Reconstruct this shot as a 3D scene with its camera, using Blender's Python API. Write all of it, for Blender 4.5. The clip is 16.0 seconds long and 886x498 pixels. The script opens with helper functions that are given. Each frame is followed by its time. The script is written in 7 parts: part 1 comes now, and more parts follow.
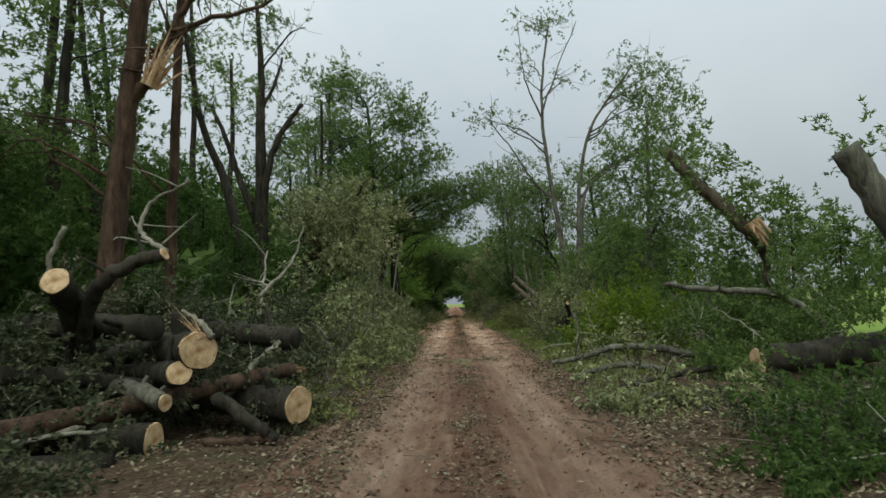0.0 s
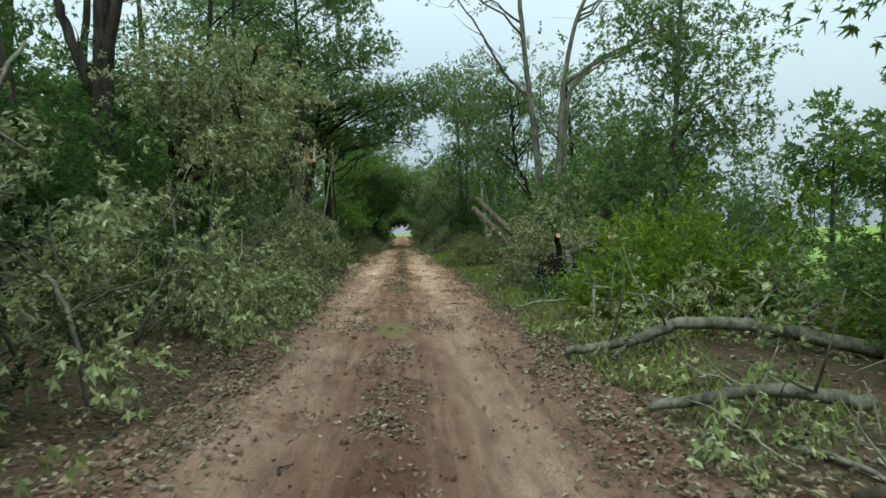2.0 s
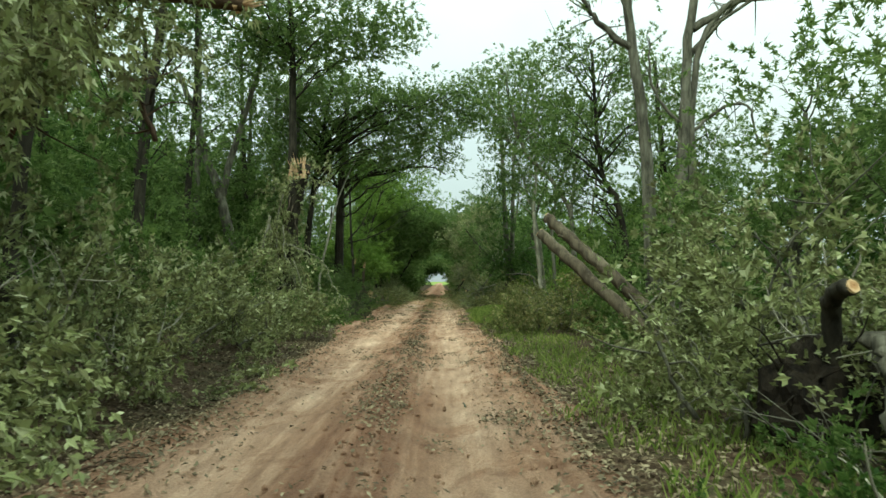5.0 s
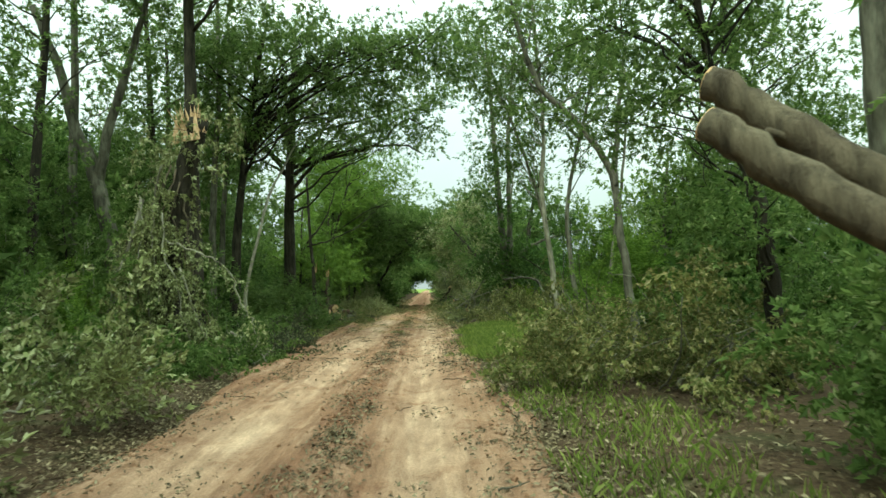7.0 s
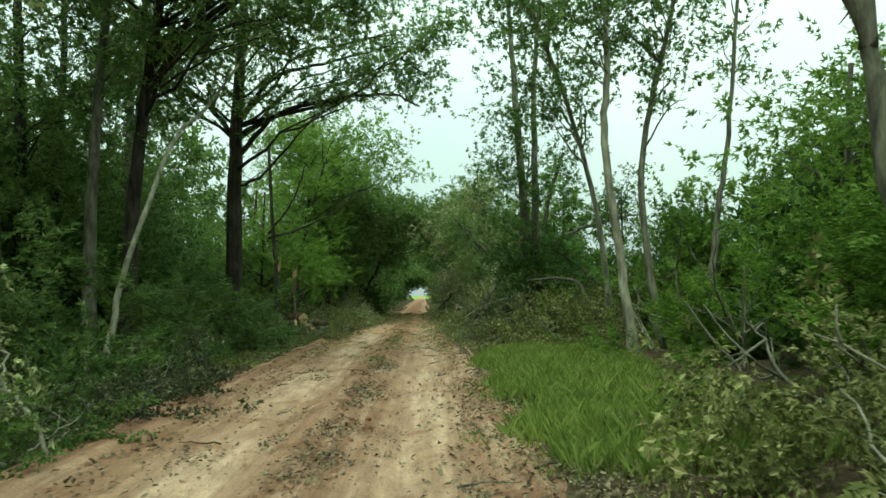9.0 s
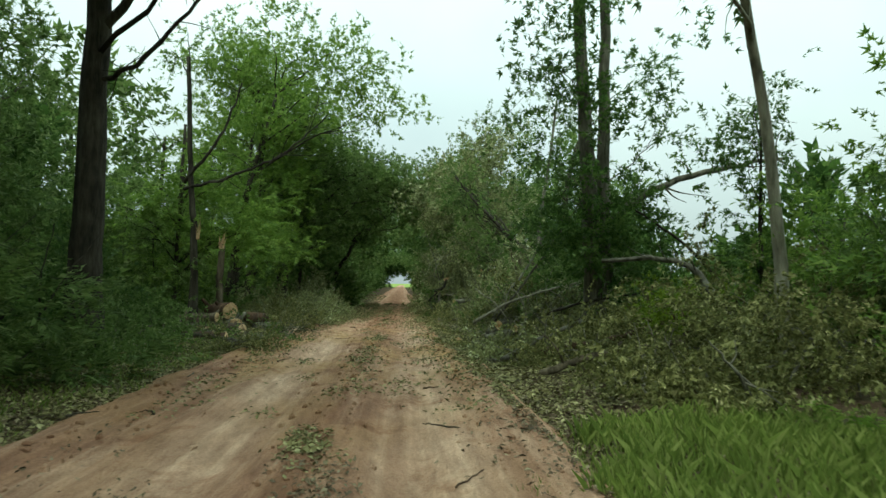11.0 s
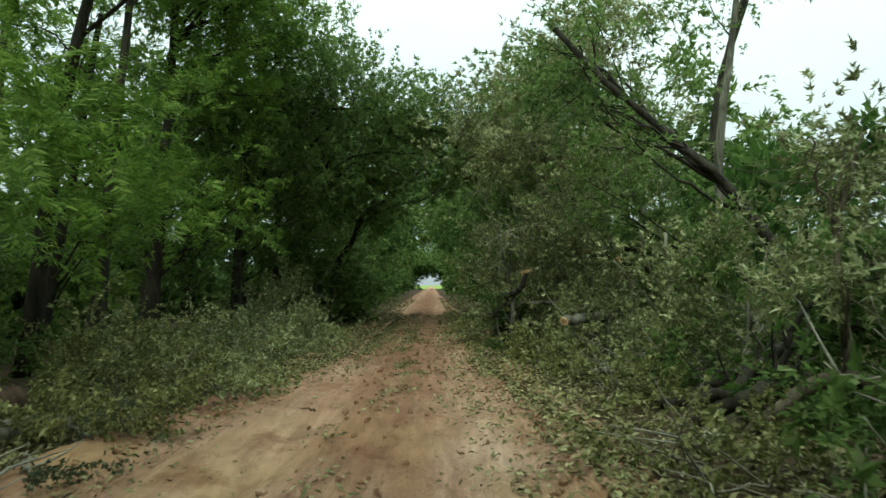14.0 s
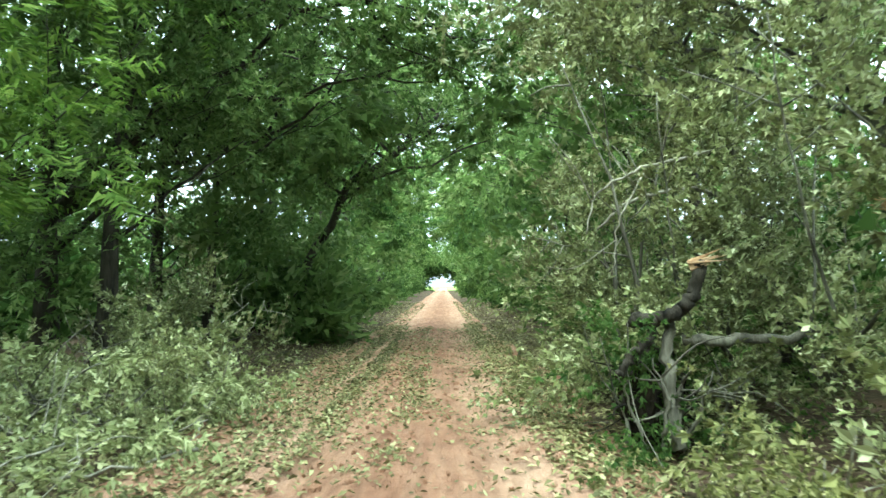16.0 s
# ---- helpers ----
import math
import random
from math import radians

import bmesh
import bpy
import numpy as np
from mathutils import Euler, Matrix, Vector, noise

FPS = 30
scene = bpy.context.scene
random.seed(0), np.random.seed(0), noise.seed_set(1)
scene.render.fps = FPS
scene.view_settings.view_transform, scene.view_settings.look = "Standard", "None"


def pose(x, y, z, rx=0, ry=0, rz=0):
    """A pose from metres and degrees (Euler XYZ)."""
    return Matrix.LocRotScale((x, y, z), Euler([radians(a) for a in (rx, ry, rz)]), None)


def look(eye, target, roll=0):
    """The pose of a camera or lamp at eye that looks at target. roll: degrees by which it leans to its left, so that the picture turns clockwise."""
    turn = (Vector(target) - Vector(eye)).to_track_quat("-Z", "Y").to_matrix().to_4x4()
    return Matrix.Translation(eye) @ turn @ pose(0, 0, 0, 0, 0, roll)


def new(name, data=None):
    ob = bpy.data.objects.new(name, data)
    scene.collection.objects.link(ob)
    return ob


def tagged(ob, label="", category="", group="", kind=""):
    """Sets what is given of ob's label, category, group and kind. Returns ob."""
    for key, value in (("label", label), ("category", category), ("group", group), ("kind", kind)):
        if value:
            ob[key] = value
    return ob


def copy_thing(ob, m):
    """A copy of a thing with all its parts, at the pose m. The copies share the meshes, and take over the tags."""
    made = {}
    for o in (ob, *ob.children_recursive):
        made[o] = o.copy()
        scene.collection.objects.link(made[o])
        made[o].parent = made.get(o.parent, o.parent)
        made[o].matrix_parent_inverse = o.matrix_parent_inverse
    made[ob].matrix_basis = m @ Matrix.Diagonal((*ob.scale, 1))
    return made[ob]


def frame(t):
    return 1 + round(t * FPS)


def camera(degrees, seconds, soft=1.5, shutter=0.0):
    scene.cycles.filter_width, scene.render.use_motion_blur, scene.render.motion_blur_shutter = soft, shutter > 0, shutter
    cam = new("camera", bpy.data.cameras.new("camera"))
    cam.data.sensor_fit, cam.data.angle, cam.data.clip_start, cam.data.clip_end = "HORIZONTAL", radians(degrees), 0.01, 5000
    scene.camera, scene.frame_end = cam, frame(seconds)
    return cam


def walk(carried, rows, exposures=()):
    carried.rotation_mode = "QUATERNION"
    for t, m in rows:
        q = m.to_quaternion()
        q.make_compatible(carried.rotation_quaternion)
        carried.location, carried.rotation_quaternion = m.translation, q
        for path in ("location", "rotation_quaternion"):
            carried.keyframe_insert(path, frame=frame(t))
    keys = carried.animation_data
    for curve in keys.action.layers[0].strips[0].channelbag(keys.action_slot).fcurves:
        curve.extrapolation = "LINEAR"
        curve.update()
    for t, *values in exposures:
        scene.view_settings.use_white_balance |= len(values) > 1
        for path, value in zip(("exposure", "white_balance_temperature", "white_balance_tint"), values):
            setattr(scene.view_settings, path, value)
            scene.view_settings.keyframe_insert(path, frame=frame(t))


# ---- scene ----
cam = camera(67.0, 16.0, shutter=0.15)

PATH = [
    (0, (0.44, 0.843, 1.576), (0.413, 2.836, 1.741), -2.7),
    (0.5, (0.475, 2.867, 1.562), (0.499, 4.86, 1.729), -1.9),
    (1, (0.542, 4.842, 1.549), (0.547, 6.835, 1.717), -1.4),
    (1.5, (0.624, 6.818, 1.541), (0.674, 8.816, 1.6), -1.0),
    (2, (0.759, 8.657, 1.54), (0.877, 10.653, 1.49), -1.0),
    (2.5, (0.914, 10.315, 1.581), (0.983, 12.314, 1.561), 0.6),
    (3, (1.077, 11.893, 1.569), (1.163, 13.89, 1.599), 4.6),
    (3.5, (1.218, 13.612, 1.555), (1.344, 15.607, 1.608), 2.0),
    (4, (1.265, 15.301, 1.525), (1.445, 17.292, 1.595), -0.5),
    (4.5, (1.286, 16.995, 1.485), (1.357, 18.992, 1.577), -0.0),
    (5, (1.318, 18.727, 1.46), (1.323, 20.725, 1.557), -0.1),
    (5.2, (1.361, 19.371, 1.458), (1.378, 21.369, 1.558), -0.3),
    (7.3, (1.665, 28.465, 1.551), (1.702, 30.461, 1.677), -2.3),
    (7.5, (1.646, 29.26, 1.553), (1.673, 31.254, 1.704), -2.3),
    (8, (1.612, 31.272, 1.512), (1.657, 33.266, 1.666), -2.1),
    (8.5, (1.594, 33.392, 1.49), (1.633, 35.386, 1.637), -1.6),
    (9, (1.612, 35.598, 1.451), (1.671, 37.592, 1.588), -1.6),
    (9.2, (1.598, 36.444, 1.445), (1.66, 38.438, 1.583), -1.4),
    (11.3, (1.294, 46.316, 1.405), (1.414, 48.31, 1.506), 0.3),
    (11.5, (1.312, 47.204, 1.404), (1.42, 49.199, 1.504), 0.1),
    (12, (1.308, 49.581, 1.373), (1.411, 51.577, 1.44), -0.2),
    (12.5, (1.276, 51.975, 1.338), (1.377, 53.972, 1.36), -1.0),
    (13, (1.206, 54.338, 1.359), (1.196, 56.337, 1.406), -1.0),
    (13.5, (1.18, 56.667, 1.365), (1.185, 58.665, 1.447), -1.0),
    (14, (1.156, 58.945, 1.365), (1.188, 60.941, 1.472), -1.2),
    (14.5, (1.113, 61.213, 1.369), (1.044, 63.207, 1.503), 0.9),
    (15, (1.054, 63.382, 1.358), (0.996, 65.377, 1.494), 1.1),
    (15.5, (1.041, 65.394, 1.393), (1.012, 67.39, 1.512), 0.8),
    (16, (0.99, 67.402, 1.427), (0.987, 69.399, 1.538), -0.9),
]
EXPOSURES = [(0.0, 0.0, 6250, 2), (1.2, 0.0, 6200, -1), (1.6, 0.08, 5950, -5), (2.0, 0.5, 5800, -9), (2.5, 0.75, 6050, -9), (5.0, 0.80, 6450, -15), (7.5, 1.08, 6650, -23), (9.0, 0.86, 6500, -27), (11.5, 0.70, 6250, -14), (13.0, 0.82, 6300, -16), (14.0, 0.80, 6250, -12), (14.5, 0.80, 6300, -12), (15.0, 0.9, 6550, -15), (15.5, 1.95, 5950, -15), (16.0, 2.70, 5650, -10)]
walk(cam, [(t, look(eye, target, roll)) for t, eye, target, roll in PATH], EXPOSURES)

# ---- light: thick overcast, a soft brighter patch high behind the road ----
SUN_ELEVATION, SUN_ROTATION = radians(58), radians(200)
world = bpy.data.worlds.new("overcast_sky")
world.use_nodes = True
scene.world = world
wn, wl = world.node_tree.nodes, world.node_tree.links
sky = wn.new("ShaderNodeTexSky")
sky.sky_type, sky.sun_disc = "NISHITA", False
sky.sun_elevation, sky.sun_rotation = SUN_ELEVATION, SUN_ROTATION
sky.air_density, sky.dust_density, sky.ozone_density = 1.0, 4.0, 1.0
grey = wn.new("ShaderNodeHueSaturation")
grey.inputs["Saturation"].default_value = 0.35
wl.new(sky.outputs[0], grey.inputs["Color"])
scaled = wn.new("ShaderNodeVectorMath")
scaled.operation = "SCALE"
scaled.inputs["Scale"].default_value = 0.12
wl.new(grey.outputs[0], scaled.inputs[0])
coord = wn.new("ShaderNodeTexCoord")
cloud = wn.new("ShaderNodeTexNoise")
cloud.inputs["Scale"].default_value, cloud.inputs["Detail"].default_value = 2.2, 5.0
wl.new(coord.outputs["Generated"], cloud.inputs["Vector"])
deck = wn.new("ShaderNodeValToRGB")
deck.color_ramp.elements[0].position, deck.color_ramp.elements[0].color = 0.30, (0.66, 0.71, 0.78, 1)
deck.color_ramp.elements[1].position, deck.color_ramp.elements[1].color = 0.72, (0.86, 0.89, 0.92, 1)
wl.new(cloud.outputs["Fac"], deck.inputs["Fac"])
blend = wn.new("ShaderNodeMix")
blend.data_type = "RGBA"
blend.inputs["Factor"].default_value = 0.85
wl.new(scaled.outputs[0], blend.inputs[6])
up = wn.new("ShaderNodeSeparateXYZ")
wl.new(coord.outputs["Generated"], up.inputs[0])
rise = wn.new("ShaderNodeMapRange")
rise.inputs["From Min"].default_value, rise.inputs["From Max"].default_value = 0.0, 1.0
rise.inputs["To Min"].default_value, rise.inputs["To Max"].default_value = 0.50, 1.85
wl.new(up.outputs["Z"], rise.inputs["Value"])
zenith = wn.new("ShaderNodeVectorMath")
zenith.operation = "SCALE"
wl.new(deck.outputs[0], zenith.inputs[0])
wl.new(rise.outputs[0], zenith.inputs["Scale"])
wl.new(zenith.outputs[0], blend.inputs[7])
wl.new(blend.outputs[2], wn["Background"].inputs["Color"])
wn["Background"].inputs["Strength"].default_value = 0.95

sun_data = bpy.data.lights.new("sun", "SUN")
sun_data.energy, sun_data.angle, sun_data.color = 1.5, radians(40), (1.0, 0.96, 0.9)
sun = new("sun", sun_data)
sun.matrix_world = look((0, 0, 60), (0 + 60 * math.cos(SUN_ELEVATION) * 0.35, 60 * math.cos(SUN_ELEVATION) * 0.94, 60 - 60 * math.sin(SUN_ELEVATION)))


# ---- materials ----
def shader(name):
    m = bpy.data.materials.new(name)
    m.use_nodes = True
    nt = m.node_tree
    return m, nt.nodes, nt.links, nt.nodes["Principled BSDF"]


def ramp(nodes, links, source, stops):
    r = nodes.new("ShaderNodeValToRGB")
    els = r.color_ramp.elements
    while len(els) < len(stops):
        els.new(0.5)
    for e, (p, c) in zip(els, stops):
        e.position, e.color = p, (*c, 1)
    links.new(source, r.inputs["Fac"])
    return r.outputs["Color"]


def noise_tex(nodes, links, vector, scale, detail=4.0, rough=0.55):
    n = nodes.new("ShaderNodeTexNoise")
    n.inputs["Scale"].default_value, n.inputs["Detail"].default_value, n.inputs["Roughness"].default_value = scale, detail, rough
    links.new(vector, n.inputs["Vector"])
    return n.outputs["Fac"]


def mixed(nodes, links, kind, factor, a, b):
    m = nodes.new("ShaderNodeMix")
    m.data_type, m.blend_type = "RGBA", kind
    if isinstance(factor, float):
        m.inputs["Factor"].default_value = factor
    else:
        links.new(factor, m.inputs["Factor"])
    for sock, v in ((m.inputs[6], a), (m.inputs[7], b)):
        if isinstance(v, tuple):
            sock.default_value = (*v, 1)
        else:
            links.new(v, sock)
    return m.outputs[2]


def bumped(nodes, links, p, height, strength, distance):
    b = nodes.new("ShaderNodeBump")
    b.inputs["Strength"].default_value, b.inputs["Distance"].default_value = strength, distance
    links.new(height, b.inputs["Height"])
    links.new(b.outputs[0], p.inputs["Normal"])


def leaf_material(name, stops, glow=0.5, rough=0.55):
    """Leaves: each one its own tone, patches of light and dark over the plant, light coming through the blade."""
    m, n, l, p = shader(name)
    geo, tc = n.new("ShaderNodeNewGeometry"), n.new("ShaderNodeTexCoord")
    tone = ramp(n, l, geo.outputs["Random Per Island"], stops)
    patch = noise_tex(n, l, tc.outputs["Object"], 0.8, 3.0)
    shade = ramp(n, l, patch, [(0.3, (0.74, 0.77, 0.72)), (0.7, (1.15, 1.12, 1.04))])
    colour = mixed(n, l, "MULTIPLY", 1.0, tone, shade)
    l.new(colour, p.inputs["Base Color"])
    p.inputs["Roughness"].default_value = rough
    p.inputs["Specular IOR Level"].default_value = 0.14
    t = n.new("ShaderNodeBsdfTranslucent")
    l.new(colour, t.inputs["Color"])
    mix = n.new("ShaderNodeMixShader")
    mix.inputs[0].default_value = glow
    l.new(p.outputs[0], mix.inputs[1])
    l.new(t.outputs[0], mix.inputs[2])
    l.new(mix.outputs[0], n["Material Output"].inputs["Surface"])
    return m


LEAF_OAK = leaf_material("oak_leaf", [(0, (0.062, 0.105, 0.027)), (0.5, (0.120, 0.188, 0.052)), (0.9, (0.188, 0.262, 0.085)), (1, (0.277, 0.336, 0.150))], 0.6)
LEAF_DARK = leaf_material("dark_leaf", [(0, (0.036, 0.073, 0.019)), (0.6, (0.075, 0.136, 0.031)), (1, (0.133, 0.199, 0.056))], 0.6)
LEAF_BRIGHT = leaf_material("bright_leaf", [(0, (0.085, 0.155, 0.024)), (0.5, (0.150, 0.245, 0.044)), (1, (0.250, 0.345, 0.080))], 0.55)
LEAF_LIME = leaf_material("lime_leaf", [(0, (0.075, 0.125, 0.012)), (0.5, (0.135, 0.205, 0.018)), (1, (0.235, 0.305, 0.040))], 0.45)
LEAF_WILT = leaf_material("wilted_leaf", [(0, (0.092, 0.098, 0.045)), (0.28, (0.160, 0.165, 0.078)), (0.55, (0.212, 0.246, 0.100)), (0.86, (0.295, 0.330, 0.155)), (1, (0.50, 0.53, 0.34))], 0.3, 0.5)
LEAF_PALE = leaf_material("faded_leaf", [(0, (0.15, 0.17, 0.07)), (0.5, (0.27, 0.31, 0.14)), (1, (0.50, 0.52, 0.30))], 0.3, 0.5)
LEAF_BROWN = leaf_material("browning_leaf", [(0, (0.090, 0.106, 0.036)), (0.5, (0.165, 0.190, 0.064)), (0.85, (0.245, 0.222, 0.092)), (1, (0.36, 0.34, 0.20))], 0.3, 0.55)
LEAF_LITTER = leaf_material("litter_leaf", [(0, (0.055, 0.042, 0.026)), (0.4, (0.115, 0.090, 0.056)), (0.75, (0.175, 0.145, 0.092)), (1, (0.31, 0.27, 0.18))], 0.1, 0.6)
LITTER_GREEN = leaf_material("green_litter_leaf", [(0, (0.068, 0.066, 0.026)), (0.4, (0.145, 0.135, 0.058)), (0.75, (0.225, 0.220, 0.100)), (1, (0.380, 0.370, 0.200))], 0.12, 0.6)
LEAF_DULL = leaf_material("dull_leaf", [(0, (0.034, 0.042, 0.022)), (0.6, (0.078, 0.092, 0.048)), (0.92, (0.135, 0.150, 0.082)), (1, (0.32, 0.33, 0.21))], 0.4)
LEAF_OLIVE = leaf_material("olive_leaf", [(0, (0.072, 0.078, 0.027)), (0.5, (0.155, 0.168, 0.060)), (0.85, (0.245, 0.255, 0.098)), (1, (0.43, 0.42, 0.22))], 0.35)
GRASS = leaf_material("grass_blade", [(0, (0.098, 0.142, 0.030)), (0.5, (0.165, 0.226, 0.050)), (1, (0.270, 0.320, 0.100))], 0.3)


def bark_material(name, dark, light, scale=9.0):
    """Bark: long fissures along the stem, lichen patches, fine grain."""
    m, n, l, p = shader(name)
    tc, mp = n.new("ShaderNodeTexCoord"), n.new("ShaderNodeMapping")
    mp.inputs["Scale"].default_value = (1, 1, 0.22)
    l.new(tc.outputs["Object"], mp.inputs["Vector"])
    fissure = noise_tex(n, l, mp.outputs[0], scale, 6.0, 0.65)
    patch = noise_tex(n, l, tc.outputs["Object"], 1.6, 3.0)
    base = ramp(n, l, fissure, [(0.32, dark), (0.62, light)])
    stain = ramp(n, l, patch, [(0.35, (0.6, 0.58, 0.55)), (0.7, (1.1, 1.12, 1.05))])
    l.new(mixed(n, l, "MULTIPLY", 1.0, base, stain), p.inputs["Base Color"])
    p.inputs["Roughness"].default_value = 0.9
    p.inputs["Specular IOR Level"].default_value = 0.15
    bumped(n, l, p, fissure, 1.0, 0.05)
    return m


BARK_DARK = bark_material("dark_bark", (0.013, 0.012, 0.009), (0.060, 0.054, 0.040))
BARK_RED = bark_material("red_brown_bark", (0.032, 0.020, 0.013), (0.12, 0.078, 0.052))
BARK_BROWN = bark_material("brown_bark", (0.038, 0.031, 0.021), (0.155, 0.13, 0.092))
BARK_GREY = bark_material("grey_bark", (0.048, 0.046, 0.036), (0.19, 0.185, 0.145))
BARK_PALE = bark_material("pale_bark", (0.12, 0.115, 0.085), (0.34, 0.33, 0.26))


def cut_material():
    """A fresh chainsaw cut: growth rings, cracks from the heart, darker rim."""
    m, n, l, p = shader("fresh_cut_wood")
    tc, mp = n.new("ShaderNodeTexCoord"), n.new("ShaderNodeMapping")
    mp.inputs["Scale"].default_value = (1, 1, 0)
    l.new(tc.outputs["Object"], mp.inputs["Vector"])
    w = n.new("ShaderNodeTexWave")
    w.wave_type, w.rings_direction = "RINGS", "SPHERICAL"
    w.inputs["Scale"].default_value, w.inputs["Distortion"].default_value = 11.0, 4.5
    w.inputs["Detail"].default_value, w.inputs["Detail Scale"].default_value = 3.0, 2.0
    l.new(mp.outputs[0], w.inputs["Vector"])
    rings = ramp(n, l, w.outputs["Fac"], [(0.0, (0.50, 0.36, 0.19)), (0.6, (0.57, 0.43, 0.24)), (1.0, (0.61, 0.47, 0.28))])
    stain = ramp(n, l, noise_tex(n, l, tc.outputs["Object"], 9.0, 4.0), [(0.35, (0.62, 0.52, 0.40)), (0.62, (1.05, 1.03, 1.0))])
    heart = n.new("ShaderNodeVectorMath")
    heart.operation = "LENGTH"
    l.new(mp.outputs[0], heart.inputs[0])
    core = ramp(n, l, heart.outputs["Value"], [(0.0, (0.55, 0.36, 0.2)), (0.06, (1, 1, 1)), (1.0, (1, 1, 1))])
    c = mixed(n, l, "MULTIPLY", 1.0, mixed(n, l, "MULTIPLY", 1.0, rings, stain), core)
    l.new(c, p.inputs["Base Color"])
    p.inputs["Roughness"].default_value = 0.75
    bumped(n, l, p, w.outputs["Fac"], 0.3, 0.004)
    return m


CUT = cut_material()


def splinter_material():
    m, n, l, p = shader("split_heartwood")
    tc = n.new("ShaderNodeTexCoord")
    f = noise_tex(n, l, tc.outputs["Object"], 14.0, 5.0, 0.7)
    l.new(ramp(n, l, f, [(0.3, (0.28, 0.15, 0.07)), (0.5, (0.47, 0.31, 0.165)), (0.7, (0.62, 0.48, 0.30))]), p.inputs["Base Color"])
    p.inputs["Roughness"].default_value = 0.8
    bumped(n, l, p, f, 0.6, 0.02)
    return m


SPLIT = splinter_material()


def dirt_material():
    """Red-tan dirt: pale packed wheel tracks, a redder loose strip between and beside them, damp patches, clods and grit."""
    m, n, l, p = shader("packed_dirt")
    tc = n.new("ShaderNodeTexCoord")
    pos = tc.outputs["Object"]

    def along(stretch):
        mp = n.new("ShaderNodeMapping")
        mp.inputs["Scale"].default_value = (1.0, stretch, 1.0)
        l.new(pos, mp.inputs["Vector"])
        return mp.outputs[0]

    def between(source, low, high, a, b):
        r = n.new("ShaderNodeMapRange")
        for key, value in (("From Min", low), ("From Max", high), ("To Min", a), ("To Max", b)):
            r.inputs[key].default_value = value
        l.new(source, r.inputs["Value"])
        return r.outputs[0]

    def sums(kind, a, b):
        q = n.new("ShaderNodeMath")
        q.operation = kind
        for sock, v in ((q.inputs[0], a), (q.inputs[1], b)):
            if isinstance(v, float):
                sock.default_value = v
            else:
                l.new(v, sock)
        return q.outputs[0]

    big = noise_tex(n, l, pos, 0.45, 3.0)
    streak = noise_tex(n, l, along(0.05), 6.5, 5.0, 0.6)
    wander = noise_tex(n, l, along(0.35), 0.8, 2.0)
    mid = noise_tex(n, l, along(0.25), 6.0, 5.0, 0.65)
    grit = noise_tex(n, l, pos, 42.0, 4.0, 0.7)
    sep = n.new("ShaderNodeSeparateXYZ")
    l.new(pos, sep.inputs[0])
    lane = sums("ADD", sep.outputs["X"], sums("MULTIPLY", sums("SUBTRACT", wander, 0.5), 0.7))
    red, tan, pale = (0.150, 0.082, 0.050), (0.235, 0.150, 0.098), (0.415, 0.310, 0.225)
    tracks = ramp(n, l, between(lane, -1.9, 3.1, 0.0, 1.0), [(0.0, red), (0.18, tan), (0.30, pale), (0.40, tan), (0.47, red), (0.55, red), (0.60, tan), (0.70, pale), (0.80, tan), (1.0, red)])
    soil = ramp(n, l, streak, [(0.36, red), (0.5, tan), (0.64, pale)])
    c = mixed(n, l, "MIX", 0.38, tracks, soil)
    c = mixed(n, l, "MULTIPLY", 1.0, c, ramp(n, l, mid, [(0.3, (0.70, 0.67, 0.64)), (0.62, (1.12, 1.12, 1.10))]))
    c = mixed(n, l, "MULTIPLY", 1.0, c, ramp(n, l, grit, [(0.3, (0.72, 0.70, 0.68)), (0.6, (1.1, 1.1, 1.1))]))
    # darker at first, lighter from midway, then yellow sand, red clay at the end
    paler = mixed(n, l, "MIX", between(sep.outputs["Y"], 16.0, 36.0, 0.0, 1.0), (0.80, 0.77, 0.75), (1.55, 1.52, 1.50))
    c = mixed(n, l, "MULTIPLY", 1.0, c, paler)
    sandy = sums("MULTIPLY", between(sep.outputs["Y"], 48.0, 58.0, 0.0, 1.0), between(sep.outputs["Y"], 63.0, 69.0, 1.0, 0.0))
    shape = ramp(n, l, noise_tex(n, l, along(0.3), 1.1, 4.0), [(0.44, (0, 0, 0)), (0.62, (0.75, 0.75, 0.75))])
    c = mixed(n, l, "MIX", sums("MULTIPLY", sandy, shape), c, mixed(n, l, "MULTIPLY", 1.0, (0.41, 0.275, 0.120), ramp(n, l, mid, [(0.3, (0.6, 0.55, 0.5)), (0.65, (1.1, 1.1, 1.1))])))
    clay = between(sep.outputs["Y"], 62.0, 69.0, 0.0, 0.55)
    c = mixed(n, l, "MIX", clay, c, mixed(n, l, "MULTIPLY", 1.0, (0.30, 0.165, 0.100), ramp(n, l, mid, [(0.3, (0.62, 0.55, 0.5)), (0.65, (1.1, 1.1, 1.1))])))
    damp = ramp(n, l, noise_tex(n, l, pos, 1.1, 6.0, 0.7), [(0.54, (1, 1, 1)), (0.64, (0.62, 0.50, 0.43))])
    c = mixed(n, l, "MULTIPLY", 0.75, c, damp)
    c = mixed(n, l, "MULTIPLY", 1.0, c, ramp(n, l, big, [(0.32, (0.86, 0.80, 0.76)), (0.6, (1.05, 1.05, 1.05))]))
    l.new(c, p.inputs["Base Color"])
    p.inputs["Roughness"].default_value = 0.92
    p.inputs["Specular IOR Level"].default_value = 0.25
    bumped(n, l, p, sums("ADD", sums("MULTIPLY", mid, 1.6), grit), 1.0, 0.04)
    return m


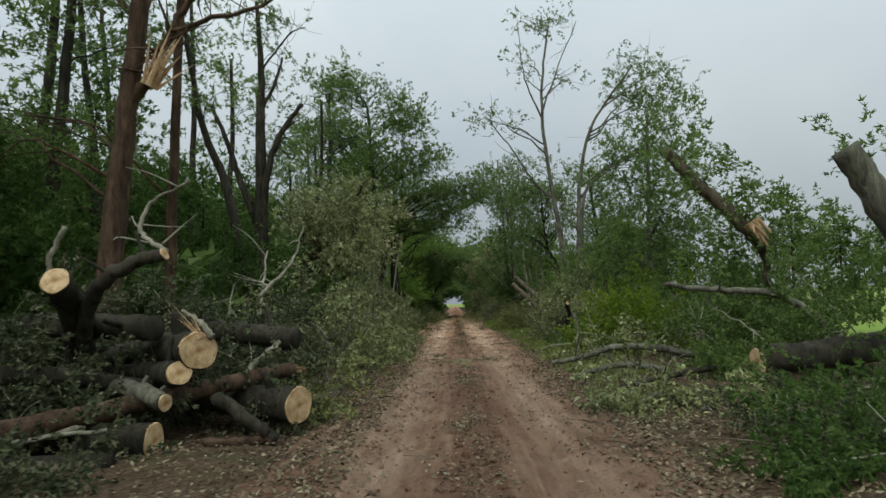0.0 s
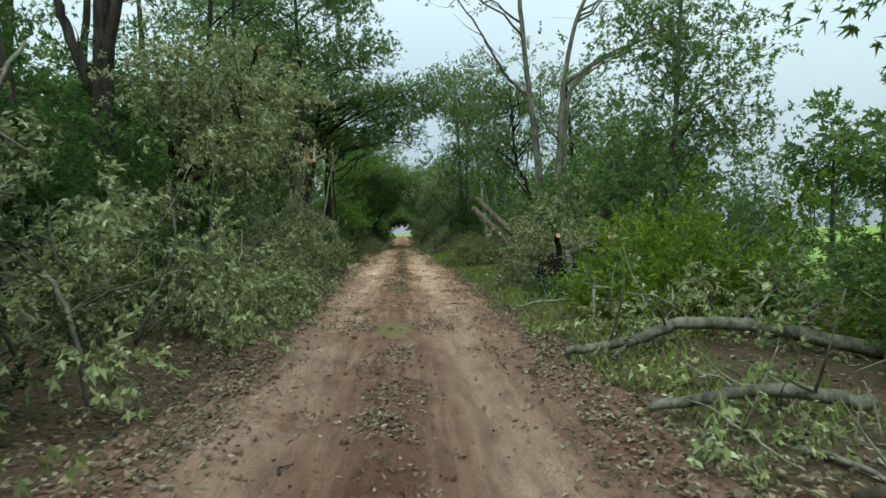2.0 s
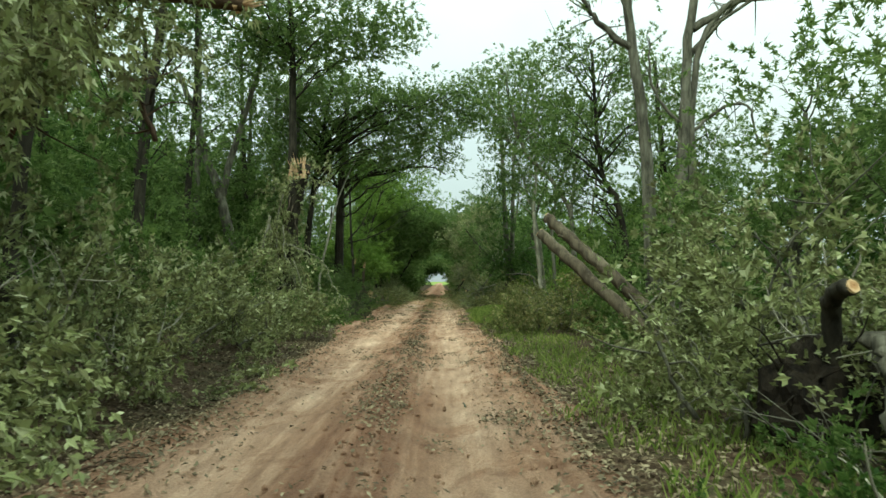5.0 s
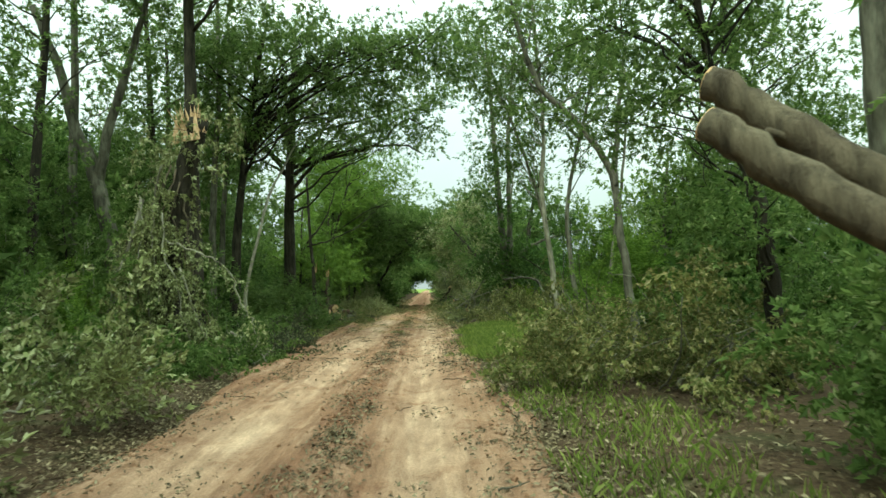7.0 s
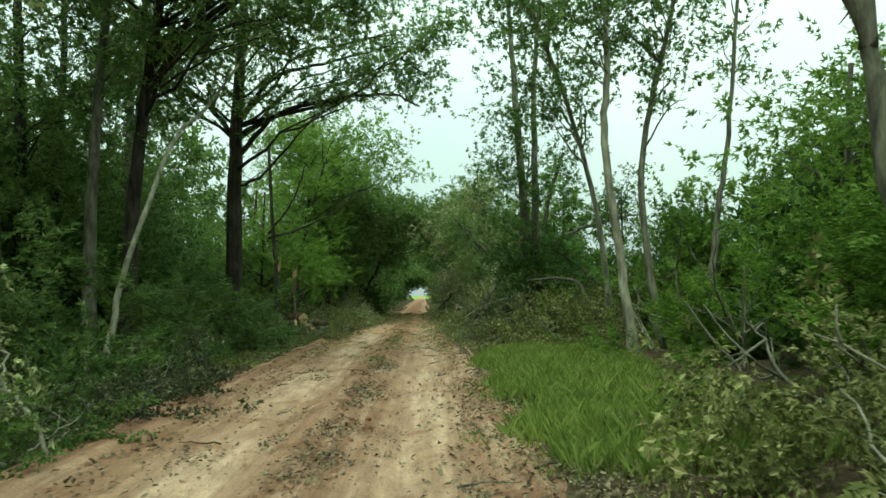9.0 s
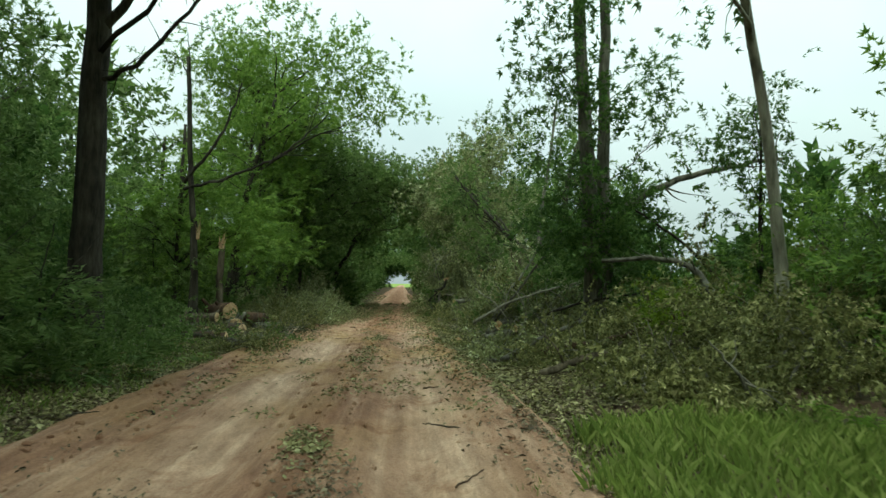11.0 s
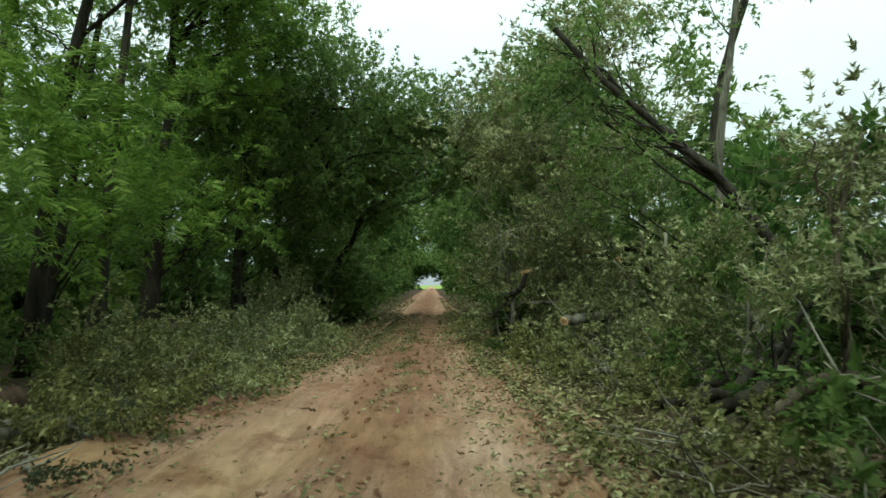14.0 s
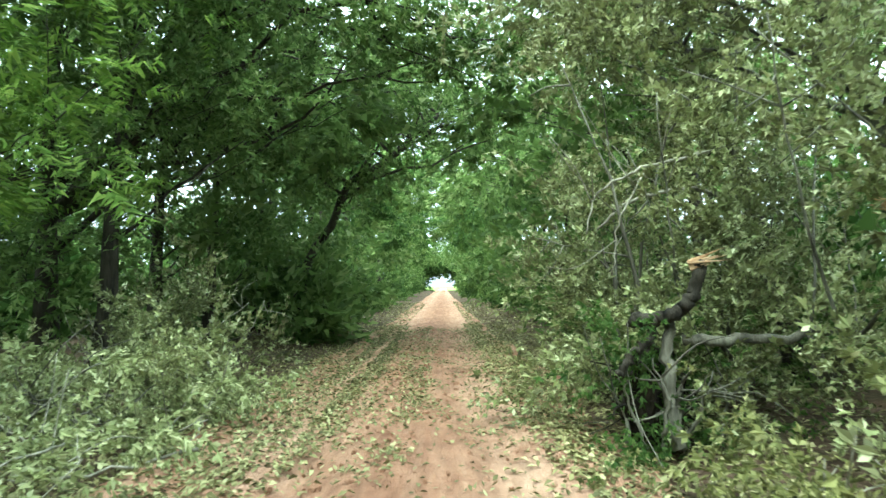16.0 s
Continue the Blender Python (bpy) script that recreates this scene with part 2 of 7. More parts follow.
def floor_material():
    """Forest floor near the road, open pasture further out."""
    m, n, l, p = shader("forest_floor")
    tc = n.new("ShaderNodeTexCoord")
    pos = tc.outputs["Object"]
    mid, fine = noise_tex(n, l, pos, 1.4, 5.0, 0.6), noise_tex(n, l, pos, 16.0, 5.0, 0.7)
    earth = ramp(n, l, fine, [(0.3, (0.030, 0.020, 0.012)), (0.5, (0.072, 0.049, 0.030)), (0.7, (0.130, 0.096, 0.060))])
    moss = ramp(n, l, fine, [(0.3, (0.022, 0.030, 0.012)), (0.7, (0.060, 0.075, 0.030))])
    wood = mixed(n, l, "MIX", ramp(n, l, mid, [(0.5, (0, 0, 0)), (0.68, (0.7, 0.7, 0.7))]), earth, moss)
    broad = noise_tex(n, l, pos, 0.16, 5.0, 0.6)
    lush = ramp(n, l, fine, [(0.25, (0.12, 0.20, 0.034)), (0.75, (0.22, 0.31, 0.066))])
    paler = ramp(n, l, fine, [(0.25, (0.17, 0.21, 0.055)), (0.75, (0.28, 0.32, 0.105))])
    field = mixed(n, l, "MIX", ramp(n, l, broad, [(0.40, (0, 0, 0)), (0.66, (0.85, 0.85, 0.85))]), lush, paler)
    sep = n.new("ShaderNodeSeparateXYZ")
    l.new(pos, sep.inputs[0])
    far = n.new("ShaderNodeMapRange")
    far.inputs["From Min"].default_value, far.inputs["From Max"].default_value = 14.5, 16.5
    sway = n.new("ShaderNodeMath")
    sway.operation = "MULTIPLY_ADD"
    sway.inputs[1].default_value = 7.0
    l.new(broad, sway.inputs[0])
    l.new(sep.outputs["X"], sway.inputs[2])
    l.new(sway.outputs[0], far.inputs["Value"])
    beyond = n.new("ShaderNodeMapRange")
    beyond.inputs["From Min"].default_value, beyond.inputs["From Max"].default_value = 284.0, 290.0
    l.new(sep.outputs["Y"], beyond.inputs["Value"])
    either = n.new("ShaderNodeMath")
    either.operation = "MAXIMUM"
    l.new(far.outputs[0], either.inputs[0])
    l.new(beyond.outputs[0], either.inputs[1])
    l.new(mixed(n, l, "MIX", either.outputs[0], wood, field), p.inputs["Base Color"])
    p.inputs["Roughness"].default_value = 0.95
    p.inputs["Specular IOR Level"].default_value = 0.1
    bumped(n, l, p, fine, 0.8, 0.04)
    return m


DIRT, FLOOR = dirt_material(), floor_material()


def water_material():
    m, n, l, p = shader("muddy_water")
    tc = n.new("ShaderNodeTexCoord")
    f = noise_tex(n, l, tc.outputs["Object"], 5.0, 3.0)
    l.new(ramp(n, l, f, [(0.3, (0.085, 0.070, 0.018)), (0.7, (0.135, 0.110, 0.032))]), p.inputs["Base Color"])
    p.inputs["Roughness"].default_value = 0.35
    p.inputs["Specular IOR Level"].default_value = 0.12
    return m


WATER = water_material()


# ---- mesh tools ----
def mesh_object(name, verts, faces, material, smooth=False):
    """One mesh from an array of corners and an array of quads (or triangles)."""
    verts, faces = np.asarray(verts, dtype=np.float32), np.asarray(faces, dtype=np.int32)
    k = faces.shape[1]
    me = bpy.data.meshes.new(name)
    me.vertices.add(len(verts))
    me.vertices.foreach_set("co", verts.ravel())
    me.loops.add(faces.size)
    me.loops.foreach_set("vertex_index", faces.ravel())
    me.polygons.add(len(faces))
    me.polygons.foreach_set("loop_start", np.arange(0, faces.size, k, dtype=np.int32))
    me.polygons.foreach_set("use_smooth", np.full(len(faces), smooth))
    me.materials.append(material)
    me.update(calc_edges=True)
    me.validate()
    return new(name, me)


def part(name, ob, parent, label=""):
    ob.name = name
    ob.parent = parent
    return tagged(ob, label) if label else ob


def thing(name, place, label, category, group="", kind=""):
    e = new(name)
    e.location = place
    e.empty_display_size = 0.3
    return tagged(e, label, category, group, kind)


def unit(v):
    v = np.asarray(v, dtype=float)
    return v / np.maximum(np.linalg.norm(v, axis=-1, keepdims=True), 1e-9)


def curve(points, steps, rng, wobble=0.0):
    """A smooth line through the points (Catmull-Rom), slightly uneven."""
    p = np.asarray(points, dtype=float)
    if len(p) == 2:
        p = np.array([p[0], (p[0] + p[1]) / 2, p[1]])
    q = np.vstack([2 * p[0] - p[1], p, 2 * p[-1] - p[-2]])
    out = []
    for i in range(1, len(q) - 2):
        for s in np.linspace(0, 1, steps, endpoint=False):
            a, b, c, d = q[i - 1], q[i], q[i + 1], q[i + 2]
            out.append(0.5 * (2 * b + (c - a) * s + (2 * a - 5 * b + 4 * c - d) * s * s + (3 * b - a - 3 * c + d) * s ** 3))
    out.append(p[-1])
    out = np.array(out)
    if wobble:
        out[1:-1] += rng.normal(0, wobble, (len(out) - 2, 3))
    return out


def tube(line, r0, r1, sides, rng, rough=0.06, flare=0.0):
    """Corners and quads of a tapered, slightly knobbly stem along the line, closed at both ends."""
    line = np.asarray(line)
    n = len(line)
    tan = unit(np.gradient(line, axis=0))
    ref = np.array([0.31, 0.9, 0.2]) if abs(tan[0][1]) < 0.8 else np.array([0.95, 0.1, 0.3])
    s = np.linspace(0, 1, n)
    rad = r0 + (r1 - r0) * s ** 0.85 + flare * r0 * np.exp(-s * n / 1.6)
    a = unit(np.cross(tan, ref))
    b = np.cross(tan, a)
    ang = np.linspace(0, 2 * np.pi, sides, endpoint=False)
    wob = 1 + rng.normal(0, rough * 0.45, (n, sides)) + rng.normal(0, rough * 0.9, (1, sides))
    ring = line[:, None] + rad[:, None, None] * wob[..., None] * (np.cos(ang)[None, :, None] * a[:, None] + np.sin(ang)[None, :, None] * b[:, None])
    verts = ring.reshape(-1, 3)
    i, j = np.meshgrid(np.arange(n - 1), np.arange(sides), indexing="ij")
    k = (j + 1) % sides
    quads = np.stack([i * sides + j, i * sides + k, (i + 1) * sides + k, (i + 1) * sides + j], -1).reshape(-1, 4)
    ends = []
    verts = np.vstack([verts, line[:1], line[-1:]])
    for j in range(0, sides, 1):
        ends.append([n * sides, (j + 1) % sides, j, j])
        base = (n - 1) * sides
        ends.append([n * sides + 1, base + j, base + (j + 1) % sides, base + (j + 1) % sides])
    tri = np.array(ends)
    return verts, quads, tri[:, :3]


def merged(pieces):
    """Joins (verts, quads, tris) pieces; all faces become triangles."""
    vs, fs, o = [], [], 0
    for v, q, t in pieces:
        vs.append(v)
        fs += [q[:, [0, 1, 2]] + o, q[:, [0, 2, 3]] + o, t + o]
        o += len(v)
    return np.vstack(vs), np.vstack(fs)


def stem_object(name, pieces, material):
    v, f = merged(pieces)
    return mesh_object(name, v, f, material, True)


def spray_template(kind, rng):
    """A leafy twig end about 0.5 m long along +x: corners of its leaf blades, four to a blade; oak leaves are three blades, a long lobe and two short ones."""
    out = []
    count = {"broad": 30, "droop": 30, "fine": 34, "big": 24}[kind]
    lobed = kind in ("broad", "droop")
    for k in range(count // 3 if lobed else count):
        s = 0.12 + 0.88 * (k + rng.random()) / (count // 3 if lobed else count)
        side = 1 if k % 2 else -1
        base = np.array([0.5 * s, 0, 0.05 * math.sin(3 * s)]) + rng.normal(0, 0.035, 3)
        spread = rng.uniform(0.5, 1.25) * (1 - 0.5 * s)
        d = np.array([math.cos(spread), side * math.sin(spread), rng.normal(0.05, 0.45)])
        size, wide = rng.uniform(0.095, 0.150), 0.36
        if kind == "droop":
            base = base + (0, 0, -0.15 * s * s)
            d = d * 0.6 + (0, 0, -rng.uniform(0.2, 1.3))
            size *= 1.05
        if kind == "fine":
            base = np.array([0.55 * s, 0, 0]) + rng.normal(0, 0.02, 3)
            d = np.array([math.cos(1.1), side * math.sin(1.1), rng.normal(-0.05, 0.12)])
            size, wide = rng.uniform(0.09, 0.15) * (1.15 - 0.6 * s), 0.32
        if kind == "big":
            base = base * 1.5
            size, wide = rng.uniform(0.13, 0.22), 0.65
        d = unit(d)
        up = unit(np.cross(d, rng.normal(0, 1, 3)) * (0.8 if kind != "fine" else 0.15) + np.array([0, 0, 1.0]))
        across = unit(np.cross(up, d))
        up = np.cross(d, across)
        mid = base + d * size * 0.45
        out += [base, mid + across * size * wide * 0.5 + up * size * 0.1, base + d * size - up * size * 0.08, mid - across * size * wide * 0.5 + up * size * 0.1]
        if lobed:
            for turn in (-1, 1):
                a = turn * rng.uniform(0.7, 1.0)
                e = d * math.cos(a) + across * math.sin(a) + up * rng.uniform(-0.1, 0.25)
                f = across * math.cos(a) - d * math.sin(a)
                root, ln = base + d * size * 0.22, size * rng.uniform(0.5, 0.68)
                out += [root, root + e * ln * 0.5 + f * ln * 0.26, root + e * ln, root + e * ln * 0.5 - f * ln * 0.26]
    return np.array(out)


trng = np.random.default_rng(7)
SPRAYS = {k: [spray_template(k, trng) for _ in range(6)] for k in ("broad", "droop", "fine", "big")}


def plain_leaves(quads):
    """The same leaves with three corners each, for crowns that stay high or far."""
    q = quads.reshape(-1, 4, 3)
    c = q.mean(axis=1, keepdims=True)
    tri = np.stack([q[:, 1] * 0.8 + q[:, 0] * 0.2, q[:, 2], q[:, 3] * 0.5 + q[:, 0] * 0.5], 1)
    return (c + (tri - c) * 1.55).reshape(-1, 3)


PLAIN = {k: [plain_leaves(q) for q in v] for k, v in SPRAYS.items()}


def sprays(places, ways, sizes, kind, rng, plain=False):
    """Leaf corners of many sprays, each at a place, pointing along a way."""
    places, ways, sizes = np.asarray(places), unit(ways), np.asarray(sizes)
    pick = rng.integers(0, 6, len(places))
    up = unit(np.array([0, 0, 1.0]) + rng.normal(0, 0.35 if kind != "fine" else 0.15, (len(places), 3)))
    y = unit(np.cross(up, ways))
    z = np.cross(ways, y)
    rot = np.stack([ways, y, z], -1) * sizes[:, None, None]
    out = []
    for k in range(6):
        m = pick == k
        if m.any():
            out.append((np.einsum("nij,vj->nvi", rot[m], (PLAIN if plain else SPRAYS)[kind][k]) + places[m][:, None]).reshape(-1, 3))
    return np.vstack(out)


def leaf_object(name, corners, material, sides=4):
    return mesh_object(name, corners, np.arange(len(corners)).reshape(-1, sides), material)


# ---- ground and road ----
def road_middle(y):
    return 0.62 - 0.62 * np.clip((y - 60) / 200, 0, 1)


EDGE_Y = (0, 14, 20, 30, 36, 43, 53, 60, 66, 70, 74, 80, 90)
EDGE_WOOD = (1.4, 1.35, 1.5, 1.8, 2.1, 2.6, 2.45, 2.35, 2.2, 1.4, 0.8, 0.7, 0.9)
EDGE_FIELD = (1.5, 1.6, 1.9, 1.8, 2.0, 2.05, 1.9, 1.6, 1.6, 1.25, 1.35, 1.2, 1.2)


def bare_width(side, y):
    """How far the bare dirt reaches from the road's middle before leaf litter covers it."""
    return np.where(side < 0, np.interp(y, EDGE_Y, EDGE_WOOD), np.interp(y, EDGE_Y, EDGE_FIELD))


def widening(x, y):
    return np.where(x < road_middle(y), 0.65 * np.clip((y - 35) / 7, 0, 1) * np.clip((70 - y) / 5, 0, 1), 0.0)


def height(x, y):
    """Lie of the land: level road bed, verges a little higher, gently uneven."""
    d = np.abs(x - road_middle(y)) - widening(x, y)
    verge = 0.14 * np.clip((d - 1.7) / 1.6, 0, 1) ** 1.3
    bumps = 0.035 * np.sin(1.7 * x + 0.6 * y) * np.sin(0.9 * y - 0.7 * x) * np.clip((d - 1.4) / 2, 0, 1)
    return verge + bumps


def sheet(xs, ys, z, material, name):
    x, y = np.meshgrid(xs, ys, indexing="ij")
    v = np.stack([x, y, z(x, y)], -1).reshape(-1, 3)
    a, b = len(xs), len(ys)
    i, j = np.meshgrid(np.arange(a - 1), np.arange(b - 1), indexing="ij")
    f = np.stack([i * b + j, (i + 1) * b + j, (i + 1) * b + j + 1, i * b + j + 1], -1).reshape(-1, 4)
    return mesh_object(name, v, f, material, True)


def ground_height(x, y):
    return np.where(np.abs(x - road_middle(y)) - widening(x, y) < 1.5, -0.12, height(x, y) - 0.03)


gx = np.unique(np.concatenate([np.linspace(-1500, -40, 12), np.linspace(-40, -8, 17), np.arange(-8, 10, 0.45), np.linspace(10, 40, 16), np.linspace(40, 1500, 12)]))
gy = np.unique(np.concatenate([np.linspace(-600, -10, 8), np.arange(-10, 95, 0.8), np.linspace(95, 300, 60), np.linspace(300, 3000, 12)]))
ground = sheet(gx, gy, ground_height, FLOOR, "ground")
tagged(ground, "dark forest floor opening onto bright green pasture", "ground", kind="structure")


def lattice(x, y, seed):
    """Smooth value noise, -1 to 1."""
    table = np.random.default_rng(seed).uniform(-1, 1, (64, 64))
    i, j = np.floor(x).astype(int), np.floor(y).astype(int)
    u, v = x - i, y - j
    u, v = u * u * (3 - 2 * u), v * v * (3 - 2 * v)
    at = lambda a, b: table[a % 64, b % 64]
    return (at(i, j) * (1 - u) + at(i + 1, j) * u) * (1 - v) + (at(i, j + 1) * (1 - u) + at(i + 1, j + 1) * u) * v


def road_height(x, y):
    u = x - road_middle(y)
    sway = 0.16 * lattice(0 * x + 0.3, y * 0.13, 1)
    rut = -0.06 * np.exp(-((u + 0.80 + sway) / 0.25) ** 2) - 0.065 * np.exp(-((u - 0.82 + sway) / 0.25) ** 2)
    rut = rut - 0.05 * np.exp(-((u + 1.75 - sway) / 0.22) ** 2) * np.clip((y - 38) / 6, 0, 1) * np.clip((68 - y) / 5, 0, 1)
    crown = 0.035 * np.exp(-(u / 0.33) ** 2)
    ridges = 0.032 * lattice(x * 3.6, y * 0.16, 2) + 0.022 * lattice(x * 7.5, y * 0.34, 3)
    clods = 0.010 * lattice(x * 9.0, y * 3.0, 4) + 0.009 * lattice(x * 16.0, y * 8.0, 5)
    edge = 0.25 * lattice(0 * x, y * 0.6, 6) + 0.14 * lattice(0 * x + 9.5, y * 1.7, 7)
    d = np.abs(u) + edge * np.sign(u) * 0.6 - np.where(u < 0, widening(road_middle(y) - 1.0, y), 0.0)
    berm = 0.05 * np.exp(-((d - 1.75) / 0.24) ** 2)
    narrow = 0.45 * np.clip((y - 78) / 12, 0, 1)
    drop = -0.5 * np.clip(d - 2.05 + narrow, 0, 1)
    dip = -0.10 * np.exp(-((x - 0.63) / 0.38) ** 2 - ((y - 19.6) / 1.5) ** 2) * 1.2
    return 0.02 + rut + crown + ridges + clods + berm + np.maximum(drop, -0.25) + dip


rx = np.linspace(-2.9, 3.4, 96)
ry = np.unique(np.concatenate([np.linspace(-30, 0, 20), np.arange(0, 82, 0.12), np.arange(82, 130, 0.4), np.linspace(130, 600, 90)]))
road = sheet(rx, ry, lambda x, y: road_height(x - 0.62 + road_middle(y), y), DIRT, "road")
for v in road.data.vertices:
    v.co.x += float(road_middle(v.co.y)) - 0.62
tagged(road, "rutted red-tan dirt road with packed pale wheel tracks", "road", kind="structure")

ang = np.linspace(0, 2 * np.pi, 40, endpoint=False)
rim = np.stack([0.63 + np.cos(ang) * 0.36 * (1 + 0.15 * np.sin(3 * ang)), 19.6 + np.sin(ang) * 1.55 * (1 + 0.1 * np.cos(4 * ang)), np.full(40, -0.02)], -1)
puddle = mesh_object("puddle", np.vstack([rim, [[0.63, 19.6, -0.02]]]), [[40, k, (k + 1) % 40] for k in range(40)], WATER)
tagged(puddle, "shallow puddle of muddy brown water in the road", "puddle")


# ---- kinds of things ----
def crown_leaves(blobs, size, kind, rng, heart_share, density=1.0):
    """Sprays for a crown of clumps, thinner towards the rim, and the clump centres that the branches reach for."""
    places, ways, sizes, tips, heart = [], [], [], [], []
    for (cx, cy, cz, ax, ay, az, n) in blobs:
        clumps = max(3, int(n / 9))
        if n * heart_share >= 2:
            m = int(n * heart_share)
            deep = unit(rng.normal(0, 1, (m, 3))) * rng.random((m, 1)) ** 0.4 * 0.72
            heart.append(deep * (ax, ay, az) + (cx, cy, cz))
        for _ in range(clumps):
            d = unit(rng.normal(0, 1, 3)) * rng.uniform(0.25, 1.0) ** 0.5
            c = np.array([cx + d[0] * ax, cy + d[1] * ay, cz + d[2] * az])
            tips.append(c)
            m = max(2, int(1.75 * n * density / clumps * rng.uniform(0.5, 1.5)))
            off = rng.normal(0, 1, (m, 3)) * (0.34 * size + 0.16 * min(ax, ay, az))
            off[:, 2] *= 0.6
            places.append(c + off)
            out = np.array([d[0], d[1], d[2] * 0.5 + 0.1])
            ways.append(out + rng.normal(0, 0.75, (m, 3)) + (0, 0, -0.15))
            sizes.append(rng.uniform(0.75, 1.3, m) * size)
    corners = sprays(np.vstack(places), np.vstack(ways), np.concatenate(sizes), kind, rng, True)
    if heart:
        heart = np.vstack(heart)
        corners = np.vstack([corners, sprays(heart, rng.normal(0, 1, heart.shape), rng.uniform(1.2, 1.7, len(heart)) * size, "broad", rng, True)])
    return corners, tips


def limb_pieces(root_line, root_r, tips, rng, thin=1.0, keep=0.7):
    """Branches from the stem out to the clumps, each curving upwards and outwards."""
    pieces = []
    for tip in tips:
        if rng.random() > keep:
            continue
        tip = np.asarray(tip)
        reach = np.linalg.norm(root_line[:, :2] - tip[:2], axis=1)
        want = tip[2] - 0.35 * reach - 0.6
        i = int(np.argmin(np.abs(root_line[:, 2] - want) + 0.15 * reach))
        start = root_line[i]
        span = np.linalg.norm(tip - start)
        r = min(0.55 * root_r[i], 0.010 + 0.011 * span) * thin
        mid = start * 0.5 + tip * 0.5 + rng.normal(0, 0.07 * span, 3) + (0, 0, 0.08 * span)
        line = curve([start, mid, tip], 4, rng, 0.015 * span)
        pieces.append(tube(line, r, 0.006, 4, rng, 0.05))
        for _ in range(2):
            j = rng.integers(3, len(line) - 1)
            end = tip + rng.normal(0, min(0.28 * span + 0.15, 0.55), 3)
            pieces.append(tube(curve([line[j], (line[j] + end) / 2 + rng.normal(0, 0.05 * span, 3), end], 2, rng), r * 0.45, 0.004, 3, rng))
    return pieces


def tree(name, stems, blobs, leaf, bark, label, seed, size=1.0, kind="broad", keep=0.7, limbs=(), group="", thin=1.0, density=1.0, heart=0.0):
    """A tree: stems (points, r0, r1), a crown of clumps, extra bare limbs (points, r0, r1)."""
    rng = np.random.default_rng(seed)
    e = thing(name, tuple(stems[0][0][0]), label, "tree", group)
    inv = Matrix.Translation(-Vector(stems[0][0][0]))
    lines = []
    for k, (pts, r0, r1) in enumerate(stems):
        line = curve(pts, 7, rng, 0.012)
        lines.append((line, np.linspace(r0, r1, len(line))))
        o = stem_object("trunk", [tube(line, r0, r1, 14 if r0 > 0.12 else 9, rng, 0.045, 0.5 if k == 0 else 0.0)], bark)
        part("trunk", o, e)
        o.matrix_parent_inverse = inv
    for pts, r0, r1 in limbs:
        line = curve(pts, 6, rng, 0.02)
        pieces = [tube(line, r0, r1, 8, rng, 0.05)]
        for _ in range(int(4 * len(pts))):
            j = rng.integers(3, len(line) - 1)
            end = line[j] + rng.normal(0, 0.5, 3) + (0, 0, 0.15)
            pieces.append(tube(curve([line[j], (line[j] + end) / 2 + rng.normal(0, 0.08, 3), end], 3, rng), r0 * 0.25, 0.004, 4, rng))
        o = stem_object("limb", pieces, bark)
        part("limb", o, e)
        o.matrix_parent_inverse = inv
    if blobs:
        corners, tips = crown_leaves(blobs, size, kind, rng, heart, density)
        pieces = []
        root = np.vstack([a for a, _ in lines])
        rad = np.concatenate([b for _, b in lines])
        pieces = limb_pieces(root, rad, tips, rng, thin, keep)
        if pieces:
            o = stem_object("branchwork", pieces, bark)
            part("branchwork", o, e)
            tagged(o, kind="stuff")
            o.matrix_parent_inverse = inv
        o = leaf_object("crown", corners, leaf, 3)
        part("crown", o, e)
        o.matrix_parent_inverse = inv
    return e


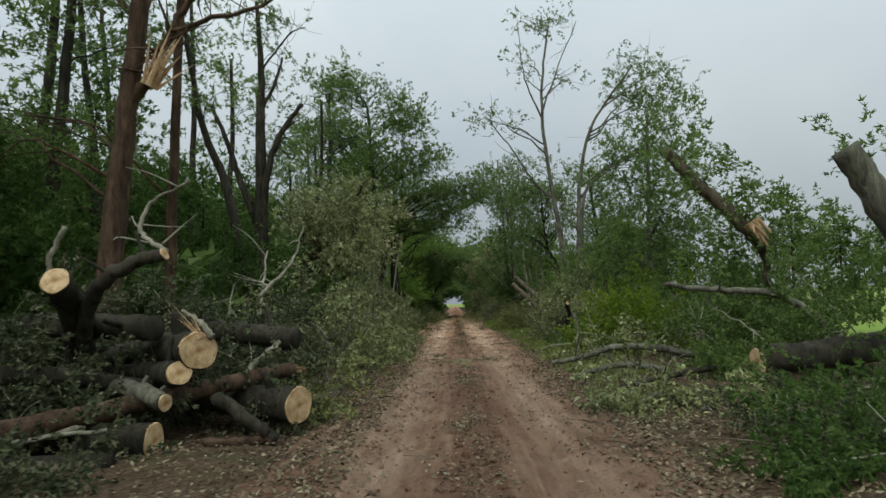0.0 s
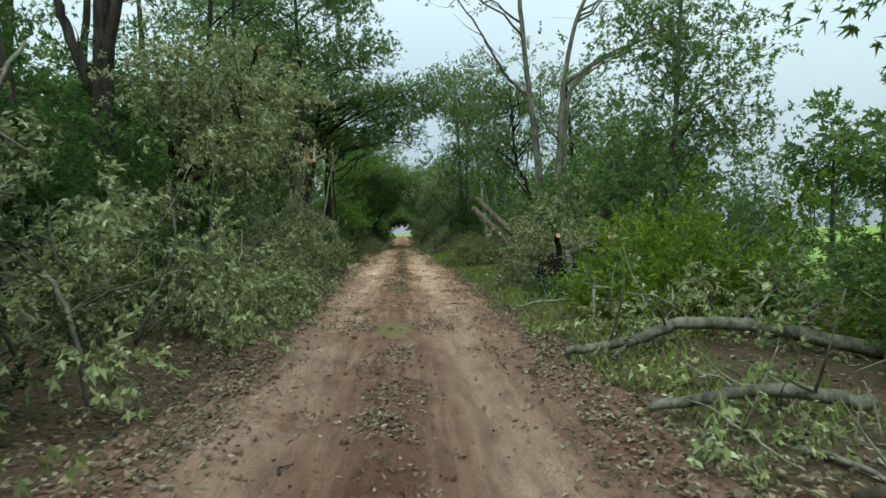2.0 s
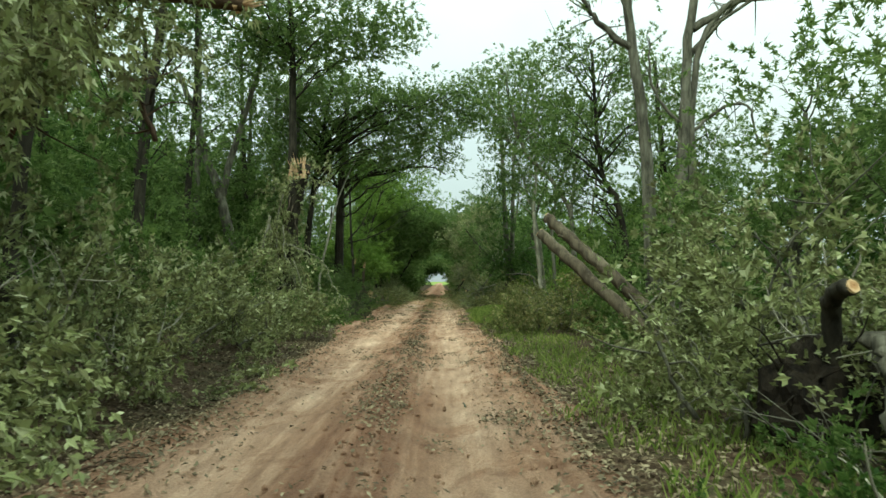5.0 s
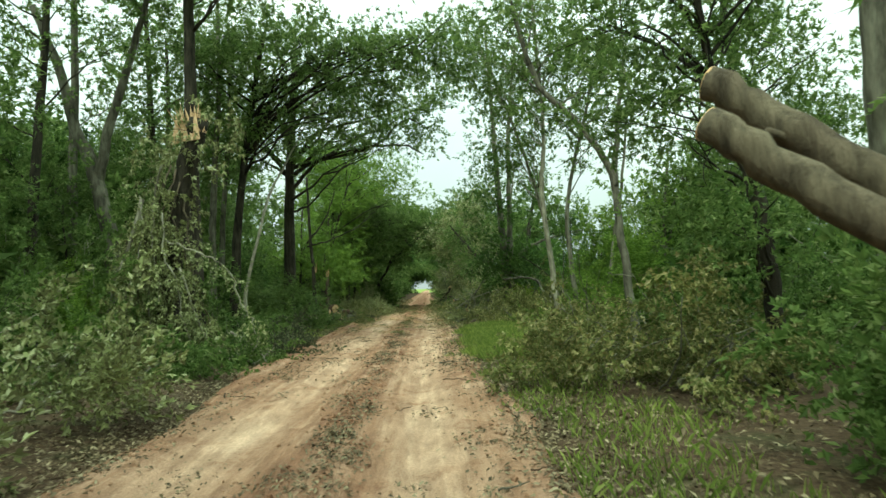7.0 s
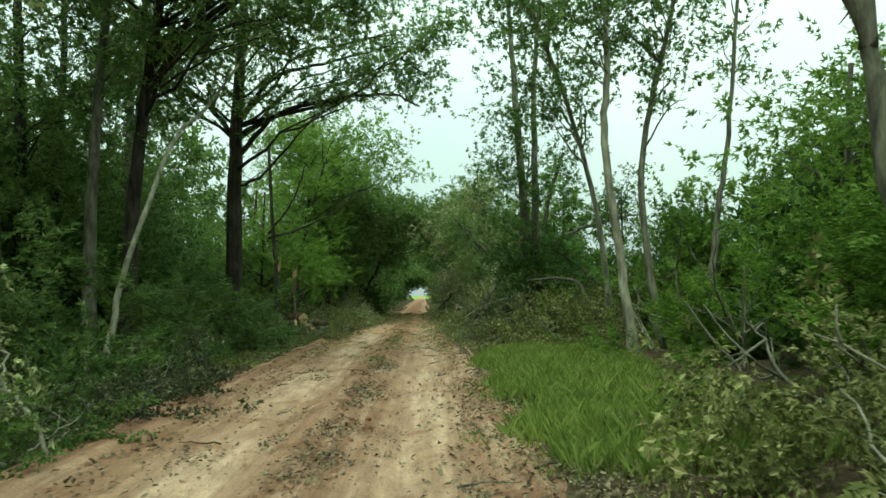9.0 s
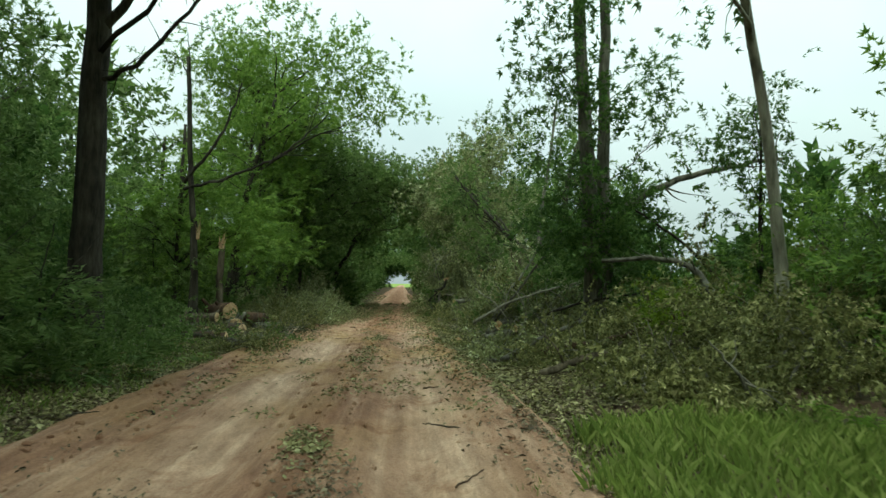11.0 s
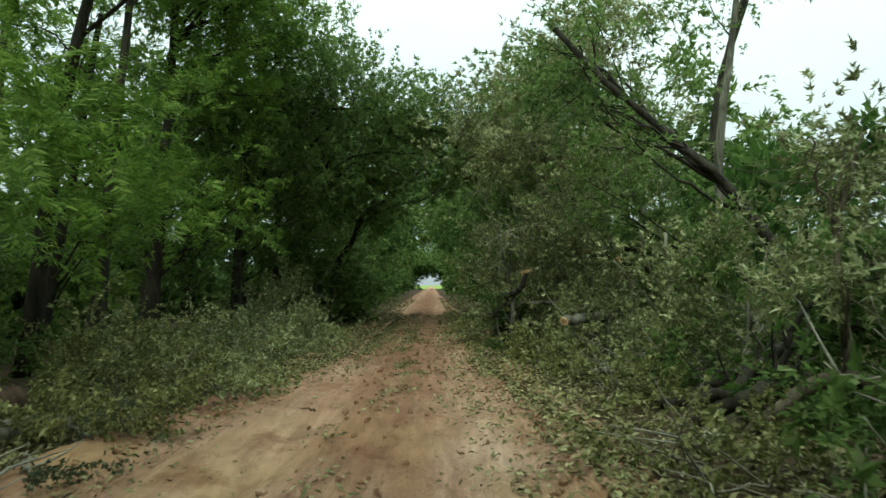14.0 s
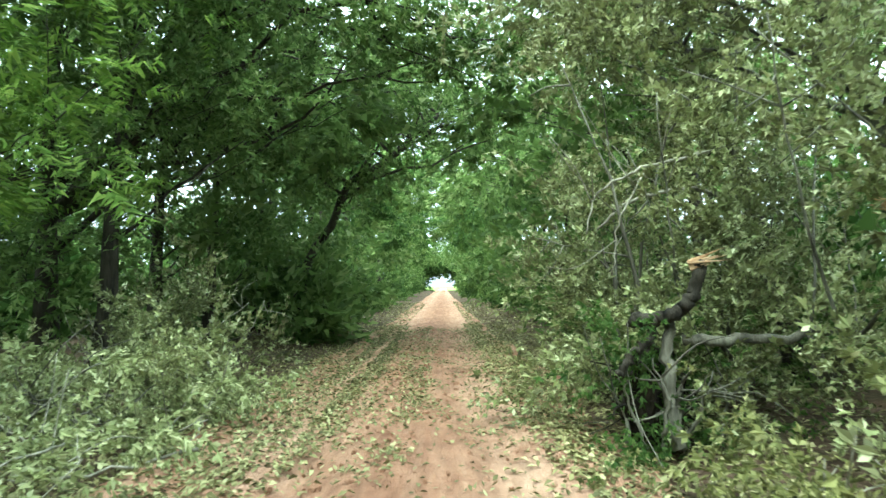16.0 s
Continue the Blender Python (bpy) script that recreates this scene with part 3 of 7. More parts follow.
def shrub(name, place, radii, n, leaf, bark, label, seed, size=1.0, kind="broad", category="bush", group="", branches=7, plain=False):
    """A bush or a heap of cut branches: leafy sprays over an uneven mound, with stems running through it and poking out."""
    rng = np.random.default_rng(seed)
    x, y, z = place
    ax, ay, h = radii
    e = thing(name, place, label, category, group)
    inv = Matrix.Translation(-Vector(place))
    size = size * 0.92
    n = int(n * 0.74)
    clumps = max(10, n // 18)
    ca, cr = rng.uniform(0, 2 * np.pi, clumps * 3), np.sqrt(rng.random(clumps * 3)) * rng.uniform(0.8, 1.15, clumps * 3)
    open_side = math.atan2(-0.6, -1.0 if x > 0.6 else 1.0)
    stay = (np.cos(ca - open_side) > -0.25) | (rng.random(clumps * 3) < 0.4) | (abs(x) > 9)
    ca, cr = ca[stay][:clumps], cr[stay][:clumps]
    clumps = len(ca)
    cx, cy = ax * cr * np.cos(ca), ay * cr * np.sin(ca)
    ph = rng.uniform(0, 6.28, 4)
    uneven = 0.8 + 0.3 * np.sin(1.9 * cx + ph[0]) * np.sin(1.4 * cy + ph[1]) + 0.2 * np.sin(4.7 * cx + ph[2]) * np.sin(4.1 * cy + ph[3]) + rng.normal(0, 0.1, clumps)
    top = h * np.clip(1 - cr ** 2, 0.03, 1) ** 0.5 * np.clip(uneven, 0.3, 1.35)
    cz = top * (1 - rng.random(clumps) ** 1.8 * 0.9)
    way = unit(np.stack([cx / ax, cy / ay, 0.25 + 0.5 * cz / h], -1) + rng.normal(0, 0.55, (clumps, 3)))
    pick = rng.integers(0, clumps, n)
    run = rng.uniform(-0.35, 0.5, n) * np.where(rng.random(n) < 0.12, 1.9, 1.0)
    at = np.stack([x + cx, y + cy, z + cz], -1)[pick] + way[pick] * run[:, None] + rng.normal(0, 0.15, (n, 3)) * size
    at[:, 2] = np.maximum(at[:, 2], z + 0.08)
    out = way[pick] + rng.normal(0, 0.55, (n, 3))
    corners = sprays(at, out, rng.uniform(0.65, 1.3, n) * size, kind, rng, plain)
    corners[:, 2] = np.maximum(corners[:, 2], z + 0.02)
    o = leaf_object("foliage", corners, leaf, 3 if plain else 4)
    part("foliage", o, e)
    o.matrix_parent_inverse = inv
    for _ in range(branches):
        b = rng.uniform(0, 2 * np.pi)
        start = np.array([x, y, z + 0.12 * h]) + np.array([ax * math.cos(b) * 0.5, ay * math.sin(b) * 0.5, 0]) + rng.normal(0, 0.15, 3) * (1, 1, 0.2)
        c = b + rng.normal(0, 0.9)
        s = rng.uniform(0.75, 1.05)
        end = np.array([x + ax * s * math.cos(c), y + ay * s * math.sin(c), z + max(0.15, h * rng.uniform(0.35, 1.05))])
        mid = (start + end) / 2 + rng.normal(0, 0.12, 3) * (ax, ay, h * 0.6)
        mid[2] = max(mid[2], z + 0.1)
        line = curve([start, mid, end], 6, rng, 0.015)
        r0 = rng.uniform(0.012, 0.035)
        pieces = [tube(line, r0, 0.006, 6, rng, 0.06)]
        for _ in range(3):
            j = rng.integers(4, len(line) - 1)
            tip = line[j] + rng.normal(0, 0.3, 3) + (0, 0, 0.08)
            pieces.append(tube(curve([line[j], (line[j] + tip) / 2 + rng.normal(0, 0.04, 3), tip], 3, rng), r0 * 0.45, 0.004, 4, rng))
        o = stem_object("branch", pieces, bark)
        part("branch", o, e)
        o.matrix_parent_inverse = inv
    return e


def cut_face(parent, at, way, r, rng, name="cut_face"):
    """A sawn end: a slightly domed, not quite round disc with its own centre, rim of bark kept outside."""
    ang = np.linspace(0, 2 * np.pi, 22, endpoint=False)
    wob = 1 + 0.05 * np.sin(2 * ang + rng.uniform(0, 6)) + 0.03 * np.sin(5 * ang + rng.uniform(0, 6))
    rings = [np.stack([np.cos(ang) * r * f * wob, np.sin(ang) * r * f * wob, np.full(22, zz)], -1) for f, zz in ((0.97, -0.012), (0.93, 0.006), (0.5, 0.009))]
    v = np.vstack([*rings, [[0, 0, 0.01]]])
    f = []
    for k in range(2):
        for j in range(22):
            f += [[k * 22 + j, k * 22 + (j + 1) % 22, (k + 1) * 22 + (j + 1) % 22], [k * 22 + j, (k + 1) * 22 + (j + 1) % 22, (k + 1) * 22 + j]]
    f += [[44 + j, 44 + (j + 1) % 22, 66] for j in range(22)]
    o = mesh_object(name, v, f, CUT)
    part(name, o, parent, "freshly sawn pale yellow wood with rings")
    base = parent.matrix_world.translation if parent.type == "EMPTY" else Vector((0, 0, 0))
    q = Vector(way).to_track_quat("Z", "Y").to_matrix().to_4x4()
    o.matrix_parent_inverse = Matrix.Translation(-Vector(parent.location))
    o.matrix_basis = Matrix.Translation(Vector(at)) @ q
    return o


def log(name, pts, r0, r1, label, seed, bark=BARK_DARK, faces=(True, False), stubs=2, category="log", group=""):
    """A felled stem: knobbly bark, sawn faces where it shows them, stubs of lopped branches."""
    rng = np.random.default_rng(seed)
    e = thing(name, tuple(pts[0]), label, category, group)
    inv = Matrix.Translation(-Vector(pts[0]))
    line = curve(pts, 8, rng, 0.01)
    o = stem_object("bark", [tube(line, r0, r1, 16, rng, 0.035)], bark)
    part("bark", o, e)
    o.matrix_parent_inverse = inv
    if faces[0]:
        cut_face(e, line[0] + unit(line[0] - line[1]) * 0.004, line[0] - line[1], r0, rng)
    if faces[1]:
        cut_face(e, line[-1] + unit(line[-1] - line[-2]) * 0.004, line[-1] - line[-2], r1, rng)
    for _ in range(stubs):
        j = rng.integers(2, len(line) - 2)
        d = unit(np.cross(line[j + 1] - line[j], rng.normal(0, 1, 3)))
        d[2] = abs(d[2])
        o = stem_object("stub", [tube(curve([line[j], line[j] + d * (r0 + rng.uniform(0.08, 0.3))], 3, rng), r0 * 0.35, r0 * 0.2, 8, rng)], bark)
        part("stub", o, e)
        o.matrix_parent_inverse = inv
    return e


def splinters(parent, at, way, r, length, seed, n=16):
    """Torn wood: long uneven slivers along the grain where a stem has snapped."""
    rng = np.random.default_rng(seed)
    way = unit(np.asarray(way, dtype=float))
    a = unit(np.cross(way, (0.3, 0.8, 0.5)))
    b = np.cross(way, a)
    for k in range(n):
        t, q = rng.uniform(0, 6.28), math.sqrt(rng.random()) * r * 0.8
        c = np.asarray(at) + a * q * math.cos(t) + b * q * math.sin(t)
        w = r * rng.uniform(0.18, 0.4)
        top = c + way * length * rng.uniform(0.3, 1.0) + rng.normal(0, 0.12 * length, 3)
        vs = np.array([c + a * w - way * 0.1, c + b * w * 0.5 - way * 0.1, c - a * w - way * 0.1, c - b * w * 0.5 - way * 0.1, top])
        o = mesh_object("splinter", vs, [[i, (i + 1) % 4, 4] for i in range(4)] + [[0, 2, 1], [0, 3, 2]], SPLIT)
        part("splinter", o, parent, "torn orange heartwood splinter")
        o.matrix_parent_inverse = Matrix.Translation(-Vector(parent.location))


def bare_limb(pts, r0, r1, label, seed, bark=BARK_PALE, twigs=5, cut=False, name="fallen_limb", category="limb"):
    """A stripped limb lying in the brush, with a few side twigs."""
    rng = np.random.default_rng(seed)
    e = thing(name, tuple(pts[0]), label, category)
    inv = Matrix.Translation(-Vector(pts[0]))
    line = curve(pts, 7, rng, 0.01)
    o = stem_object("stem", [tube(line, r0, r1, 9, rng, 0.07)], bark)
    part("stem", o, e)
    o.matrix_parent_inverse = inv
    for _ in range(twigs):
        j = rng.integers(2, len(line) - 1)
        tip = line[j] + rng.normal(0, 0.35, 3) + (0, 0, 0.12)
        tip[2] = max(tip[2], 0.06)
        o = stem_object("twig", [tube(curve([line[j], (line[j] + tip) / 2 + rng.normal(0, 0.06, 3), tip], 4, rng), r0 * 0.4, 0.004, 5, rng)], bark)
        part("twig", o, e)
        o.matrix_parent_inverse = inv
    if cut:
        cut_face(e, line[0] + unit(line[0] - line[1]) * 0.003, line[0] - line[1], r0, rng)
    return e


# ---- felled logs and brush where the drive begins ----
PILE = "felled logs heaped beside the road"
log("log", [(-1.58, 9.35, 0.40), (-2.6, 10.0, 0.42), (-4.2, 10.9, 0.5)], 0.235, 0.21, "thick felled log with a pale sawn end low in the heap", 11, group=PILE)
log("log", [(-2.92, 8.25, 0.24), (-4.2, 8.35, 0.28), (-6.0, 8.4, 0.32)], 0.20, 0.18, "dark felled log with a holed sawn end at the heap's foot", 12, group=PILE)
log("log", [(-2.60, 8.75, 1.17), (-3.4, 9.7, 1.15), (-4.6, 10.6, 1.0)], 0.235, 0.2, "thick felled log with a wide pale sawn end", 13, group=PILE)
log("log", [(-2.78, 8.62, 0.93), (-3.6, 9.5, 0.86), (-5.0, 10.2, 0.8)], 0.15, 0.15, "smaller felled log tucked under a thicker one", 14, group=PILE)
log("log", [(-2.83, 8.35, 0.63), (-3.4, 8.75, 0.75), (-4.6, 9.4, 0.95)], 0.10, 0.12, "thin grey felled log in the middle of the heap", 15, BARK_GREY, group=PILE)
log("log", [(-4.07, 8.35, 2.05), (-4.3, 9.2, 1.6), (-4.9, 10.4, 0.5)], 0.16, 0.2, "dark sawn stem rising out of the heap", 16, group=PILE)
log("log", [(-2.85, 8.42, 2.30), (-3.3, 8.48, 2.20), (-3.75, 8.65, 1.95), (-4.15, 9.1, 1.4), (-4.3, 9.6, 0.8)], 0.072, 0.10, "bent limb sawn short above the heap", 17, BARK_DARK, group=PILE)
log("log", [(-3.2, 7.7, 0.12), (-4.4, 7.3, 0.16), (-6.0, 6.7, 0.2)], 0.075, 0.1, "long dark stem at the very foot of the heap", 7, BARK_BROWN, (False, False), 1, group=PILE)
log("log", [(-2.5, 9.9, 0.40), (-3.1, 9.3, 0.62), (-4.2, 8.6, 0.95), (-5.6, 7.9, 1.1)], 0.085, 0.12, "dark stem lying level inside the heap", 6, BARK_DARK, (False, False), 1, group=PILE)
red_stem = log("log", [(-1.85, 10.2, 0.78), (-2.6, 9.5, 0.68), (-3.7, 8.2, 0.55), (-5.4, 6.9, 0.38)], 0.10, 0.135, "long reddish stem lying across the heap", 18, BARK_RED, (False, False), 3, group=PILE)
log("log", [(-2.0, 11.0, 1.15), (-2.6, 11.2, 1.25), (-3.8, 11.6, 1.4)], 0.17, 0.16, "short dark log end behind the heap", 19, BARK_DARK, (False, False), group=PILE)
log("log", [(-2.5, 8.6, 0.12), (-2.1, 8.8, 0.10), (-1.75, 8.85, 0.09)], 0.06, 0.05, "short thin pole on the ground by the heap", 20, BARK_RED, (False, False), 0, group=PILE)
splinters(red_stem, (-1.9, 10.25, 0.76), (0.8, 0.5, 0.15), 0.09, 0.35, 30, 10)
torn_log = log("log", [(-2.8, 13.1, 1.24), (-3.5, 12.6, 1.1), (-4.6, 11.9, 0.9), (-6.0, 11.2, 0.6)], 0.13, 0.2, "dark stem with a torn orange end behind the heap", 38, BARK_RED, (False, False), 2, group=PILE)
splinters(torn_log, (-2.85, 13.05, 1.24), (0.75, 0.5, 0.1), 0.13, 0.5, 39, 14)
log("log", [(-2.45, 8.9, 0.62), (-2.1, 8.85, 0.35), (-1.72, 8.85, 0.08)], 0.085, 0.07, "dark limb propped against the heap", 8, BARK_DARK, (False, False), 0, group=PILE)
log("log", [(-3.1, 7.75, 0.14), (-4.2, 7.5, 0.16), (-5.6, 7.2, 0.2)], 0.09, 0.11, "dark mossy stem low at the front of the heap", 9, BARK_DARK, (False, False), 1, group=PILE)
log("log", [(-3.3, 9.2, 1.45), (-4.1, 9.5, 1.5), (-5.4, 10.0, 1.55)], 0.16, 0.17, "dark log lying high at the back of the heap", 10, BARK_DARK, (False, False), 1, group=PILE)
bare_limb([(-3.3, 8.0, 0.42), (-4.2, 7.7, 0.36), (-4.9, 7.4, 0.05)], 0.025, 0.02, "pale peeled strip of limb hanging at the heap's foot", 37, BARK_PALE, 1)
bare_limb([(-2.9, 8.6, 2.35), (-3.25, 8.7, 2.6), (-3.15, 8.75, 2.95), (-2.65, 8.7, 3.2)], 0.035, 0.015, "pale bare curling branch above the log heap", 21)
bare_limb([(-2.15, 10.7, 1.15), (-2.4, 10.45, 0.9), (-2.62, 10.2, 0.65), (-2.9, 9.9, 0.45)], 0.035, 0.06, "pale peeled branch lying over the logs", 22)
bare_limb([(-2.2, 12.6, 0.05), (-2.35, 12.8, 0.5), (-2.55, 13.0, 0.8), (-2.67, 13.1, 1.24)], 0.03, 0.04, "pale upright broken branch at the heap", 23, twigs=3)
bare_limb([(-3.62, 13.0, 1.2), (-3.4, 13.8, 1.45), (-3.5, 14.6, 2.1), (-3.66, 15.6, 2.94)], 0.055, 0.02, "tall pale crooked branch standing in the brush", 24, twigs=8)
bare_limb([(-4.24, 14.5, 1.3), (-4.3, 14.9, 1.7), (-4.37, 15.4, 2.2)], 0.03, 0.012, "thin pale stick standing in the brush", 25, twigs=2)
bare_limb([(-4.6, 7.3, 0.1), (-4.2, 7.7, 0.35), (-3.6, 8.1, 0.42)], 0.02, 0.035, "pale torn branch at the foot of the heap", 26, twigs=2)
bare_limb([(-4.3, 8.6, 2.1), (-4.25, 8.6, 2.4), (-4.1, 8.6, 2.7)], 0.035, 0.03, "short pale stub over the log heap", 27, twigs=0)
splint = bare_limb([(-2.45, 8.8, 1.32), (-2.6, 8.8, 1.5), (-2.85, 8.9, 1.65)], 0.05, 0.02, "torn strip of bark and wood on the logs", 28, twigs=0)
splinters(splint, (-2.6, 8.8, 1.4), (-0.4, 0.1, 0.5), 0.09, 0.4, 29, 9)

for k, (x, y, ax, ay, h, n) in enumerate(((-3.5, 9.3, 0.7, 0.5, 1.1, 110), (-4.9, 8.9, 0.9, 0.7, 1.9, 200), (-3.0, 10.4, 0.8, 0.6, 1.3, 130), (-4.3, 8.1, 0.7, 0.5, 0.7, 90), (-4.4, 7.7, 0.6, 0.3, 0.15, 50), (-5.3, 7.5, 0.8, 0.6, 0.5, 120), (-3.7, 6.8, 0.8, 0.4, 0.18, 120), (-4.8, 6.8, 0.8, 0.6, 0.3, 120), (-2.3, 9.6, 0.4, 0.5, 0.5, 60))):
    shrub("leafy_branch", (x, y, 0), (ax, ay, h), n, LEAF_DULL, BARK_DARK, "dark leafy branch caught among the felled logs", 90 + k, 0.8, "droop", "branch", PILE, 3)

BRUSH = "heaps of storm-felled branches along the road"
for k, (x, y, ax, ay, h, n, leaf, size, kind) in enumerate((
        (-4.9, 6.2, 1.2, 0.9, 0.25, 130, LEAF_DULL, 0.9, "droop"), (-1.9, 11.4, 0.7, 1.3, 0.5, 160, LEAF_BROWN, 0.9, "droop"),
        (-5.2, 10.2, 1.8, 1.8, 1.5, 420, LEAF_DULL, 1.0, "droop"),
        (-5.6, 12.0, 2.0, 1.8, 2.4, 460, LEAF_DULL, 1.0, "broad"),
        (-3.3, 13.0, 1.9, 1.8, 2.0, 620, LEAF_DULL, 1.0, "droop"),
        (-3.0, 16.2, 1.7, 2.0, 2.5, 800, LEAF_WILT, 1.0, "droop"),
        (-3.2, 19.6, 1.8, 2.0, 1.6, 800, LEAF_WILT, 1.0, "droop"), (-5.2, 20.2, 1.4, 2.0, 3.2, 520, LEAF_DARK, 1.05, "droop"),
        (-2.9, 22.6, 1.5, 1.9, 1.5, 600, LEAF_WILT, 1.0, "droop"),
        # dark leaf colour of this heap stands in for the shaded hollow
        (-4.6, 23.5, 1.5, 2.2, 3.0, 640, LEAF_DARK, 1.0, "droop"),
        (-2.9, 26.4, 1.5, 2.2, 1.9, 620, LEAF_WILT, 1.0, "broad"),
        (-3.2, 30.4, 1.7, 2.3, 2.0, 640, LEAF_WILT, 1.0, "broad"),
        (-3.2, 34.8, 1.5, 2.4, 1.5, 460, LEAF_WILT, 1.0, "broad"),
        (-3.9, 38.8, 1.4, 1.6, 0.8, 300, LEAF_OAK, 1.0, "droop"), (-2.9, 41.4, 0.6, 1.4, 0.25, 170, LEAF_DARK, 0.8, "droop"), (-3.4, 44.8, 0.8, 1.7, 0.35, 240, LEAF_DARK, 0.85, "droop"), (-3.8, 48.6, 0.9, 1.8, 0.35, 260, LEAF_OAK, 0.85, "droop"), (-4.0, 52.0, 0.9, 1.6, 0.35, 240, LEAF_OAK, 0.85, "droop"))):
    shrub("brush_heap", (x, y, 0), (ax, ay, h), n, leaf, BARK_GREY if k % 2 else BARK_PALE,
          ("wilting grey-green heap of cut leafy branches at the road edge", "dark green heap of fallen branches under the trees", "green tangle of fallen branches along the verge")[0 if leaf in (LEAF_WILT, LEAF_BROWN) else 1 if leaf in (LEAF_DARK, LEAF_DULL) else 2],
          100 + k, size, kind, "brush heap", BRUSH, 8)

hang = tree("fallen_tree", [([(-6.0, 28.4, 0), (-5.7, 28.3, 2.8), (-4.9, 28.0, 4.8), (-3.2, 27.7, 5.4), (-1.3, 27.5, 5.15)], 0.2, 0.09)],
            [(-3.4, 25.4, 4.6, 1.0, 1.4, 0.9, 150), (-2.8, 26.6, 5.2, 0.9, 1.0, 0.7, 80), (-4.6, 25.2, 4.8, 1.1, 1.4, 1.0, 120), (-3.0, 24.4, 3.6, 0.8, 1.1, 0.7, 80), (-4.2, 26.6, 6.2, 1.3, 1.2, 0.7, 80)], LEAF_WILT, BARK_RED,
            "broken tree whose wilting crown hangs over the verge", 30, 1.0, "droop", 0.6,
            limbs=[([(-4.9, 28.0, 4.8), (-3.6, 27.4, 4.6), (-2.7, 27.1, 4.1), (-2.2, 26.9, 3.2)], 0.08, 0.03), ([(-4.2, 27.9, 5.1), (-3.2, 26.8, 5.9), (-2.8, 25.8, 6.3)], 0.08, 0.04)])
splinters(hang, (-1.35, 27.5, 5.15), (0.95, 0, 0.25), 0.10, 0.4, 36, 10)

# ---- standing trees on the side of the log heap ----
WOOD = "trees of the roadside wood"
big = tree("tree", [([(-6.15, 13.2, 0), (-5.9, 13.2, 3.0), (-5.6, 13.2, 5.5), (-5.3, 13.2, 8.0), (-5.2, 13.3, 11.5)], 0.25, 0.13),
           ([(-5.5, 14.6, 0), (-5.35, 14.6, 4.0), (-5.0, 14.5, 9.5)], 0.13, 0.08)],
           [(-6.6, 13.8, 8.6, 1.6, 1.6, 1.3, 90), (-5.6, 14.0, 11.0, 2.0, 2.0, 1.4, 110), (-7.6, 13.5, 5.0, 1.3, 1.3, 1.5, 80)], LEAF_OAK, BARK_RED,
           "tall red-brown trunk with one limb torn off", 31, limbs=[([(-5.6, 13.2, 5.6), (-5.0, 13.1, 6.3), (-4.5, 13.0, 7.2), (-3.9, 13.0, 8.0)], 0.14, 0.04),
           ([(-4.65, 13.0, 6.95), (-3.9, 13.0, 7.15), (-2.9, 13.0, 7.35), (-2.3, 13.0, 7.7)], 0.06, 0.02)], group=WOOD)
splinters(big, (-5.05, 13.0, 6.0), (0.45, -0.02, 0.75), 0.17, 1.3, 32, 18)
tree("tree", [([(-7.0, 26.5, 0), (-6.9, 26.5, 4.5), (-6.85, 26.5, 8.5), (-6.75, 26.5, 11.0), (-6.9, 26.6, 14.0)], 0.34, 0.07)],
     [(-6.9, 26.6, 13.5, 0.9, 0.9, 1.0, 32), (-5.9, 26.5, 12.6, 0.6, 0.6, 0.6, 16)], LEAF_OAK, BARK_DARK, "dark storm-stripped forked tree with hardly any leaves", 33,
     limbs=[([(-6.9, 26.5, 5.5), (-6.4, 26.4, 7.6), (-5.9, 26.4, 8.7), (-5.1, 26.3, 9.6)], 0.17, 0.09), ([(-7.0, 26.5, 5.0), (-7.6, 26.4, 6.6), (-8.0, 26.4, 7.9), (-8.7, 26.4, 9.8)], 0.17, 0.07),
            ([(-6.75, 26.5, 9.6), (-6.2, 26.5, 10.6), (-5.9, 26.5, 11.6)], 0.08, 0.04), ([(-6.8, 26.5, 11.0), (-5.6, 26.3, 12.4), (-4.9, 26.3, 12.7)], 0.05, 0.02)], group=WOOD)
tree("tree", [([(-5.3, 20.6, 0), (-5.7, 20.5, 2.6), (-6.2, 20.5, 5.4), (-6.9, 20.5, 7.3), (-7.4, 20.5, 10.5)], 0.2, 0.07)],
     [(-7.6, 20.4, 10.2, 1.3, 1.2, 0.9, 26), (-6.4, 20.3, 8.2, 0.8, 0.8, 0.6, 12)], LEAF_OAK, BARK_DARK, "dark leaning trunk behind the brush heap", 34, group=WOOD)
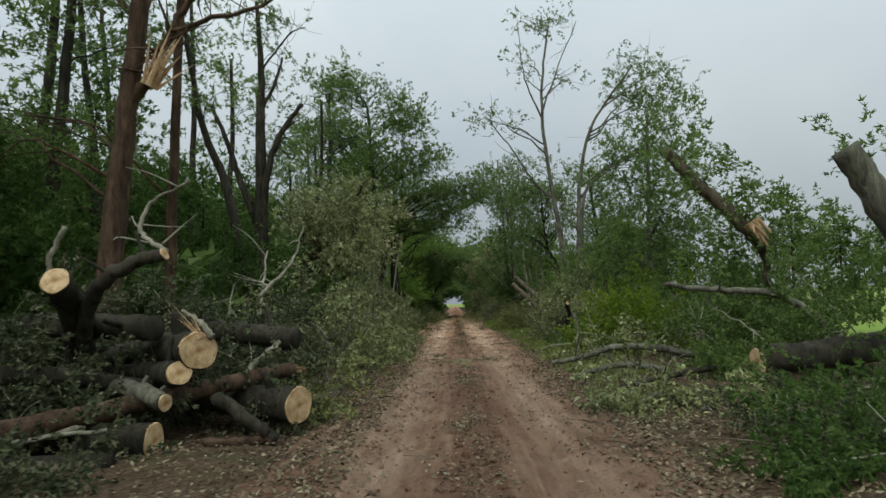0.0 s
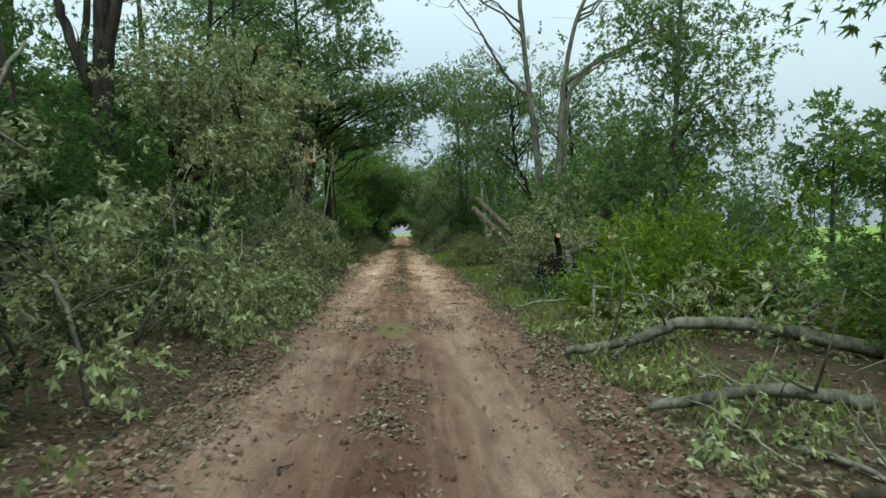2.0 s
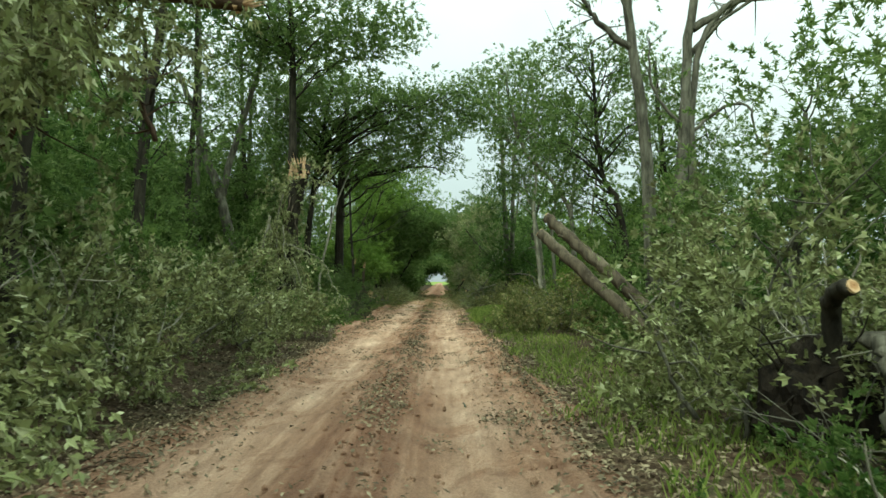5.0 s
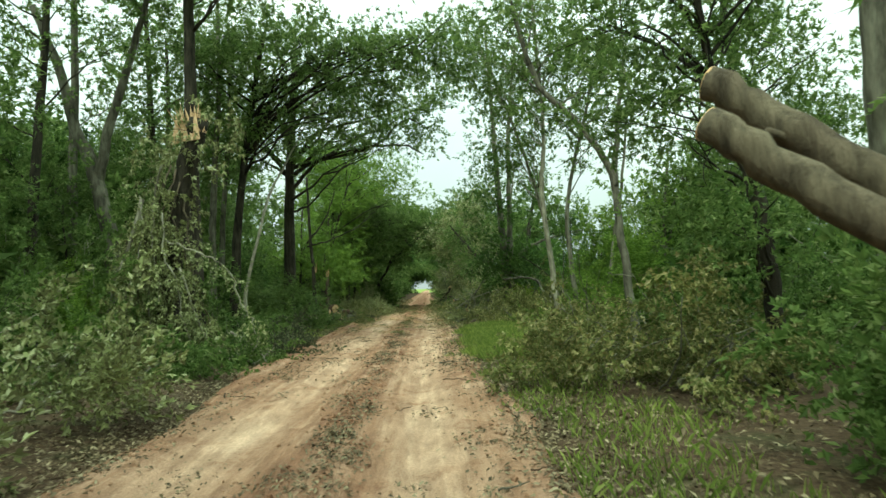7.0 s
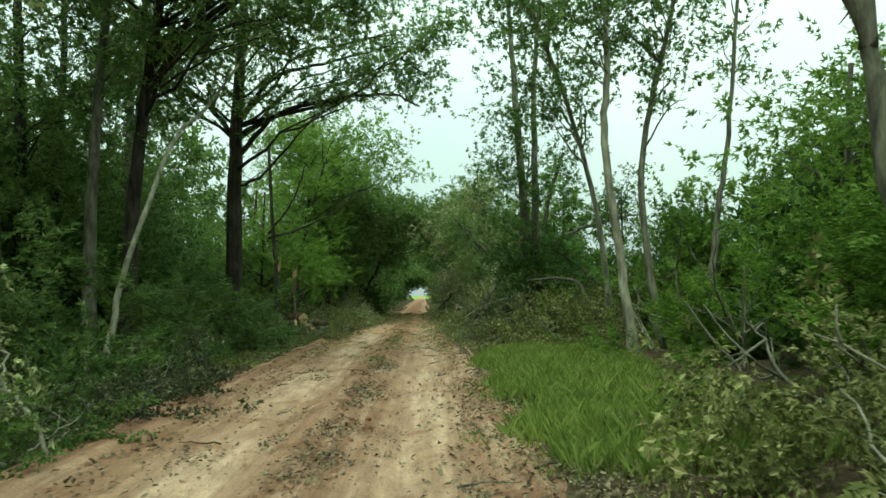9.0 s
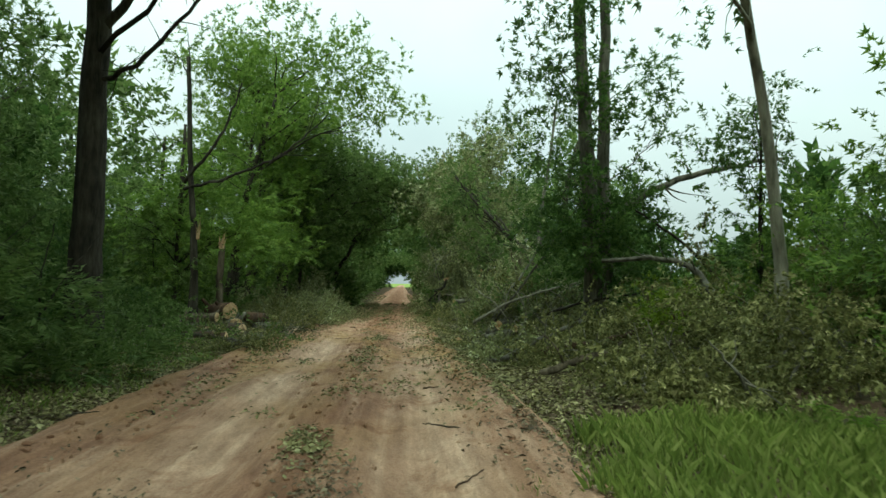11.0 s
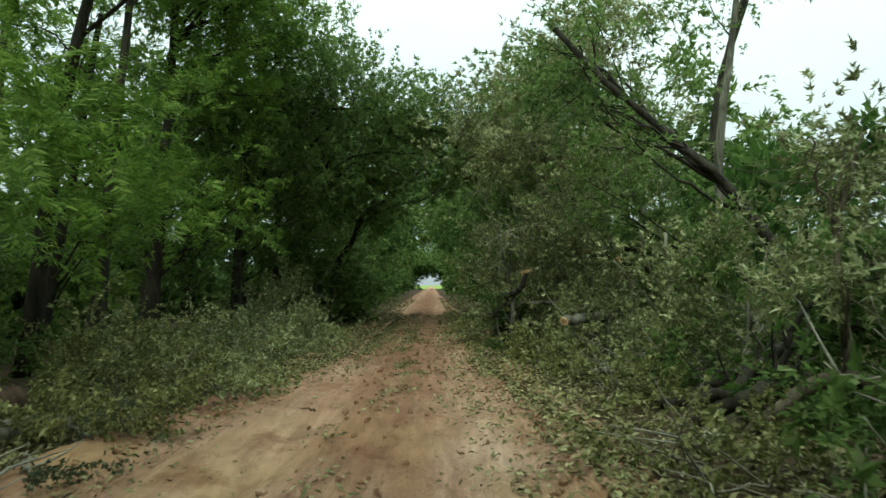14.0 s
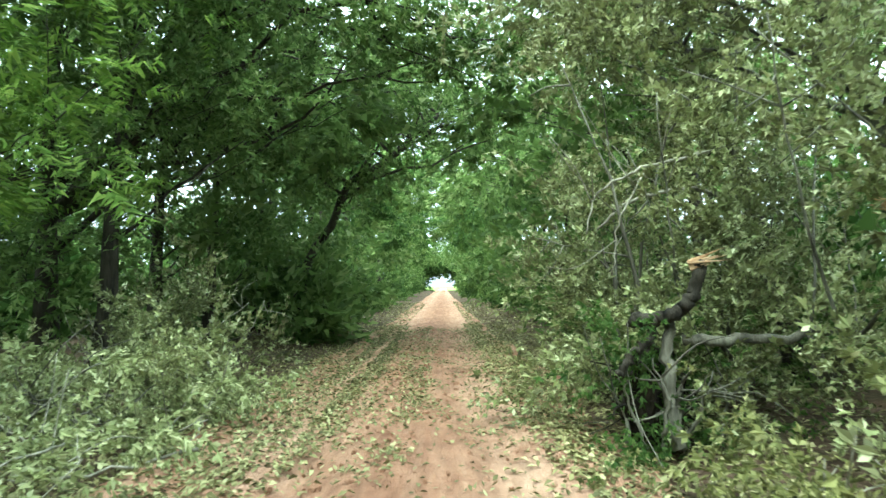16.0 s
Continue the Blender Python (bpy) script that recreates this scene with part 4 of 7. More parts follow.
for k, (x, y, h, r, lean, lo) in enumerate(((-9.2, 16.5, 13, 0.2, 0.5, 5.5), (-9.8, 20.5, 14, 0.17, -0.8, 6), (-11, 13.5, 13, 0.24, 0.4, 5), (-11.5, 19.5, 15, 0.22, 0.6, 5.0),
                                            (-11.2, 24.5, 13, 0.2, -0.7, 4), (-10.5, 32.5, 14, 0.22, 0.5, 5), (-10.5, 28.5, 15, 0.2, 0.2, 5), (-6.4, 35.5, 13, 0.17, 0.6, 5.5),
                                            (-9.5, 37.0, 14, 0.2, -0.4, 5), (-6.2, 30.3, 11, 0.14, 0.9, 4.5))):
    tree("tree", [([(x, y, 0), (x + lean * 0.3, y, h * 0.35), (x + lean, y + 0.2, h * 0.7), (x + lean * 1.2, y, h)], r, r * 0.35)],
         [(x + lean + dx, y + dy, zc, 1.7, 1.7, 1.1, n) for dx, dy, zc, n in ((-1.0, 0.3, lo + 1.0, 30), (1.0, -0.4, lo + 2.8, 26), (0.2, 1.0, lo + 4.8, 22), (-0.6, -0.6, h, 22), (0.9, 0.2, h - 1.8, 18))],
         (LEAF_OAK, LEAF_DARK, LEAF_OAK)[k % 3], BARK_DARK, "tall dark-barked oak standing in the wood", 40 + k, 1.25, group=WOOD)
tree("tree", [([(-4.5, 45, 0), (-4.55, 45, 5), (-4.6, 45, 10), (-4.8, 45, 15)], 0.24, 0.08)],
     [(-5.5, 45, 16.4, 2.3, 2.0, 1.4, 230), (-2.6, 45, 14.2, 1.8, 1.8, 1.4, 220), (-8.2, 45.2, 13.6, 1.9, 1.8, 1.5, 190), (-4.0, 45, 10.8, 2.8, 1.8, 1.3, 230), (-1.2, 44.5, 11.2, 1.5, 1.4, 1.0, 130), (-5.4, 45, 12.8, 2.0, 1.6, 1.2, 150)],
     LEAF_OAK, BARK_DARK, "big full-leaved oak reaching over the road", 60, 1.35, keep=0.3, group=WOOD, heart=0.05)
snap = tree("tree", [([(-4.5, 42.9, 0), (-4.3, 42.9, 2.5), (-4.0, 42.9, 4.2), (-3.65, 42.9, 5.7)], 0.25, 0.24)],
            [(-4.6, 42.3, 1.0, 0.9, 0.6, 0.7, 45), (-4.7, 42.6, 3.6, 0.4, 0.4, 0.9, 30), (-4.4, 42.6, 4.9, 0.5, 0.4, 0.5, 26), (-3.3, 42.6, 5.2, 0.5, 0.4, 0.4, 20)], LEAF_WILT, BARK_DARK,
            "snapped trunk hung with vines and wilting leaves", 61, 0.95, "droop", 0.4, group=WOOD)
splinters(snap, (-3.65, 42.85, 5.5), (0.1, -0.05, 1), 0.22, 0.6, 62, 15)
splinters(snap, (-3.9, 42.68, 5.25), (-0.12, -0.08, 1), 0.36, 0.75, 69, 6)
splinters(snap, (-3.92, 42.75, 5.5), (-0.35, -0.1, 0.9), 0.14, 0.7, 65, 7)
vrng = np.random.default_rng(66)
for x0, z0, x1, z1 in ((-4.2, 4.6, -5.3, 0.3), (-4.3, 4.4, -4.9, 0.1), (-4.1, 4.5, -4.4, 0.15), (-4.0, 4.2, -4.0, 0.1), (-3.9, 3.8, -3.4, 0.2), (-4.2, 3.4, -2.9, 0.5), (-4.5, 4.0, -5.7, 0.6), (-4.3, 4.8, -4.6, 0.6)):
    a, b = np.array([x0, 42.65, z0]), np.array([x1, 42.0 + vrng.uniform(-0.4, 0.4), z1])
    line = curve([a, a * 0.6 + b * 0.4 + (vrng.normal(0, 0.12), -0.15, -0.1), a * 0.25 + b * 0.75 + (vrng.normal(0, 0.15), 0, -0.25), b], 6, vrng, 0.02)
    vine = part("vine", stem_object("vine", [tube(line, 0.022, 0.007, 6, vrng, 0.1)], BARK_BROWN), snap, "brown hanging vine stem")
    vine.matrix_parent_inverse = Matrix.Translation(-Vector(snap.location))
    m = 70
    at = line[vrng.integers(2, len(line), m)] + vrng.normal(0, 0.09, (m, 3))
    o = part("vine_foliage", leaf_object("vine_foliage", sprays(at, vrng.normal(0, 0.5, (m, 3)) + (0, -0.3, -0.8), vrng.uniform(0.55, 0.95, m), "droop", vrng), LEAF_WILT), vine)
    tagged(o, kind="stuff")
for k, strand in enumerate((((-4.25, 4.52), (-4.46, 3.35), (-4.37, 2.36), (-4.16, 1.36)), ((-4.25, 3.44), (-4.12, 2.44), (-3.83, 1.94), (-3.67, 1.02), (-3.33, 0.28)), ((-4.21, 2.85), (-3.29, 2.44), (-2.79, 2.11), (-2.54, 1.52), (-2.21, 1.02), (-2.04, 0.69)), ((-4.71, 3.77), (-4.91, 2.69), (-5.12, 2.02), (-5.29, 1.27), (-5.62, 0.86)), ((-4.46, 2.44), (-4.54, 1.36), (-4.37, 0.53), (-4.37, -0.47)), ((-4.79, 3.85), (-4.62, 2.85), (-4.87, 1.69), (-5.25, 0.36)), ((-3.83, 2.19), (-3.42, 1.02), (-3.12, -0.47)))):
    pts = [(x, 42.2 - 0.5 * i / len(strand) + 0.15 * math.sin(3.0 * k + i), max(z, 0.08)) for i, (x, z) in enumerate(strand)]
    line = curve(pts, 6, vrng, 0.02)
    vine = part("vine", stem_object("vine", [tube(line, 0.05 if k == 3 else 0.026, 0.009, 6, vrng, 0.1)], BARK_PALE), snap, "pale twisted vine hanging from the broken top")
    vine.matrix_parent_inverse = Matrix.Translation(-Vector(snap.location))
    m = 44
    at = line[vrng.integers(1, len(line), m)] + vrng.normal(0, 0.07, (m, 3))
    o = part("vine_foliage", leaf_object("vine_foliage", sprays(at, vrng.normal(0, 0.5, (m, 3)) + (0, -0.3, -0.8), vrng.uniform(0.45, 0.8, m), "droop", vrng), LEAF_PALE), vine)
    tagged(o, kind="stuff")
tree("tree", [([(-5.4, 51.6, 0), (-5.2, 51.5, 4.0), (-4.6, 51.3, 8.0), (-4.0, 51, 11)], 0.2, 0.07)],
     [(-3.8, 50.6, 10.2, 1.9, 1.5, 1.0, 190), (-1.2, 51, 10.2, 1.8, 1.4, 0.9, 180), (-6.4, 50.4, 9.9, 1.6, 1.5, 1.0, 130), (1.0, 51.4, 10.3, 1.5, 1.2, 0.8, 130), (0.4, 51.2, 8.8, 1.4, 1.1, 0.5, 80), (2.3, 51.2, 9.9, 1.0, 1.0, 0.5, 60), (-0.9, 51, 7.6, 1.2, 1.0, 0.4, 44), (-2.6, 51, 8.2, 1.4, 1.1, 0.6, 80)], LEAF_OAK, BARK_DARK, "broad oak with low leafy limbs over the road", 67, 1.15, keep=0.22, group=WOOD,
     limbs=[([(-4.8, 51.4, 6.6), (-3.4, 51.2, 8.2), (-1.4, 51, 9.2), (0.8, 51.2, 9.6)], 0.09, 0.02)])
tree("tree", [([(-4.1, 47.6, 0), (-3.95, 48.3, 2.2), (-3.63, 49.8, 4.85), (-3.5, 52.0, 6.4), (-2.6, 54.5, 9.5)], 0.062, 0.03)],
     [(-2.6, 54.5, 9.8, 1.2, 1.2, 0.8, 36)], LEAF_OAK, BARK_PALE, "slender pale trunk leaning out of the wood", 63, group=WOOD)
tree("tree", [([(-4.75, 58, 0), (-4.68, 58, 3.0), (-4.6, 58, 6.8), (-4.4, 58, 10.0), (-4.2, 58, 13)], 0.32, 0.12)],
     [(0.4, 57.5, 10.1, 2.0, 1.8, 0.9, 140), (-2.6, 57.2, 10.4, 2.2, 2.0, 1.1, 190), (-1.4, 57.2, 8.6, 1.7, 1.2, 0.5, 90), (0.6, 57.2, 8.8, 1.3, 1.1, 0.5, 60), (-3.4, 57.2, 7.9, 1.0, 1.0, 0.5, 50), (-7.0, 57.0, 8.6, 2.2, 2.0, 1.5, 200), (-4.4, 57.5, 12.6, 2.4, 2.4, 1.3, 150), (1.2, 57, 8.0, 0.9, 1.0, 0.5, 20), (1.8, 57.2, 9.9, 1.2, 1.1, 0.6, 60)],
     LEAF_OAK, BARK_DARK, "thick dark oak with limbs spread over the road", 64, 1.1, "broad", 0.2,
     limbs=[([(-4.6, 58, 6.2), (-3.2, 57.8, 7.6), (-1.4, 57.5, 8.0), (0.6, 57.3, 8.1), (1.6, 57.0, 7.6)], 0.10, 0.025), ([(-4.5, 58, 7.5), (-3.2, 57.7, 8.9), (-1.2, 57.5, 9.3), (1.2, 57.3, 9.9)], 0.10, 0.02),
            ([(-4.6, 58, 5.2), (-3.6, 57.6, 5.6), (-2.6, 57.4, 6.6), (-1.8, 57.2, 7.4)], 0.06, 0.02), ([(-4.6, 58, 7), (-6, 57.8, 8.4), (-8, 57.6, 9.2)], 0.10, 0.03)], group=WOOD)
tree("tree", [([(-7.4, 47, 0), (-7.6, 47, 3.1), (-8.2, 47, 5.6), (-8.65, 47, 6.6), (-9.1, 47, 8.4), (-9.9, 47, 10.4)], 0.27, 0.1), ([(-8.0, 47, 5.0), (-7.6, 46.9, 6.6), (-7.0, 46.9, 8.6), (-6.5, 46.9, 10.4), (-6.0, 47, 13)], 0.17, 0.06)],
     [(-9.8, 47, 11.2, 1.5, 1.5, 1.0, 50), (-6.2, 47, 12.4, 1.6, 1.6, 1.1, 60), (-7.6, 47.4, 9.6, 1.2, 1.2, 0.8, 24)], LEAF_OAK, BARK_GREY, "grey tree forking into two heavy limbs", 68, 1.2, group=WOOD)
for k, (x, y, h, r, lean, lo, full) in enumerate(((-8.8, 45.0, 13, 0.17, 0.3, 6.0, 0.3), (-6.0, 51.0, 13, 0.16, 0.3, 6.5, 1.0), (-8.6, 53.0, 14, 0.2, -0.4, 4.5, 1.2), (-6.9, 55.0, 13, 0.15, 0.4, 6.5, 1.0),
                                                  (-10.3, 43.5, 11, 0.2, 0.4, 4.6, 0.6), (-9.2, 60.0, 14, 0.2, 0.2, 4, 0.9), (-9.8, 56.4, 13, 0.18, 0.2, 4, 1.0), (-9.8, 49, 14, 0.2, 0.0, 5.5, 0.35))):
    tree("tree", [([(x, y, 0), (x + lean * 0.3, y, h * 0.35), (x + lean, y + 0.2, h * 0.7), (x + lean * 1.2, y, h)], r, r * 0.35)],
         [(x + lean + dx, y + dy, zc, 1.7, 1.7, 1.1, int(n * full)) for dx, dy, zc, n in ((-1.0, 0.3, lo + 0.6, 60), (1.2, -0.4, lo + 2.2, 66), (-0.8, 0.6, lo + 3.6, 60), (0.6, 1.0, lo + 5.0, 60), (-0.6, -0.6, h, 45))],
         LEAF_OAK, (BARK_DARK, BARK_GREY)[k % 2], "tall straight tree in leaf in the wood", 70 + k, 1.25, group=WOOD)
slim = tree("tree", [([(-4.7, 64.6, 0), (-4.72, 64.6, 2.5), (-4.85, 64.6, 4.4), (-5.0, 64.6, 8.0)], 0.13, 0.06)], [(-5.2, 64.6, 8.6, 1.2, 1.2, 0.8, 20)], LEAF_OAK, BARK_DARK,
     "slim dark tree with a bare forked limb", 80, limbs=[([(-5.05, 64.6, 4.3), (-4.0, 64.4, 5.6), (-3.4, 64.4, 7.2)], 0.06, 0.02), ([(-5.05, 64.6, 4.1), (-3.5, 64.3, 4.5), (-2.0, 64.2, 5.2), (-0.9, 64.0, 6.2)], 0.05, 0.015)], group=WOOD)
splinters(slim, (-4.58, 64.48, 2.75), (0.1, -0.15, 1), 0.06, 0.55, 83, 9)

torn = tree("tree", [([(-4.05, 64.9, 0), (-4.05, 64.9, 1.4), (-4.0, 64.9, 2.55)], 0.11, 0.09)], [(-4.3, 64.8, 1.6, 0.3, 0.3, 0.5, 14)], LEAF_OAK, BARK_BROWN, "short trunk stub torn off with an orange splintered top", 81, 0.8, keep=0.0, group=WOOD)
splinters(torn, (-4.0, 64.85, 2.5), (0.05, -0.05, 1), 0.09, 0.5, 82, 12)

# ---- undergrowth on that side ----
UNDER = "undergrowth below the roadside wood"
for k, (x, y, ax, ay, h, n, leaf, size, kind) in enumerate((
        (-7.6, 15.5, 2.2, 2.6, 3.4, 380, LEAF_DARK, 1.3, "broad"), (-7.0, 20.5, 2.2, 2.8, 4.2, 420, LEAF_DARK, 1.3, "broad"), (-7.2, 26.0, 2.2, 2.8, 4.0, 420, LEAF_DARK, 1.3, "broad"),
        (-6.0, 31.8, 2.2, 3.0, 3.6, 420, LEAF_OAK, 1.2, "broad"), (-6.9, 37.4, 1.9, 2.8, 3.0, 400, LEAF_OAK, 1.2, "broad"), (-6.2, 43.5, 1.8, 3.0, 3.0, 380, LEAF_OAK, 1.2, "broad"),
        (-4.2, 45.2, 1.3, 2.0, 1.3, 260, LEAF_OAK, 0.9, "broad"), (-5.0, 49.5, 1.6, 2.6, 2.5, 380, LEAF_OAK, 1.1, "fine"), (-4.2, 53.6, 1.6, 2.2, 2.2, 380, LEAF_OAK, 1.1, "fine"),
        (-6.6, 55.5, 1.9, 2.6, 3.2, 340, LEAF_DARK, 1.2, "broad"), (-5.2, 59.8, 1.0, 1.6, 1.0, 220, LEAF_OAK, 0.9, "droop"), (-7.0, 60.5, 1.9, 2.6, 2.8, 320, LEAF_DARK, 1.2, "broad"),
        (-5.9, 67.0, 1.8, 2.2, 2.2, 320, LEAF_OAK, 1.1, "broad"))):
    shrub("bush", (x, y, 0), (ax, ay, h), int(n * 1.5), leaf, BARK_DARK, "dense green bush under the roadside trees" if leaf is LEAF_OAK else "dark thicket in the shade of the wood", 140 + k, size, kind, "bush", UNDER, 4, True)

# ---- the other side of the road, hedgerow with pasture behind ----
snag = tree("tree", [([(6.9, 9.6, 0), (6.5, 9.5, 1.6), (6.0, 9.5, 2.6), (5.6, 9.5, 3.35)], 0.22, 0.17)], [(6.1, 9.7, 3.5, 0.5, 0.3, 0.3, 14)], LEAF_OAK, BARK_GREY,
            "broken grey snag with a few shoots", 200, 0.8, keep=0.0)
hung = tree("fallen_tree", [([(6.8, 14.4, 2.45), (6.2, 14.5, 3.1), (5.5, 14.6, 3.9), (4.95, 14.7, 4.6)], 0.155, 0.11)],
            [(5.6, 14.4, 4.3, 0.7, 0.6, 0.6, 34), (6.2, 14.4, 3.0, 0.8, 0.7, 0.7, 40), (6.9, 14.9, 2.6, 1.0, 0.8, 0.8, 40)], LEAF_OAK, BARK_BROWN,
            "snapped treetop caught in the hedge, torn end showing", 201, 1.0, limbs=[([(6.7, 14.4, 2.5), (7.0, 14.8, 1.2), (7.1, 15.0, 0.0)], 0.07, 0.08)])
splinters(hung, (6.5, 14.2, 2.86), (0.5, -0.1, -0.8), 0.2, 0.5, 202, 18)
log("log", [(5.0, 11.2, 0.50), (6.6, 11.5, 0.55), (9.0, 12.1, 0.62)], 0.20, 0.23, "mossy felled log with an orange sawn end", 203, BARK_DARK)
bare_limb([(4.3, 13.2, 1.75), (5.2, 13.0, 1.6), (6.2, 12.8, 1.45), (7.0, 12.6, 0.7), (7.4, 12.5, 0.05)], 0.045, 0.09, "grey fallen limb lying level in the brush", 204, BARK_GREY, 6)
bare_limb([(2.6, 16.3, 0.12), (3.3, 16.1, 0.26), (4.0, 16.3, 0.42), (4.8, 16.0, 0.4), (5.8, 15.4, 0.2)], 0.045, 0.085, "grey limb lying on the verge", 205, BARK_GREY, 6)
bare_limb([(2.7, 13.9, 0.1), (3.5, 13.6, 0.28), (4.3, 13.5, 0.2)], 0.04, 0.06, "grey limb across the litter", 206, BARK_GREY, 4)
bare_limb([(3.1, 12.0, 0.1), (3.9, 12.1, 0.2), (4.8, 12.4, 0.3)], 0.04, 0.05, "broken dark limb on the verge", 207, BARK_DARK, 4)

HEDGE = "storm-torn hedge along the pasture"
for k, (x, y, ax, ay, h, n, leaf, size, kind) in enumerate((
        (4.7, 7.0, 1.3, 1.2, 0.16, 360, LEAF_OAK, 0.75, "droop"), (8.2, 10.2, 1.0, 0.9, 0.3, 240, LEAF_DARK, 0.9, "broad"), (6.0, 9.3, 1.3, 0.8, 0.2, 300, LEAF_OAK, 0.85, "broad"), (5.0, 9.4, 0.8, 0.6, 0.1, 120, LEAF_DARK, 0.7, "droop"), (6.2, 13.0, 1.7, 1.3, 1.3, 460, LEAF_OAK, 1.0, "broad"),
        (6.5, 14.9, 1.3, 1.4, 1.9, 460, LEAF_OAK, 1.0, "broad"), (4.2, 8.0, 0.7, 1.0, 0.12, 230, LEAF_DULL, 0.7, "droop"), (5.7, 7.8, 1.0, 1.2, 0.14, 320, LEAF_DARK, 0.72, "droop"), (3.9, 6.6, 0.8, 0.8, 0.14, 240, LEAF_DARK, 0.7, "droop"), (5.2, 6.4, 1.0, 0.9, 0.35, 300, LEAF_DARK, 0.8, "broad"), (4.5, 18.5, 1.0, 1.3, 1.15, 420, LEAF_LIME, 0.9, "broad"), (5.4, 20.8, 0.8, 0.8, 1.2, 260, LEAF_LIME, 0.9, "broad"), (7.8, 13.6, 1.9, 2.6, 2.5, 560, LEAF_OAK, 1.0, "broad"), (8.3, 16.8, 1.2, 1.2, 2.4, 380, LEAF_OAK, 1.0, "broad"),
        (4.9, 17.4, 1.4, 1.0, 0.9, 300, LEAF_WILT, 1.0, "droop"), (3.5, 10.4, 0.8, 1.3, 0.2, 200, LEAF_WILT, 0.9, "droop"), (3.5, 13.4, 0.7, 1.6, 0.15, 90, LEAF_WILT, 0.85, "droop"), (5.3, 19.4, 1.3, 1.7, 1.8, 760, LEAF_LIME, 0.95, "broad"), (6.6, 18.6, 1.5, 2.0, 1.6, 420, LEAF_LIME, 0.95, "broad"),
        (4.05, 23.55, 0.3, 0.25, 0.55, 46, LEAF_OAK, 0.7, "broad"), (4.9, 23.2, 0.4, 0.3, 0.45, 60, LEAF_WILT, 0.7, "droop"), (5.0, 22.2, 0.65, 0.6, 0.7, 190, LEAF_OAK, 0.95, "broad"), (4.0, 22.6, 0.5, 0.4, 0.2, 70, LEAF_DARK, 0.7, "broad"), (3.9, 24.9, 0.8, 0.8, 1.3, 200, LEAF_WILT, 0.9, "broad"), (5.2, 24.2, 0.9, 1.0, 2.0, 300, LEAF_WILT, 0.9, "broad"), (5.2, 25.8, 1.5, 1.8, 2.4, 620, LEAF_WILT, 1.0, "broad"), (6.4, 22.8, 1.6, 1.8, 2.0, 420, LEAF_OAK, 1.0, "broad"), (5.3, 28.0, 1.0, 1.3, 1.2, 340, LEAF_WILT, 1.0, "droop"),
        (5.6, 31.0, 1.8, 1.8, 2.2, 460, LEAF_OAK, 1.0, "broad"), (4.7, 36.0, 1.3, 1.9, 1.5, 560, LEAF_BROWN, 0.75, "droop"),
        (4.9, 37.2, 2.0, 2.4, 1.2, 720, LEAF_BROWN, 0.8, "broad"), (5.3, 40.4, 1.6, 1.9, 1.1, 1050, LEAF_OLIVE, 0.7, "droop"), (7.4, 39.5, 1.9, 2.6, 1.8, 420, LEAF_OAK, 1.0, "broad"),
        (7.0, 44.8, 1.8, 2.4, 2.3, 420, LEAF_BRIGHT, 1.0, "fine"), (6.9, 48.8, 1.5, 1.9, 1.6, 340, LEAF_BRIGHT, 1.0, "fine"), (5.5, 52.0, 1.5, 1.8, 1.3, 640, LEAF_OLIVE, 0.7, "droop"),
        (10.6, 54.0, 2.4, 3.0, 3.8, 420, LEAF_BRIGHT, 1.2, "fine"), (9.6, 49.0, 1.9, 2.4, 3.4, 380, LEAF_BRIGHT, 1.2, "fine"), (11.0, 44.5, 2.0, 2.6, 3.6, 380, LEAF_BRIGHT, 1.2, "fine"), (9.6, 39.5, 1.8, 2.6, 2.8, 340, LEAF_OAK, 1.1, "broad"), (9.4, 32.5, 1.9, 2.6, 2.8, 360, LEAF_OAK, 1.1, "broad"), (9.3, 27.5, 1.8, 2.2, 2.6, 340, LEAF_OAK, 1.1, "broad"), (8.6, 60.5, 1.8, 2.4, 1.5, 300, LEAF_OAK, 1.0, "broad"))):
    lab = {"bright_leaf": "fresh green bush at the pasture edge", "oak_leaf": "green tangle of torn leafy branches by the road", "lime_leaf": "bright lime-green leafy bush by the road",
           "wilted_leaf": "pale wilting heap of cut branches on the verge", "dark_leaf": "dark green heap of leafy branches by a log", "olive_leaf": "olive heap of dying branches beside the grass", "dull_leaf": "dull dark heap of torn leafy branches on the verge", "browning_leaf": "low browning heap of dying branches on the verge"}[leaf.name]
    shrub("bush" if leaf in (LEAF_BRIGHT, LEAF_LIME) else "brush_heap", (x, y, 0), (ax, ay, h), n, leaf, (BARK_PALE, BARK_GREY)[k % 2], lab, 220 + k, size, kind,
          "bush" if leaf in (LEAF_BRIGHT, LEAF_LIME) else "brush heap", HEDGE, 7)

# uprooted stumps with sawn limbs
# near-black colour paints the shadow of the hollow among the roots
ROOT_SHADE = bark_material("shade_black_roots", (0.006, 0.005, 0.004), (0.03, 0.024, 0.016), 16.0)


